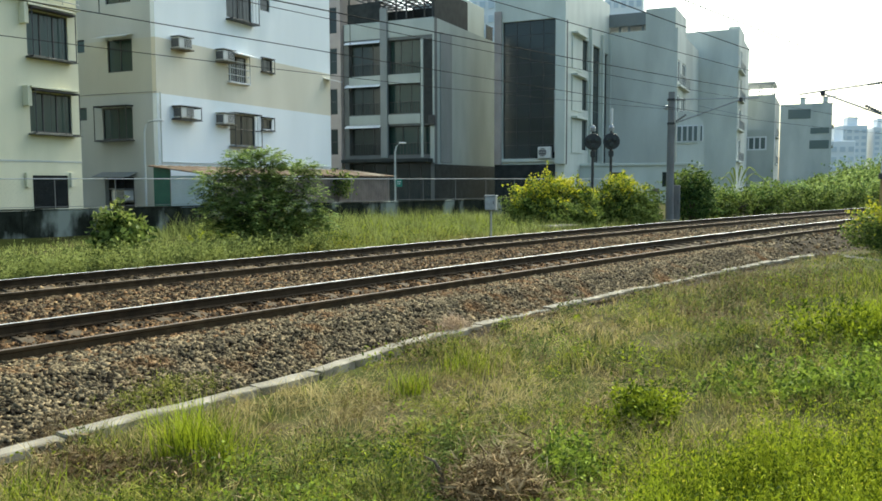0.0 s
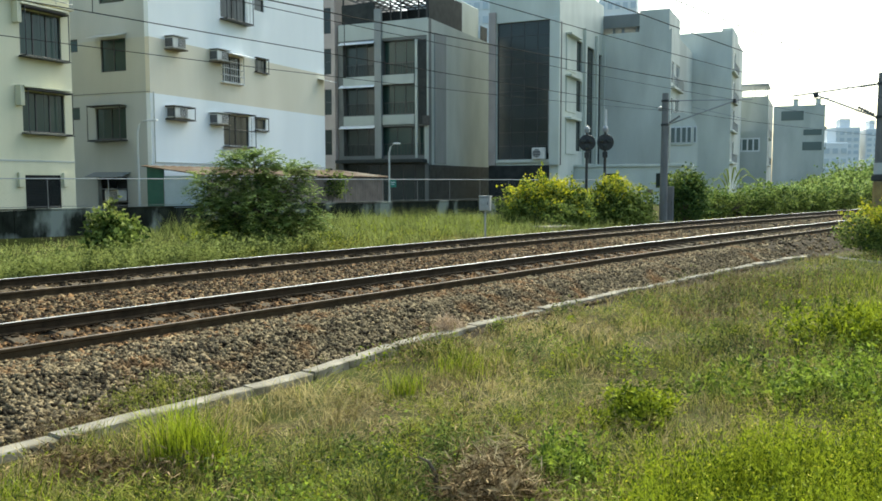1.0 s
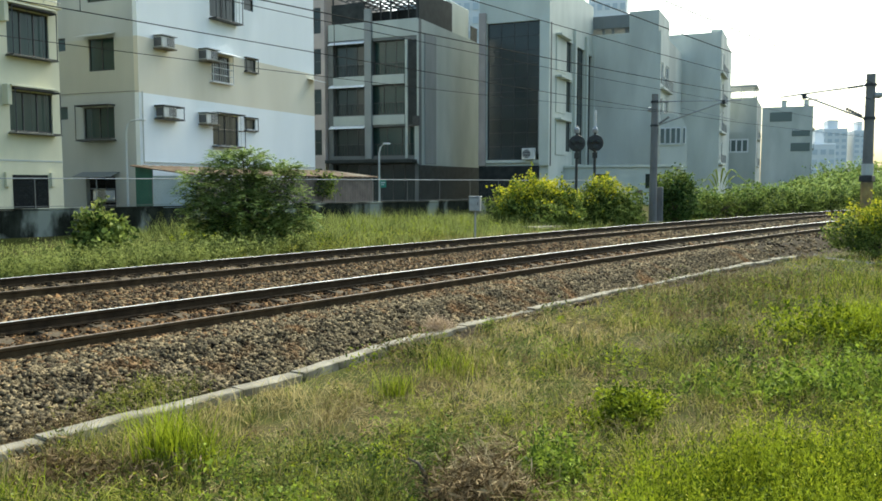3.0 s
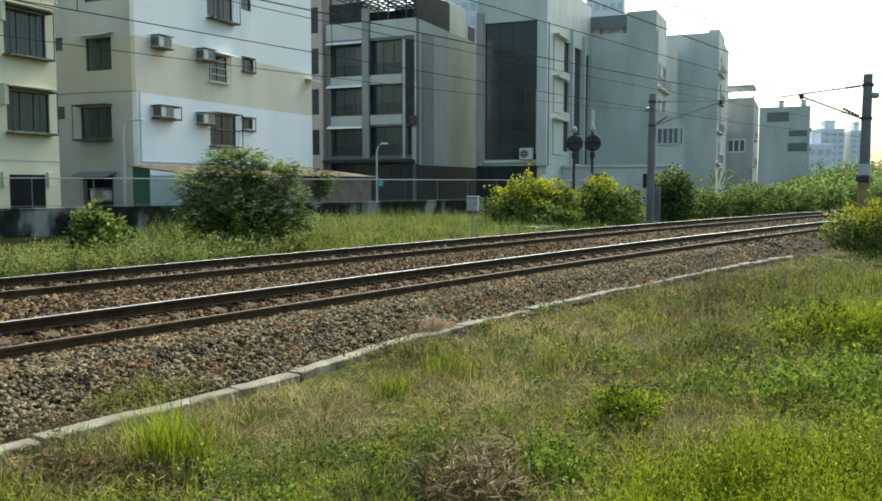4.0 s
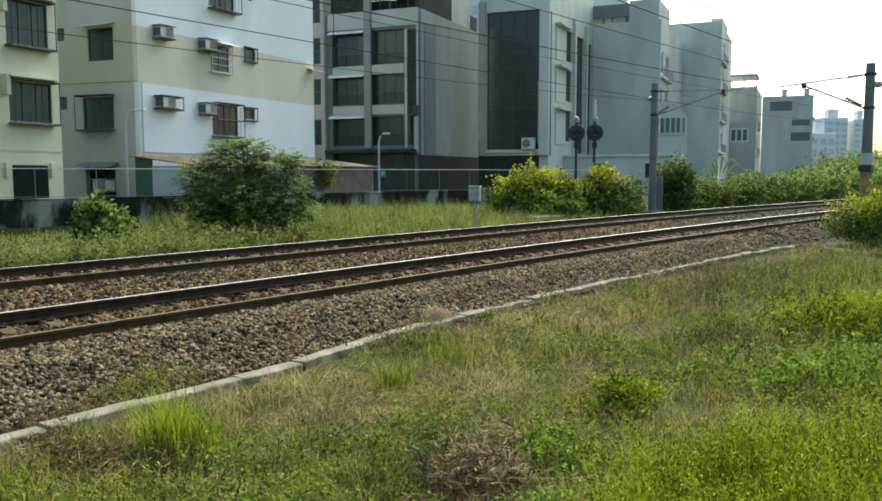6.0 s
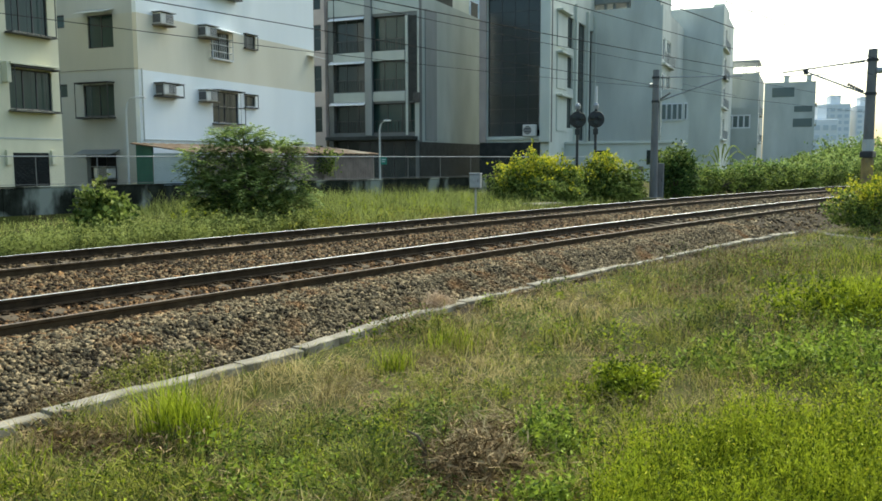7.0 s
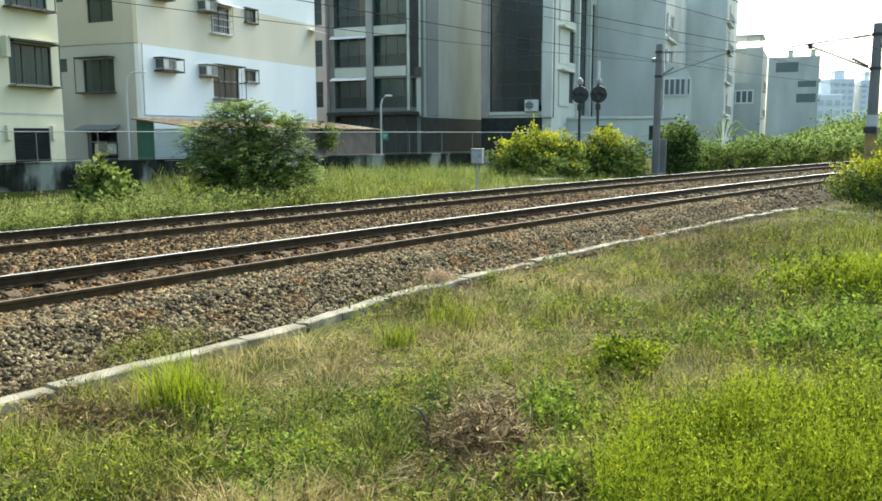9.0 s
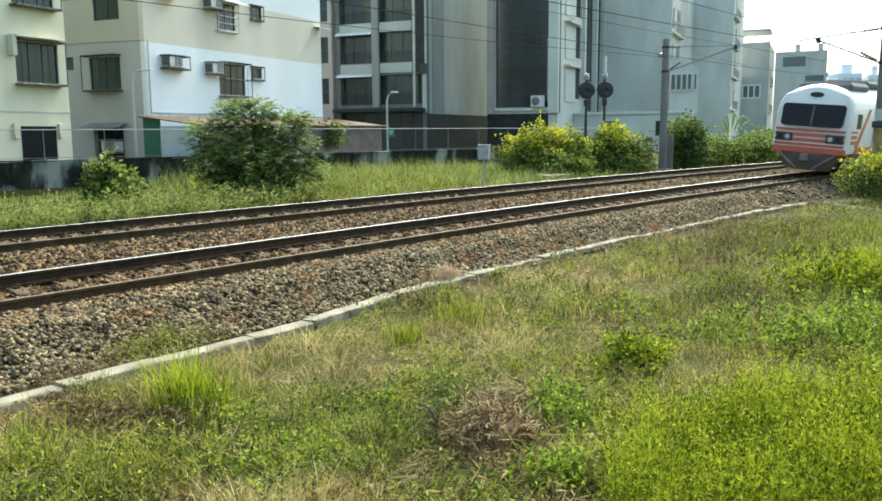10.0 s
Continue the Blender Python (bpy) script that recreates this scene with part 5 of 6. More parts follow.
def build_hedge():
    rng = np.random.default_rng(11)
    for k in range(13):
        s = 43.5 + k * 2.5 + rng.uniform(-0.3, 0.3)
        p = rail_xy(s, 9.3 + rng.uniform(-0.3, 0.5) + (0.6 if k == 0 else 0))
        h, w = rng.uniform(2.1, 2.45), rng.uniform(2.4, 3.0)
        # hedge and far trees: sun and haze put into the paler top leaves
        bush("hedge_shrub", (p[0], p[1]), blob_row(rng, 8, w, h), 4200 if k < 8 else 2500, 0.16, "leafy green shrub in the hedge along the track", M_LEAF, M_LEAFLIT, 20 + k, group="hedge shrubs", wid=0.36, cap=0.64)
    for k in range(16):
        a = math.radians(23.6 + k * 0.72)
        d = 80 + (k * 37 % 60)
        h = rng.uniform(2.7, 3.9) * d / 90 * (0.66 if k < 3 else 1.0 if k < 6 else 1.15)
        w = rng.uniform(4.5, 7) * d / 90
        bush("tree", (d * math.sin(a), d * math.cos(a)), blob_row(rng, 9, w, h), 2600, 0.32, "rounded green tree beyond the hedge", M_LEAF, M_LEAFLIT, 50 + k, "tree", group="far trees", wid=0.4)
    # arching long-leaved plant behind the hedge
    p = (17.3, 52.0)
    t = thing("banana_plant", Matrix.Translation((p[0], p[1], 0.2)), "plant with long arching pale green leaves behind the hedge", "plant")
    for k, (dx, h, r) in enumerate(((1.3, 2.5, 1), (-0.9, 2.2, 1), (0.4, 2.6, 1), (-0.5, 2.5, 1), (1.8, 2.1, 1), (-1.3, 1.9, 1))):
        g = Geo()
        rows = []
        for j in range(9):
            u = j / 8
            x, z, w = dx * u ** 1.3, h * (1 - (1 - min(u * 1.35, 1)) ** 2) - 0.9 * max(0, u - 0.6) ** 1.5 * 2.5, 0.02 + 0.16 * math.sin(math.pi * min(1, u * 1.05)) * (u > 0.25)
            rows.append([(x, -w, z + 0.04), (x, 0, z), (x, w, z + 0.04)])
        g.loft(rows, caps=False, closed=False)
        part("leaf", g, M_LEAF, t)


build_hedge()


# ---- grass ----
def blades(name, rng, xy, h, w, lean, mat, label, z=None):
    """Bent grass blades: two joined faces each."""
    n = len(xy)
    z = ground_z(xy) if z is None else z
    a = rng.uniform(0, 2 * math.pi, n)
    dirn = np.stack([np.cos(a), np.sin(a)], 1)
    side = np.stack([-np.sin(a), np.cos(a)], 1) * (w * rng.uniform(0.6, 1.4, n))[:, None]
    h = h * rng.uniform(0.5, 1.3, n)
    le = (lean * rng.uniform(0.2, 1.4, n) * h)[:, None]
    z = z - 0.02
    v = np.stack([np.c_[xy - side, z], np.c_[xy + side, z], np.c_[xy - side * 0.7 + dirn * le * 0.35, z + h * 0.6], np.c_[xy + side * 0.7 + dirn * le * 0.35, z + h * 0.6], np.c_[xy + dirn * le, z + h]], 1)
    i = (np.arange(n) * 5)[:, None]
    f = np.concatenate([i + np.array([[0, 1, 3]]), i + np.array([[0, 3, 2]]), i + np.array([[2, 3, 4]])], 0)
    ob = new(name, tri_mesh(name, v.reshape(-1, 3), f, mat))
    return tagged(ob, label, "grass", kind="stuff")


def field(rng, n, keep, y0=4.3, y1=32.0, power=1.9):
    """Ground places on the camera's side, denser close by, kept where keep() says so."""
    y = y0 + (y1 - y0) * rng.random(n) ** power
    x = rng.uniform(-0.62, 0.66, n) * y + rng.uniform(-0.8, 0.8, n)
    xy = np.stack([x, y], 1)
    s, off = rail_so(xy)
    k = np.interp(s, [-6, 3.15, 6.75, 8.4, 11.5, 27, 27.3, 40], [-2.25, -2.2, -2.1, -1.78, -1.56, -1.7, -2.6, -2.6]) - 0.16 * lattice(xy, 0.35, 31)
    ok = (off < k) & (rng.random(n) < keep(xy, s, off))
    return xy[ok]


def patch(xy, scale, seed):
    x, y = xy[:, 0] / scale + seed * 7.1, xy[:, 1] / scale + seed * 3.3
    return 0.5 + 0.25 * np.sin(x * 2.1 + 1.3 * np.sin(y * 1.7)) + 0.25 * np.cos(y * 2.6 + 1.1 * np.sin(x * 1.3 + seed))


def spot(xy, cx, cy, r):
    return np.exp(-(((xy[:, 0] - cx) ** 2 + (xy[:, 1] - cy) ** 2) / r ** 2))


def dryness(xy):
    """How far the verge has dried out: 0 green, 1 straw."""
    s, off = rail_so(xy)
    v = 0.85 * step(cloud(xy, 1.5, 1), 0.44, 0.62) + 0.40 * np.exp(-((off + 2.2) / 1.3) ** 2) + 0.55 * spot(xy, -0.8, 8.3, 1.1) + 0.35 * spot(xy, 1.2, 11, 1.8) + 0.15 * spot(xy, 3.0, 14, 2.2) + 0.5 * spot(xy, -3.0, 6.2, 0.6)
    v = v - 0.9 * spot(xy, 2.9, 5.6, 1.9) - 0.7 * spot(xy, -1.2, 6.1, 0.8) - 0.6 * spot(xy, 6.5, 11.5, 2.2) - 0.45 * spot(xy, 2.6, 9.3, 1.2)
    return np.clip(v, 0, 1)


def build_grass():
    rng = np.random.default_rng(21)
    green = lambda xy, s, off: np.clip(1.05 - 1.15 * dryness(xy), 0.04, 1)
    straw = lambda xy, s, off: dryness(xy)

    def lay(n, keep, lo, hi, w, lean, mat, label, y0, y1, power):
        q = field(rng, n, keep, y0, y1, power)
        clump = step(cloud(q, 0.55, 8), 0.35, 0.75)
        blades("grass", rng, q, lo + (hi - lo) * clump, w, lean, mat, label)
    lay(76000, green, 0.05, 0.30, 0.0032, 1.1, M_GRASS, "short green grass and weeds, backlit", 4.3, 14, 1.3)
    lay(52000, straw, 0.04, 0.22, 0.0035, 1.6, M_DRY, "straw-coloured dry grass", 4.3, 14, 1.3)
    lay(34000, green, 0.06, 0.30, 0.010, 0.9, M_GRASS, "green grass farther up the verge", 10, 34, 1.1)
    lay(30000, straw, 0.05, 0.24, 0.008, 1.2, M_DRY, "dry grass farther up the verge", 10, 34, 1.1)

    # low mounds of small leaves, one kind of plant to a patch, with shaded gaps between them
    def mounds(n, keep, r, h, leaves, leaf, wid, mat, label, y0=4.3, y1=30, power=1.45, up=0.35):
        q = field(rng, n, keep, y0, y1, power)
        m = len(q)
        R = r * rng.uniform(0.4, 1.8, m) * (0.8 + q[:, 1] / 40)
        d = rng.normal(size=(m, leaves, 3))
        d /= np.linalg.norm(d, axis=2)[:, :, None]
        d[:, :, 2] = np.abs(d[:, :, 2])
        k = rng.uniform(0.45, 1.1, (m, leaves, 1)) * R[:, None, None]
        p = np.c_[q, ground_z(q)][:, None] + d * k * np.array([1, 1, h / r])
        v, f = leaf_arrays(rng, p.reshape(-1, 3), leaf, leaf * wid, -0.1, up)
        tagged(new("ground_weeds", tri_mesh("ground_weeds", v, f, mat)), label, "weeds", kind="stuff")
    kind = lambda xy, seed, lo, hi: step(cloud(xy, 1.1, seed), lo, hi)
    mounds(3000, lambda xy, s, o: green(xy, s, o) * kind(xy, 41, 0.42, 0.58), 0.15, 0.17, 56, 0.036, 0.17, M_WEED, "mounds of small yellow-green leaves over the verge")
    mounds(3600, lambda xy, s, o: green(xy, s, o) * kind(xy, 42, 0.40, 0.56), 0.15, 0.16, 60, 0.036, 0.19, M_VERGE, "low darker green leafy weeds")
    mounds(2400, lambda xy, s, o: green(xy, s, o) * kind(xy, 43, 0.46, 0.62), 0.13, 0.20, 50, 0.036, 0.22, M_VERGE, "deep green low weeds in the hollows")
    mounds(700, lambda xy, s, o: green(xy, s, o) * kind(xy, 44, 0.52, 0.66), 0.16, 0.22, 60, 0.05, 0.26, M_CLUMP, "fresh leafy weeds standing out of the verge")
    mounds(3000, lambda xy, s, o: np.clip(straw(xy, s, o) * 1.2, 0, 1) * kind(xy, 45, 0.36, 0.56), 0.15, 0.11, 40, 0.12, 0.03, M_DRY, "matted straw in the verge")
    mounds(1500, lambda xy, s, o: np.clip(0.25 + straw(xy, s, o), 0, 1) * kind(xy, 46, 0.46, 0.62), 0.13, 0.15, 34, 0.11, 0.035, M_BROWN, "brown withered stalks in the verge", up=0.6)
    mounds(1500, lambda xy, s, o: kind(xy, 47, 0.4, 0.6), 0.14, 0.2, 40, 0.13, 0.035, M_GRASS, "tussocks of green grass", up=0.7)
    mounds(1500, lambda xy, s, o: (0.35 + 0.65 * green(xy, s, o)) * kind(xy, 49, 0.44, 0.58), 0.22, 0.24, 70, 0.07, 0.16, M_VERGE, "dark olive weeds farther up the verge", 10, 30, 1.1, 0.5)
    mounds(700, lambda xy, s, o: kind(xy, 50, 0.5, 0.62), 0.2, 0.3, 46, 0.12, 0.05, M_BROWN, "brown seeding stalks farther up the verge", 10, 26, 1.0, 0.8)
    mounds(800, lambda xy, s, o: green(xy, s, o) * kind(xy, 51, 0.5, 0.62), 0.2, 0.24, 60, 0.07, 0.16, M_WEED, "bright green weeds farther up the verge", 10, 30, 1.1, 0.6)
    # low broad-leaved weeds
    xy = field(rng, 26000, lambda xy, s, o: kind(xy, 48, 0.5, 0.68) * (1 - 0.6 * spot(xy, 0.2, 9.5, 2)), 4.3, 26, 1.4)
    p = np.c_[xy, ground_z(xy) + rng.uniform(0.02, 0.16, len(xy))]
    v, f = leaf_arrays(rng, p, 0.042, 0.009, 0.1, 0.4)
    tagged(new("weeds", tri_mesh("weeds", v, f, M_WEED)), "low broad-leaved green weeds among the grass", "weeds", kind="stuff")
    # the verge goes on round and behind the camera's stand and away to the far side
    q = np.concatenate([np.stack([rng.uniform(-12, 14, 60000), rng.uniform(-8, 5, 60000)], 1), np.stack([rng.uniform(2, 26, 40000), rng.uniform(3, 30, 40000)], 1)])
    q = q[(rail_so(q)[1] < -2.4) & ((q[:, 1] < 4.5) | (q[:, 0] > 0.64 * q[:, 1]))]
    d = rng.random(len(q)) < dryness(q)
    hi = 0.06 + 0.2 * step(cloud(q, 0.55, 8), 0.35, 0.75)
    blades("grass", rng, q[~d], hi[~d], 0.007, 1.0, M_GRASS, "short green grass on the rest of the verge")
    blades("grass", rng, q[d], hi[d] * 0.8, 0.006, 1.4, M_DRY, "dry grass on the rest of the verge")
    # upright tufts of long green blades
    for cx, cy, r, n, h in ((-2.25, 6.75, 0.20, 460, 0.50), (-2.05, 6.6, 0.22, 300, 0.38), (-3.1, 5.7, 0.2, 220, 0.3), (5.9, 11.3, 0.45, 900, 0.55), (6.7, 11.2, 0.5, 900, 0.5), (6.3, 12.3, 0.5, 700, 0.6), (7.6, 12.8, 0.8, 1100, 0.5), (9.2, 17, 1.3, 1000, 0.4), (-0.55, 9.1, 0.2, 200, 0.3), (0.1, 10.2, 0.3, 260, 0.28)):
        q = np.stack([cx + rng.normal(0, r * 0.6, n), cy + rng.normal(0, r * 0.6, n)], 1)
        blades("grass_tuft", rng, q, h, 0.0042, 0.75, M_WEED, "upright tuft of long bright green grass")


build_grass()


def stalk_patch(name, seed, xy, h, leaf, mat, label, flowers=0, leaves=14, wid=0.14, up=0.5, on_ballast=False):
    """Upright weed stalks with leaves all the way up and, at the top, small flowers."""
    rng = np.random.default_rng(seed)
    n = len(xy)
    z = ballast_z(rail_so(xy)[1]) if on_ballast else ground_z(xy)
    H = h * rng.uniform(0.6, 1.2, n) * (0.5 + 0.9 * patch(xy, 0.4, seed))
    tip = np.c_[xy + rng.normal(0, 0.10, (n, 2)) * H[:, None], z + H]
    foot = np.c_[xy, z]
    t = thing(name, Matrix.Identity(4), label, "weeds")
    a = rng.uniform(0, 6.28, n)
    sd = np.stack([np.cos(a), np.sin(a), np.zeros(n)], 1) * 0.004
    v = np.stack([foot - sd, foot + sd, tip], 1)
    part("stems", tri_mesh("stems", v.reshape(-1, 3), np.arange(n * 3).reshape(-1, 3), mat), None, t)
    k = rng.uniform(0.15, 1.0, (n, leaves, 1))
    p = (foot[:, None] + (tip - foot)[:, None] * k + rng.normal(0, 0.02, (n, leaves, 3))).reshape(-1, 3)
    v, f = leaf_arrays(rng, p, leaf, leaf * wid, 0.0, up)
    part("leaves", tri_mesh("leaves", v, f, mat), None, t)
    if flowers:
        q = (tip[:, None] + rng.normal(0, 0.035, (n, flowers, 3))).reshape(-1, 3)
        v, f = leaf_arrays(rng, q[rng.random(len(q)) < 0.35], 0.018, 0.007, 0.0, 0.3)
        part("flowers", tri_mesh("flowers", v, f, M_FLOWER), None, t, "tiny yellow flowers")
    tagged(t, kind="stuff")


def tangle(name, seed, cx, cy, rx, ry, n, high, length, width, mat, label):
    """Long dead stalks lying over one another in a low heap."""
    rng = np.random.default_rng(seed)
    q = np.stack([cx + rng.normal(0, rx, n), cy + rng.normal(0, ry, n)], 1)
    bump = np.exp(-((q[:, 0] - cx) / (1.5 * rx)) ** 2 - ((q[:, 1] - cy) / (1.5 * ry)) ** 2)
    z = ground_z(q) + rng.uniform(0.03, 1.0, n) * high * bump
    a = rng.normal(0.4, 1.0, n) + np.where(rng.random(n) < 0.5, math.pi, 0)
    d = np.stack([np.cos(a), np.sin(a), rng.normal(0.1, 0.45, n)], 1)
    L = length * rng.uniform(0.35, 1.2, n)
    bend = rng.normal(0, 0.25, (n, 3)) + np.array([0, 0, -0.4])
    sd = np.cross(d, rng.normal(size=(n, 3)))
    sd = sd / np.linalg.norm(sd, axis=1)[:, None] * (width * rng.uniform(0.5, 1.5, n))[:, None]
    c = np.c_[q, z]
    rows = []
    for u in (0.0, 0.33, 0.67, 1.0):
        p = c + d * (L * (u - 0.4))[:, None] + bend * (L * (u - 0.4) ** 2)[:, None]
        rows += [p - sd * (1 - 0.6 * u), p + sd * (1 - 0.6 * u)]
    v = np.stack(rows, 1).reshape(-1, 3)
    i = (np.arange(n) * 8)[:, None]
    f = np.concatenate([i + np.array([t]) for k in (0, 2, 4) for t in ((k, k + 1, k + 3), (k, k + 3, k + 2))], 0)
    tagged(new(name, tri_mesh(name, v, f, mat)), label, "dead weeds", kind="stuff")


def build_weeds():
    rng = np.random.default_rng(33)
    # tall bright weeds in the near corner
    n = 9500
    xy = np.stack([rng.uniform(0.7, 5.4, n), rng.uniform(4.0, 7.2, n)], 1)
    edge = 4.1 + 2.05 * np.clip((xy[:, 0] - 0.75) / 1.2, 0, 1) ** 0.7 + 0.5 * (cloud(xy, 0.6, 12) - 0.5)
    xy = xy[(xy[:, 1] < edge) & (rng.random(n) < 0.3 + 0.9 * step(cloud(xy, 0.4, 13), 0.3, 0.6))]
    stalk_patch("flowering_weeds", 1, xy, 0.58, 0.038, M_WEED, "dense stand of bright yellow-green flowering weeds", 1, 38, 0.125, 1.2)
    q = np.array([1.72, 7.75]) + rng.normal(0, 0.15, (170, 2)) * np.array([1.15, 0.8])
    stalk_patch("weed_clump", 2, q, 0.27, 0.05, M_WEED, "rounded clump of leafy green weeds", 0, 20, 0.24)
    q = np.array([0.85, 6.3]) + rng.normal(0, 0.16, (150, 2)) * np.array([1.0, 2.0])
    stalk_patch("leafy_weeds", 90, q, 0.3, 0.048, M_CLUMP, "leafy fresh green weeds beside the tall stand", 0, 15, 0.26)
    q = np.array([5.9, 11.4]) + rng.normal(0, 0.4, (420, 2)) * np.array([1.6, 0.9])
    stalk_patch("leafy_weeds", 91, q, 0.5, 0.08, M_WEED, "tall leafy weeds standing over the verge", 0, 14, 0.2, 0.7)
    q = np.array([4.2, 8.6]) + rng.normal(0, 0.5, (260, 2)) * np.array([1.4, 0.8])
    stalk_patch("leafy_weeds", 92, q, 0.34, 0.07, M_CLUMP, "leafy fresh green weeds in the verge", 0, 14, 0.22, 0.6)
    q = np.array([0.30, 5.85]) + rng.normal(0, 0.19, (400, 2)) * np.array([1.1, 1.6])
    stalk_patch("dead_weeds", 3, q, 0.28, 0.14, M_BROWN, "tangle of dead brown stalks in the grass", 0, 7, 0.05, 0.1)
    for k, (cx, cy, rx, n, h) in enumerate(((0.70, 5.2, 0.15, 110, 0.2), (0.80, 6.2, 0.14, 80, 0.24), (-1.1, 5.5, 0.25, 110, 0.15), (-0.35, 6.6, 0.4, 150, 0.15), (5.0, 10.0, 0.45, 130, 0.28))):
        q = np.array([cx, cy]) + rng.normal(0, rx, (n, 2))
        stalk_patch("leafy_weeds", 70 + k, q, h, 0.042, M_CLUMP if k != 3 else M_LEAF, "leafy fresh green weeds in the verge", 0, 14, 0.26)
    # dead stalks lying in tangles
    for k, (cx, cy, rx, ry, n, hi, ln, m, lab) in enumerate((
            (0.44, 6.25, 0.20, 0.42, 800, 0.38, 0.42, M_STRAW, "heap of bleached dead stalks in the grass"), (0.40, 6.0, 0.22, 0.4, 520, 0.22, 0.34, M_BROWN, "heap of brown dead stalks in the grass"),
            (-0.38, 5.15, 0.26, 0.16, 320, 0.14, 0.5, M_STRAW, "bleached straw lying in the grass"), (0.0, 5.45, 0.28, 0.2, 260, 0.14, 0.36, M_BROWN, "brown dead stalks lying in the grass"),
            (-1.1, 8.6, 0.5, 0.5, 260, 0.1, 0.25, M_STRAW, "bleached straw lying in the grass"), (1.95, 8.9, 0.3, 0.35, 300, 0.16, 0.4, M_STRAW, "bleached stalks lying in the grass"),
            (1.5, 8.3, 0.25, 0.25, 220, 0.14, 0.3, M_BROWN, "brown stalks lying in the grass"), (-2.75, 6.45, 0.32, 0.2, 300, 0.14, 0.25, M_BROWN, "withered stalks lying by the kerb"),
            (-3.2, 6.0, 0.35, 0.2, 260, 0.1, 0.3, M_STRAW, "bleached straw lying by the kerb"), (3.0, 11.0, 0.6, 0.6, 320, 0.16, 0.35, M_STRAW, "bleached stalks lying in the grass"))):
        tangle("straw", 300 + k, cx, cy, rx, ry, n, hi, ln, 0.0028, m, lab)
    for k, (cx, cy, rx, ry, n) in enumerate(((-1.2, 6.6, 1.0, 0.8, 420), (0.2, 8.0, 1.2, 0.9, 480), (2.6, 10.0, 1.5, 1.5, 520), (-0.6, 5.3, 0.9, 0.4, 300), (5.5, 13.5, 2.0, 2.0, 500))):
        tangle("straw", 330 + k, cx, cy, rx, ry, n, 0.2, 0.3, 0.0022, M_STRAW, "loose bleached stalks strewn through the verge")
    t = thing("dead_stick", Matrix.Translation((-0.12, 6.05, -0.56)), "grey broken stick standing in the grass", "stick")
    part("stem", Geo().tube([(0, 0, 0), (-0.01, 0.01, 0.16), (-0.06, 0.0, 0.26), (-0.14, 0.0, 0.30)], [0.022, 0.02, 0.012, 0.005], 6), M_BARK, t)
    q = np.array([-2.7, 6.3]) + rng.normal(0, 0.25, (320, 2)) * np.array([1.4, 0.9])
    stalk_patch("dead_weeds", 10, q, 0.2, 0.08, M_BROWN, "withered brown weeds at the edge of the verge", 0, 7, 0.08, 0.2)
    q = np.array([0.34, 5.95]) + rng.normal(0, 0.18, (320, 2)) * np.array([1.1, 1.0])
    stalk_patch("dead_weeds", 11, q, 0.3, 0.16, M_STRAW, "standing tangle of dead tan stalks", 0, 5, 0.03, 0.0)
    q = np.concatenate([np.array([6.0, 16.2]) + rng.normal(0, 0.75, (340, 2)), np.array([4.0, 13.6]) + rng.normal(0, 0.4, (160, 2)), np.array([6.9, 18.5]) + rng.normal(0, 0.8, (160, 2))])
    stalk_patch("dead_weeds", 4, q, 0.42, 0.06, M_BROWN, "brown seeding stalks standing over the verge", 0, 6, 0.08)
    q = np.array([6.3, 18.5]) + rng.normal(0, 0.35, (60, 2))
    stalk_patch("dead_weeds", 5, q, 0.5, 0.06, M_BROWN, "bare twiggy weed leaning over the kerb", 0, 6, 0.06)
    q = np.array([-0.3, 5.1]) + rng.normal(0, 0.35, (160, 2)) * np.array([2.0, 0.8])
    stalk_patch("leafy_weeds", 6, q, 0.16, 0.042, M_LEAF, "low leafy weeds at the front of the verge", 0, 10, 0.28)
    q = rail_xy(9.95 + rng.normal(0, 0.12, 150), -1.43 + rng.normal(0, 0.045, 150))
    stalk_patch("dry_tuft", 7, q, 0.17, 0.09, M_TUFT, "pale dry grass tuft growing between ballast and kerb", 0, 8, 0.04, 0.5, True)
    q = rail_xy(3.9 + rng.normal(0, 0.35, 130), -1.75 + rng.normal(0, 0.1, 130))
    stalk_patch("dry_tuft", 9, q, 0.16, 0.09, M_BROWN, "matted grey-brown dead grass against the kerb", 0, 8, 0.04, 0.0, True)
    q = rail_xy(4.9 + rng.normal(0, 0.4, 130), -1.5 + rng.normal(0, 0.12, 130))
    stalk_patch("grass_tuft", 8, q, 0.2, 0.07, M_GRASS, "green tuft growing through the ballast by the kerb", 0, 9, 0.06, 0.5, True)


build_weeds()


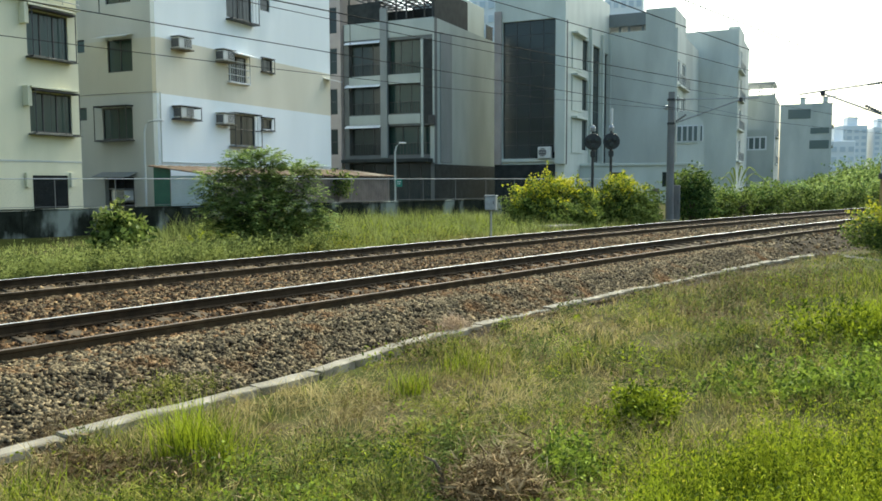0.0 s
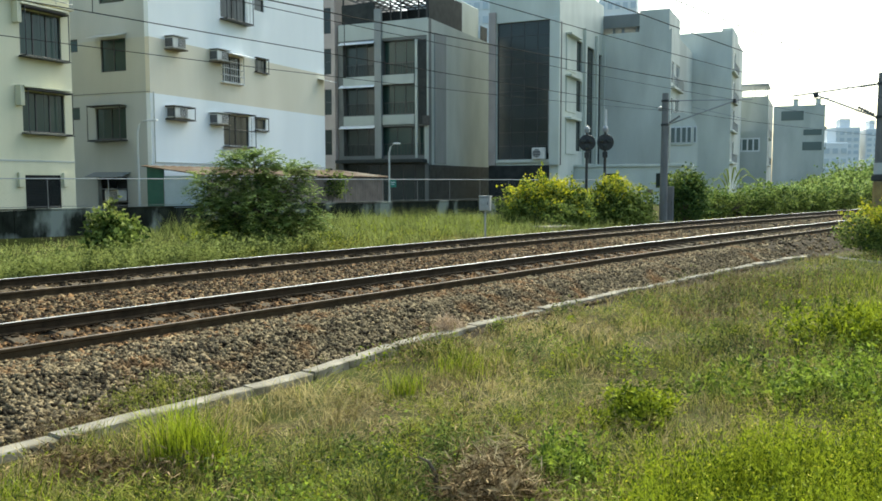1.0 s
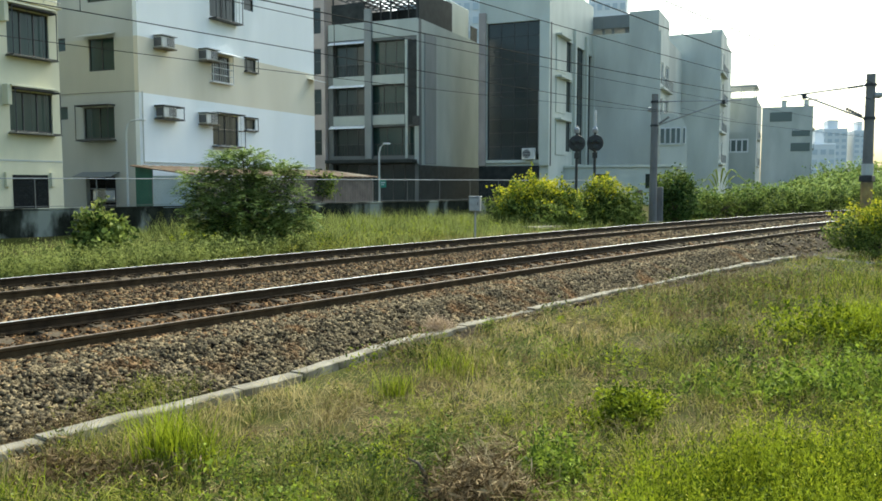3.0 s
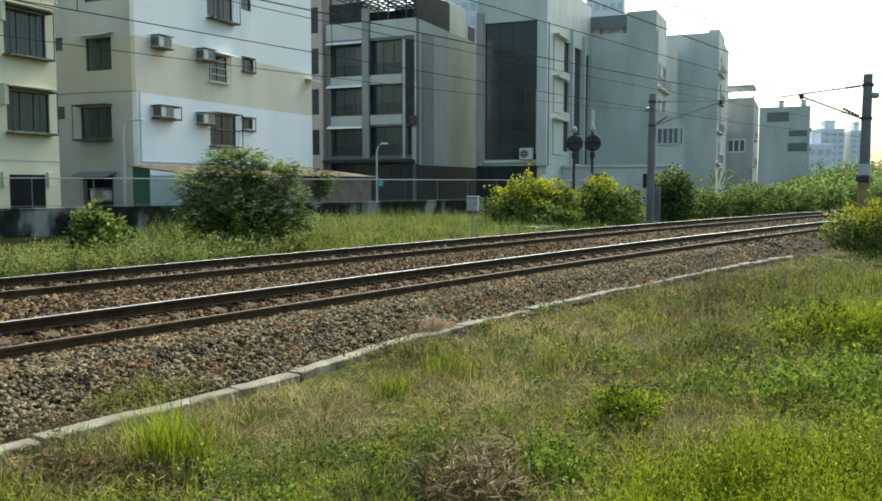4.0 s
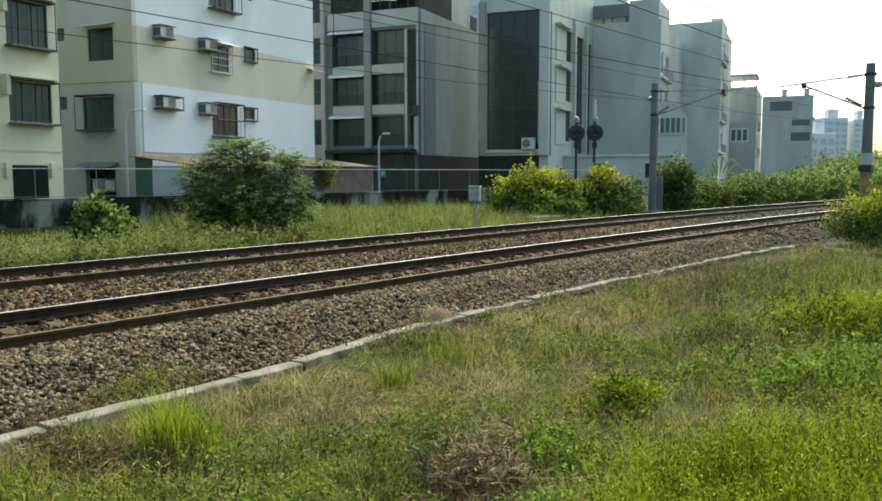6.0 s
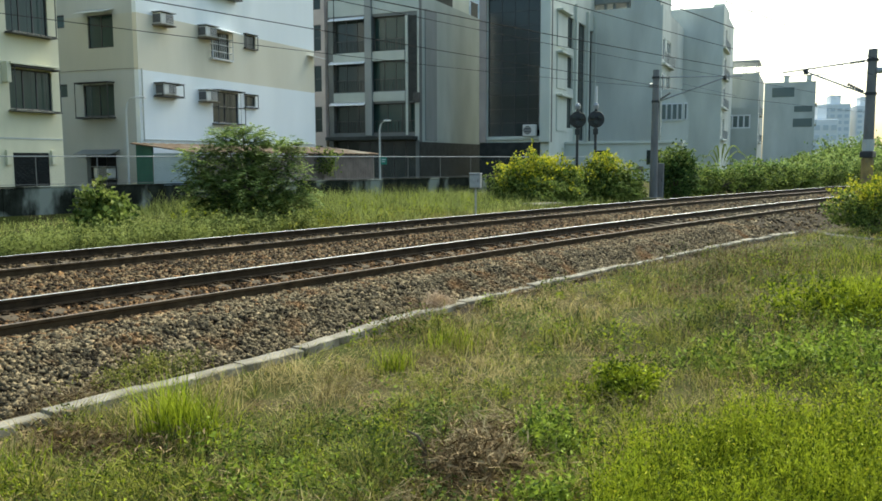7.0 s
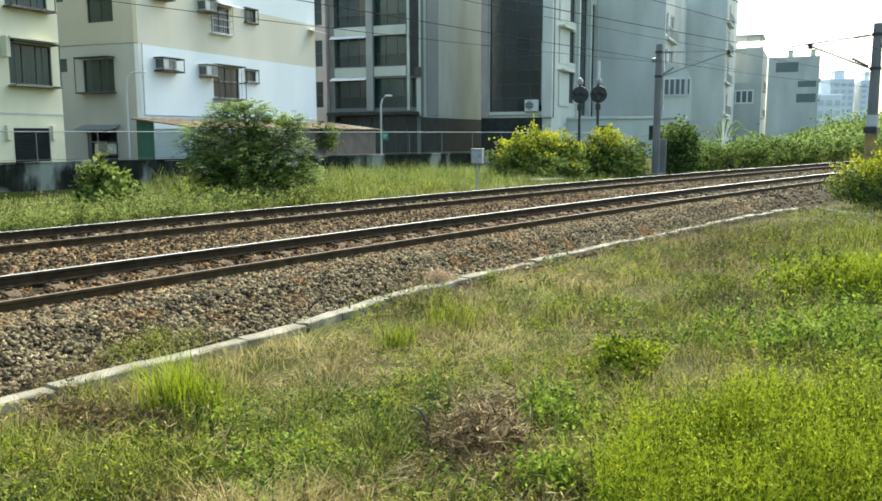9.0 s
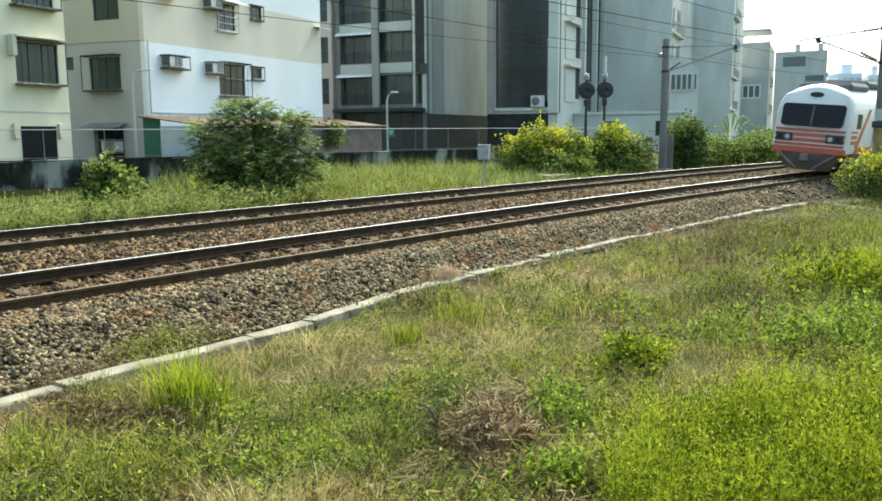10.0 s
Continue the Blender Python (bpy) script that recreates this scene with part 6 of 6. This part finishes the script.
def build_far_grass():
    rng = np.random.default_rng(41)

    def strip(n, s0, s1, o0, o1):
        s, o = rng.uniform(s0, s1, n), o0 + (o1 - o0) * rng.random(n)
        return rail_xy(s, o)
    # grass and weeds between the far track and the wall
    q = strip(52000, 4, 34, 8.2, 21)
    q = q[((q - WALL_A) @ WALL_N) < -0.1]
    tall = patch(q, 2.2, 5)
    so = rail_so(q)
    low = np.clip((so[0] - 16.5) / 3, 0, 1)
    blades("grass", rng, q, (0.12 + 0.18 * low) + (0.06 + 0.25 * low) * tall, 0.012, 0.9, M_FARGRASS, "pale tall grass between the track and the wall")
    q = strip(6000, 18, 32, 9.5, 20)
    q = q[((q - WALL_A) @ WALL_N) < -0.1]
    blades("grass", rng, q, 0.8, 0.008, 0.6, M_FARGRASS, "tall seeding grass before the wall")
    q = strip(3000, 20, 30, 7.9, 9.4)
    blades("grass", rng, q, 0.32, 0.012, 1.2, M_DRY, "dry grass beside the far track")
    q = strip(1500, 10, 20, 7.9, 8.6)
    blades("grass", rng, q, 0.25, 0.012, 1.2, M_DRY, "dry grass beside the far track")
    for k, (s0, s1, o0, o1, n, h, m) in enumerate(((3, 13, 9.0, 14, 2600, 0.36, M_FARGRASS), (8, 17, 8.7, 12.0, 2200, 0.62, M_FARGRASS), (4, 12, 13, 18, 350, 0.2, M_FARGRASS), (17, 30, 9.5, 17, 900, 0.45, M_WEED), (14, 24, 8.6, 12, 800, 0.38, M_GRASS))):
        stalk_patch("leafy_weeds", 60 + k, strip(n, s0, s1, o0, o1), h, 0.09, m, "pale green leafy weeds along the far track", 0, 16, 0.22)
    q = strip(5000, 30, 64, 7.9, 9.6)
    blades("grass", rng, q, 0.3, 0.016, 0.8, M_GRASS, "grass under the hedge")


build_far_grass()


# ---- railway fixtures ----
def insulator(g, a, b, r, n=6):
    """A ribbed insulator from a to b."""
    a, b = Vector(a), Vector(b)
    pts, rs = [], []
    for k in range(n):
        for u, w in ((0.0, 0.5), (0.3, 1.0), (0.6, 1.0), (0.9, 0.5)):
            pts.append(a + (b - a) * ((k + u) / n))
            rs.append(r * w)
    g.tube(pts, rs, 8)


def build_mast(s, off, top, side, contact, label, reach=3.1, bands=False):
    """A concrete catenary mast with its bracket. side: +1 reaches to the far side, -1 back to the near side."""
    p = rail_xy(s, off)
    z = -0.45
    t = thing("catenary_mast", on_rail(s, off, z), label, "railway mast", "catenary masts")
    g = Geo().tube([(0, 0, 0), (0, 0, 1.0), (0, 0, top - z)], [0.20, 0.195, 0.155], 12)
    part("shaft", g, M_MAST, t, smooth=True)
    part("foundation", Geo().box(-0.4, -0.4, -0.3, 0.4, 0.4, 0.35, 0.03), M_CONC, t)
    if bands:
        part("band", Geo().tube([(0, 0, 2.52), (0, 0, 2.92)], 0.203, 12), M_GREYWALL, t, "pale painted number band")
        part("number_plate", Geo().box(-0.22, -0.22, 2.28, 0.22, 0.22, 2.50, 0.02), M_DARKM, t, "dark clamp plate")
        part("band", Geo().tube([(0, 0, 0.75), (0, 0, 2.26)], 0.207, 12), surf("faded_yellow_paint", (0.20, 0.14, 0.05), (0.36, 0.26, 0.09), 4, 0.85, stain=(0.14, 0.11, 0.07), stain_at=0.55), t, "faded yellow warning band")
    y = side
    zt, zb = top - z - 0.38, top - z - 1.55
    a = Geo()
    a.tube([(0, 0.15 * y, zt), (0, reach * y, zt - 0.22)], 0.03, 6)
    a.tube([(0, 0.15 * y, zb), (0, (reach - 0.75) * y, zt - 0.20)], 0.035, 6)
    a.tube([(0, 1.45 * y, zb + 0.78), (0, (reach - 0.25) * y, contact - z + 0.08)], 0.018, 6)
    part("bracket", a, M_METAL, t)
    for a0, a1, r in (((0, 0.25 * y, zt - 0.01), (0, 0.75 * y, zt - 0.05), 0.055), ((0, 0.25 * y, zb + 0.09), (0, 0.8 * y, zb + 0.40), 0.06)):
        i = Geo()
        insulator(i, a0, a1, r)
        part("insulator", i, M_MAST, t)
    for zz in (zt, zb):
        part("clamp", Geo().tube([(0, 0, zz - 0.05), (0, 0, zz + 0.05)], 0.20, 12), M_DARKM, t)
    part("pulley_block", Geo().box(-0.07, (reach - 0.85) * y - 0.07, zt - 0.34, 0.07, (reach - 0.85) * y + 0.07, zt - 0.14, 0.02), M_DARKM, t)
    d = Geo().lathe([(0.02, -0.12), (0.13, -0.09), (0.15, 0.0), (0.13, 0.09), (0.02, 0.12)], 12, (0, -0.25 * y, top - z - 0.75))
    part("switch_drum", d, M_METAL, t)
    w = Geo().tube([(0.05, 0.18 * y, zb - 0.1), (0.45, 0.1, zb - 2.2), (0.55, 0.1, 0.4)], 0.012, 4)
    part("stay_wire", w, M_WIRE, t)
    return t


build_mast(32.9, -2.15, 5.62, 1, 4.8, "grey concrete catenary mast with a bracket arm over the track", bands=True)
build_mast(38.8, 9.3, 6.2, -1, 4.62, "dark concrete catenary mast among shrubs with a bracket arm", 4.4)
build_mast(84.0, -2.3, 6.2, 1, 4.95, "grey concrete catenary mast farther along the line")
build_mast(88.0, 9.3, 6.2, -1, 4.95, "grey concrete catenary mast farther along the line")


def wire(name, s0, s1, off, z0, z1, sag, r, label):
    pts = []
    n = 44
    for k in range(n + 1):
        u = k / n
        s = s0 + (s1 - s0) * u
        p = rail_xy(s, off)
        pts.append((p[0], p[1], z0 + (z1 - z0) * u - sag * 4 * u * (1 - u)))
    t = thing(name, Matrix.Identity(4), label, "overhead wire", "overhead wires")
    part("strand", Geo().tube(pts, r, 5), M_WIRE, t)
    return t


far_w = wire("contact_wire", -22, 38.8, 5.15, 5.05, 4.62, 0.0, 0.010, "overhead contact wire above the second track")
wire("messenger_wire", -22, 38.8, 5.15, 6.0, 5.5, 0.15, 0.009, "carrying wire above the contact wire")
wire("contact_wire", 38.8, 130, 5.15, 4.62, 4.9, 0.0, 0.009, "overhead contact wire above the second track")
wire("messenger_wire", 38.8, 130, 5.15, 5.5, 5.9, 0.3, 0.009, "carrying wire above the contact wire")
wire("contact_wire", -22, 33, 0.5, 4.3, 4.8, 0.12, 0.010, "overhead contact wire above the nearer track")
wire("messenger_wire", -22, 33, 0.5, 5.6, 5.3, 0.08, 0.009, "carrying wire above the nearer track")
wire("contact_wire", 33, 130, 0.5, 4.8, 4.9, 0.0, 0.009, "overhead contact wire above the nearer track")
wire("messenger_wire", 33, 130, 0.5, 5.3, 5.8, 0.3, 0.009, "carrying wire above the nearer track")
wire("feeder_wire", -25, 38.8, 8.9, 5.1, 5.3, 0.35, 0.009, "feeder wire strung along the masts")
wire("feeder_wire", -20, 33, -2.2, 5.45, 4.72, 0.05, 0.010, "feeder wire strung past the nearer mast")
wire("feeder_wire", -20, 45, -3.5, 4.85, 4.7, 0.0, 0.011, "feeder wire strung outside the nearer track")
wire("feeder_wire", 33, 120, -2.2, 4.72, 5.4, 0.2, 0.008, "feeder wire strung past the nearer mast")
for s in (-6, 1, 8, 14.2):
    p = rail_xy(s, 5.15)
    u = (s + 22) / 60.8
    part("dropper", Geo().tube([(p[0], p[1], 5.05 - 0.43 * u), (p[0], p[1], 6.0 - 0.5 * u - 0.15 * 4 * u * (1 - u))], 0.008, 4), M_WIRE, far_w)


def build_signal(x, y, z, tube):
    t = thing("railway_signal", Matrix.Translation((x, y, -0.1)) @ Matrix.Rotation(radians(-6), 4, "Z"), "black round railway signal on a post above the shrubs", "railway signal", "railway signals")
    part("post", Geo().tube([(0, 0, 0), (0, 0, z + 0.75)], 0.07, 8), M_DARKM, t)
    part("disc", Geo().loft([[(0.42 * r * math.cos(a), y0, z + 0.42 * r * math.sin(a)) for a in np.linspace(0, 2 * math.pi, 25)[:-1]] for y0, r in ((-0.16, 0.96), (-0.19, 1.0), (-0.22, 0.98))]), M_DARKM, t, "black round backing disc")
    for a in (30, 150, 270):
        c = (0.2 * math.cos(radians(a)), z + 0.2 * math.sin(radians(a)))
        g = Geo().tube([(c[0], -0.22, c[1]), (c[0], -0.42, c[1] + 0.01)], [0.10, 0.11], 12)
        h = part("lens_hood", g, M_DARKM, t)
        part("lens", Geo().tube([(c[0], -0.424, c[1]), (c[0], -0.43, c[1])], 0.075, 12), M_GLASS, h)
    part("cap", Geo().lathe([(0.02, 0), (0.13, 0.03), (0.15, 0.2), (0.09, 0.32), (0.02, 0.34)], 10, (0, 0, z + 0.5)), M_METAL, t)
    part("relay_box", Geo().box(-0.12, -0.12, z - 0.75, 0.12, 0.12, z - 0.45, 0.02), M_DARKM, t)
    if tube:
        part("vent_tube", Geo().tube([(0, 0, z + 0.7), (0, 0, z + 1.65)], 0.075, 8), M_ACBODY, t)


build_signal(6.75, 42.0, 3.87, False)
build_signal(7.7, 42.2, 3.9, True)


def build_small():
    # grey trackside cabinet on a post
    t = thing("trackside_cabinet", Matrix.Translation((1.18, 29.86, -0.4)) @ Matrix.Rotation(radians(-14), 4, "Z"), "grey steel cabinet on a thin post beside the far track", "cabinet")
    part("post", Geo().tube([(0, 0, 0), (0, 0, 1.2)], 0.035, 8), M_METAL, t)
    part("casing", Geo().box(-0.2, -0.14, 1.18, 0.2, 0.14, 1.68, 0.02), M_METAL, t)
    part("lid", Geo().box(-0.22, -0.17, 1.68, 0.22, 0.16, 1.72, 0.01), M_METAL, t)
    d = part("door", Geo().box(-0.18, -0.155, 1.21, 0.18, -0.142, 1.65, 0.004), M_METAL, t)
    part("handle", Geo().box(0.11, -0.175, 1.4, 0.13, -0.157, 1.5), M_DARKM, d)
    # tall grey relay cabinet beside the mast
    t = thing("relay_cabinet", Matrix.Translation((11.1, 42.5, -0.45)) @ Matrix.Rotation(radians(-20), 4, "Z"), "tall grey steel relay cabinet beside the concrete mast", "cabinet")
    part("casing", Geo().box(-0.17, -0.2, 0.1, 0.17, 0.2, 2.05, 0.03), M_MAST, t)
    part("plinth", Geo().box(-0.2, -0.24, 0.0, 0.2, 0.24, 0.1, 0.01), M_CONC, t)
    d = part("door", Geo().box(-0.14, -0.22, 0.2, 0.14, -0.203, 1.95, 0.005), M_MAST, t)
    part("handle", Geo().box(0.09, -0.24, 1.1, 0.11, -0.222, 1.3), M_DARKM, d)
    t = thing("marker_post", Matrix.Translation((10.0, 42.2, -0.45)), "short weathered marker post by the mast", "post")
    part("post", Geo().box(-0.14, -0.1, 0.0, 0.14, 0.1, 1.9, 0.02), M_SHEDWALL, t)
    part("plate", Geo().box(-0.12, -0.125, 1.2, 0.12, -0.105, 1.6, 0.004), M_ACBODY, t)
    # concrete slab in the grass
    t = thing("cable_pit", Matrix.Translation((4.2, 34.6, -0.42)) @ Matrix.Rotation(radians(42), 4, "Z"), "flat concrete cable pit with a slab lid in the grass", "cable pit")
    part("pit_wall", Geo().box(-0.75, -0.35, 0, 0.75, 0.35, 0.32, 0.02), M_CONC, t)
    part("lid", Geo().box(-0.82, -0.42, 0.324, 0.82, 0.42, 0.42, 0.02), M_CONC, t)
    # street lamps behind the wall
    for x, y, top, arm, head in ((-12.95, 34.2, 4.35, 0.55, False), (-3.5, 46.2, 3.95, 0.35, True)):
        t = thing("street_lamp", Matrix.Translation((x, y, 0.25)), "slim grey street lamp with a curved arm behind the wall", "street lamp", "street lamps")
        h = top - 0.25
        part("pole", Geo().tube([(0, 0, 0), (0, 0, h - 0.5), (0.08, 0, h - 0.18), (0.22, 0, h - 0.03), (arm, 0, h + 0.02)], [0.06, 0.05, 0.045, 0.04, 0.035], 8), M_GREYWALL, t, smooth=True)
        part("lamp_head", Geo().box(arm - 0.12, -0.1, h - 0.03, arm + 0.28, 0.1, h + 0.06, 0.025), M_FRAMEW, t)
    t = thing("street_sign", Matrix.Translation((-3.27, 46.0, 0.25)), "small green street sign on the lamp pole", "sign")
    part("plate", Geo().box(-0.17, -0.02, 1.3, 0.17, 0.0, 1.75, 0.005), surf("sign_green", (0.01, 0.15, 0.10), (0.02, 0.22, 0.15), 3, 0.5), t)
    part("lettering", Geo().box(-0.11, -0.026, 1.55, 0.11, -0.022, 1.60).box(-0.11, -0.026, 1.44, 0.06, -0.022, 1.48), M_FRAMEW, t, "pale unreadable lettering")


build_small()


def build_litter():
    for s, o, r in ((18.6, 3.3, 0.07), (26.4, 1.9, 0.07), (58, 8.4, 0.3)):
        p = rail_xy(s, o)
        t = thing("pale_rock", Matrix.Translation((p[0], p[1], float(ballast_z(o)) + r * 0.3)), "pale rock lying on the ballast", "rock", "pale rocks")
        part("stone", Geo().loft([[(r * k * math.cos(a) * (1 + 0.2 * math.sin(3 * a)), r * 0.8 * k * math.sin(a), r * z) for a in np.linspace(0, 6.283, 8)[:-1]] for k, z in ((0.7, -0.5), (1.0, 0.0), (0.75, 0.4), (0.3, 0.6))]), M_TUFT, t)


build_litter()


# ---- the train ----
M_TWHITE = surf("white_train_paint", (0.64, 0.63, 0.58), (0.76, 0.75, 0.70), 1.5, 0.4, 0.02)
M_TORANGE = surf("orange_train_paint", (0.40, 0.075, 0.045), (0.50, 0.115, 0.07), 1.5, 0.4, 0.02)
M_TGREY = surf("grimy_grey_steel", (0.10, 0.085, 0.07), (0.22, 0.19, 0.16), 2.5, 0.8, 0.1)
M_TROOF = surf("grey_roof_paint", (0.07, 0.07, 0.07), (0.14, 0.14, 0.14), 2, 0.7, 0.1)
M_TSCREEN = glass_mat("dark_windscreen_glass", (0.018, 0.019, 0.017), 0.3, 0.15)
M_TPLOUGH = surf("rust_brown_steel", (0.05, 0.035, 0.025), (0.13, 0.095, 0.07), 2.5, 0.85, 0.15)
M_LAMP = surf("headlamp_glass", (0.42, 0.40, 0.30), (0.58, 0.55, 0.42), 8, 0.15, 0.0)


def body_ring(x, k=1.0, top=3.55, rake=0.0):
    """The outline of the car body across the track at x; k narrows it."""
    w = 1.42 * k
    pts = [(-w * 0.97, 0.92), (-w, 1.1), (-w, 2.3), (-w * 0.97, 2.75), (-w * 0.86, 3.02), (-w * 0.6, top - 0.18), (-w * 0.3, top - 0.05), (0, top)]
    pts = pts + [(-a, b) for a, b in pts[-2::-1]]
    return [(x + rake * max(0, b - 1.85), a, b) for a, b in pts]


def build_car(first):
    lab = "white railcar with orange stripes, the leading car of a passenger train" if first else "white passenger car with orange stripes coupled behind the leading car"
    t = thing("train_car", Matrix.Identity(4), lab, "train", "train cars")
    L = 20.0
    if first:
        rings = [body_ring(0.0, 0.93, 3.28, 0.22), body_ring(0.06, 0.97, 3.36, 0.22), body_ring(0.22, 0.995, 3.42, 0.18), body_ring(0.7, 1.0, 3.47, 0.0), body_ring(1.6, 1.0, 3.5)]
    else:
        rings = [body_ring(0.4, 0.98, 3.5), body_ring(0.5)]
    rings += [body_ring(10.0), body_ring(L - 0.4, 1.0)]
    part("body", Geo().loft([r[::-1] for r in rings]), M_TWHITE, t, smooth=True)
    g = Geo()
    for y in (-1, 1):
        g.box(0.9, y * 1.405, 0.90, L - 0.5, y * 1.428, 1.16)
    part("side_band", g, M_TORANGE, t, "orange band along the foot of the side")
    for x0 in (4.3, L - 4.6):
        for y in (-1, 1):
            part("bogie", Geo().box(x0 - 1.3, y * 0.75, 0.35, x0 + 1.3, y * 0.95, 0.7, 0.06), M_TGREY, t)
        for xx in (x0 - 1.0, x0 + 1.0):
            for y in (-0.56, 0.56):
                part("wheel", Geo().tube([(xx, y - 0.06, 0.43), (xx, y + 0.06, 0.43)], 0.42, 20), M_TGREY, t)
    part("underframe", Geo().box(1.2, -1.2, 0.45, L - 0.8, 1.2, 0.92, 0.04), M_TGREY, t)
    for y in (-1, 1):
        for k in range(8):
            x = 4.2 + k * 1.85
            part("window", Geo().box(x, y * 1.41, 1.75, x + 1.5, y * 1.43, 2.45, 0.004), M_GLASS, t)
        for x in (2.75,):
            d = part("door", Geo().box(x, y * 1.41, 1.0, x + 0.8, y * 1.432, 2.75, 0.006), M_TWHITE, t)
            part("door_pane", Geo().box(x + 0.2, y * 1.433, 1.75, x + 0.6, y * 1.440, 2.55), M_GLASS, d)
    part("roof_unit", Geo().box(3.2, -0.85, 3.42, 6.4, 0.85, 3.70, 0.1), M_TROOF, t)
    part("roof_unit", Geo().box(11.0, -0.85, 3.42, 15.0, 0.85, 3.78, 0.1), M_TROOF, t)
    if not first:
        return t
    # front: windscreen, stripes, lamps, skirt, plough
    X = lambda z, k=0.0: -0.008 - k + 0.22 * max(0, z - 1.85)
    scr = []
    for cy, cz, a0 in ((1.0, 1.98, -90), (1.02, 2.58, 0), (-1.02, 2.58, 90), (-1.0, 1.98, 180)):
        for j in range(5):
            a = radians(a0 + j * 22.5)
            scr.append((cy + 0.15 * math.cos(a), cz + 0.12 * math.sin(a)))
    part("windscreen", Geo().loft([[(X(z, d), y, z) for y, z in scr] for d in (-0.02, 0.014)]), M_TSCREEN, t, "wide dark curved windscreen")
    part("windscreen_pillar", Geo().add([(X(1.9, .016), -0.03, 1.9), (X(1.9, .016), 0.03, 1.9), (X(2.66, .016), 0.03, 2.66), (X(2.66, .016), -0.03, 2.66)], [(0, 3, 2, 1)]), M_TROOF, t)
    for z0, z1 in ((1.68, 1.76), (1.47, 1.60), (1.27, 1.40), (1.10, 1.21)):
        g = Geo().box(-0.012, -1.30, z0, 0.03, 1.30, z1)
        part("stripe", g, M_TORANGE, t, "orange stripe")
    for y in (-1, 1):
        g = Geo()
        for z0, z1 in ((1.68, 1.76), (1.47, 1.60), (1.27, 1.40)):
            g.box(0.3, y * 1.415, z0, 0.95, y * 1.425, z1)
        part("stripe", g, M_TORANGE, t, "orange stripe")
        q = Geo()
        a = [(0.75, y * 1.428, 1.16), (1.15, y * 1.428, 1.16), (2.25, y * 1.428, 2.6), (2.05, y * 1.428, 2.6)]
        q.add(a + [(p[0], p[1] - y * 0.02, p[2]) for p in a], [(0, 1, 2, 3), (7, 6, 5, 4), (0, 4, 5, 1), (1, 5, 6, 2), (2, 6, 7, 3), (3, 7, 4, 0)])
        part("slash", q, M_TORANGE, t, "orange slanting stripe on the side")
        part("cab_window", Geo().box(0.75, y * 1.41, 1.85, 1.25, y * 1.43, 2.4, 0.004), M_GLASS, t)
        h = part("headlamp_housing", Geo().box(-0.045, y * 0.62, 1.26, 0.05, y * 1.25, 1.58, 0.02), M_DARKM, t)
        part("lamp_rim", Geo().tube([(-0.062, y * 0.80, 1.42), (-0.04, y * 0.80, 1.42)], 0.125, 16), M_TROOF, h)
        part("headlamp", Geo().tube([(-0.07, y * 0.80, 1.42), (-0.05, y * 0.80, 1.42)], 0.085, 16), M_LAMP, h)
        part("tail_lamp", Geo().tube([(-0.062, y * 1.08, 1.42), (-0.04, y * 1.08, 1.42)], 0.075, 16), M_TSCREEN, h)
        part("wiper", Geo().tube([(-0.03, y * 0.35, 1.84), (0.0, y * 0.75, 2.0)], 0.012, 5), M_DARKM, t)
        part("plough_stay", Geo().tube([(-0.02, y * 1.05, 0.82), (-0.16, y * 0.3, 0.26)], 0.05, 6), M_TGREY, t, "pale grimy slanting stay")
        part("side_hand_rail", Geo().tube([(2.68, y * 1.46, 1.1), (2.68, y * 1.46, 2.2)], 0.018, 5), M_METAL, t)
    part("destination_sign", Geo().loft([[(X(3.05, d), 0.26 * math.cos(a), 3.05 + 0.10 * math.sin(a)) for a in np.linspace(0, 2 * math.pi, 21)[:-1]] for d in (-0.06, 0.02)]), M_GLASS, t)
    part("skirt", Geo().box(-0.03, -1.36, 0.82, 0.6, 1.36, 1.085, 0.04), M_TORANGE, t, "orange front skirt")
    pl = Geo()
    pl.add([(0.05, -1.15, 0.86), (0.05, 1.15, 0.86), (0.02, 0.75, 0.22), (0.02, -0.75, 0.22), (-0.25, 0, 0.80), (-0.22, 0, 0.22), (0.6, -1.15, 0.86), (0.6, 1.15, 0.86), (0.6, 0.75, 0.22), (0.6, -0.75, 0.22)],
           [(0, 4, 5, 3), (4, 1, 2, 5), (1, 7, 8, 2), (0, 3, 9, 6), (3, 5, 2, 8, 9), (6, 7, 1, 4, 0)])
    part("plough", pl, M_TPLOUGH, t, "grimy snow plough and coupler guard")
    part("coupler", Geo().box(-0.35, -0.14, 0.55, 0.3, 0.14, 0.85, 0.04), M_TGREY, t)
    part("roof_fairing", Geo().box(0.9, -1.0, 3.2, 3.0, 1.0, 3.56, 0.12), M_TROOF, t, "dark roof fairing behind the cab")
    return t


CAR_A, CAR_B = build_car(True), build_car(False)


def car_pose(s, L=20.0):
    """A car whose front stands at s, on both rails, leaning with the banked track."""
    a, b = rail_xy(s + 3, 0.565), rail_xy(s + L - 3, 0.565)
    m = Matrix.Rotation(math.atan2(b[1] - a[1], b[0] - a[0]), 4, "Z") @ Matrix.Rotation(math.atan2(0.093, 1.13), 4, "X")
    d = (b - a) / np.linalg.norm(b - a)
    return Matrix.Translation((a[0] - 3 * d[0], a[1] - 3 * d[1], 0.0465)) @ m


def train_s(t):
    return 33.68 + 17.6 * (10.0 - t)


def motions():
    times = [0.5 * k for k in range(21)]
    walk(CAR_A, [(t, car_pose(train_s(t))) for t in times])
    walk(CAR_B, [(t, car_pose(train_s(t) + 20.2)) for t in times])


motions()
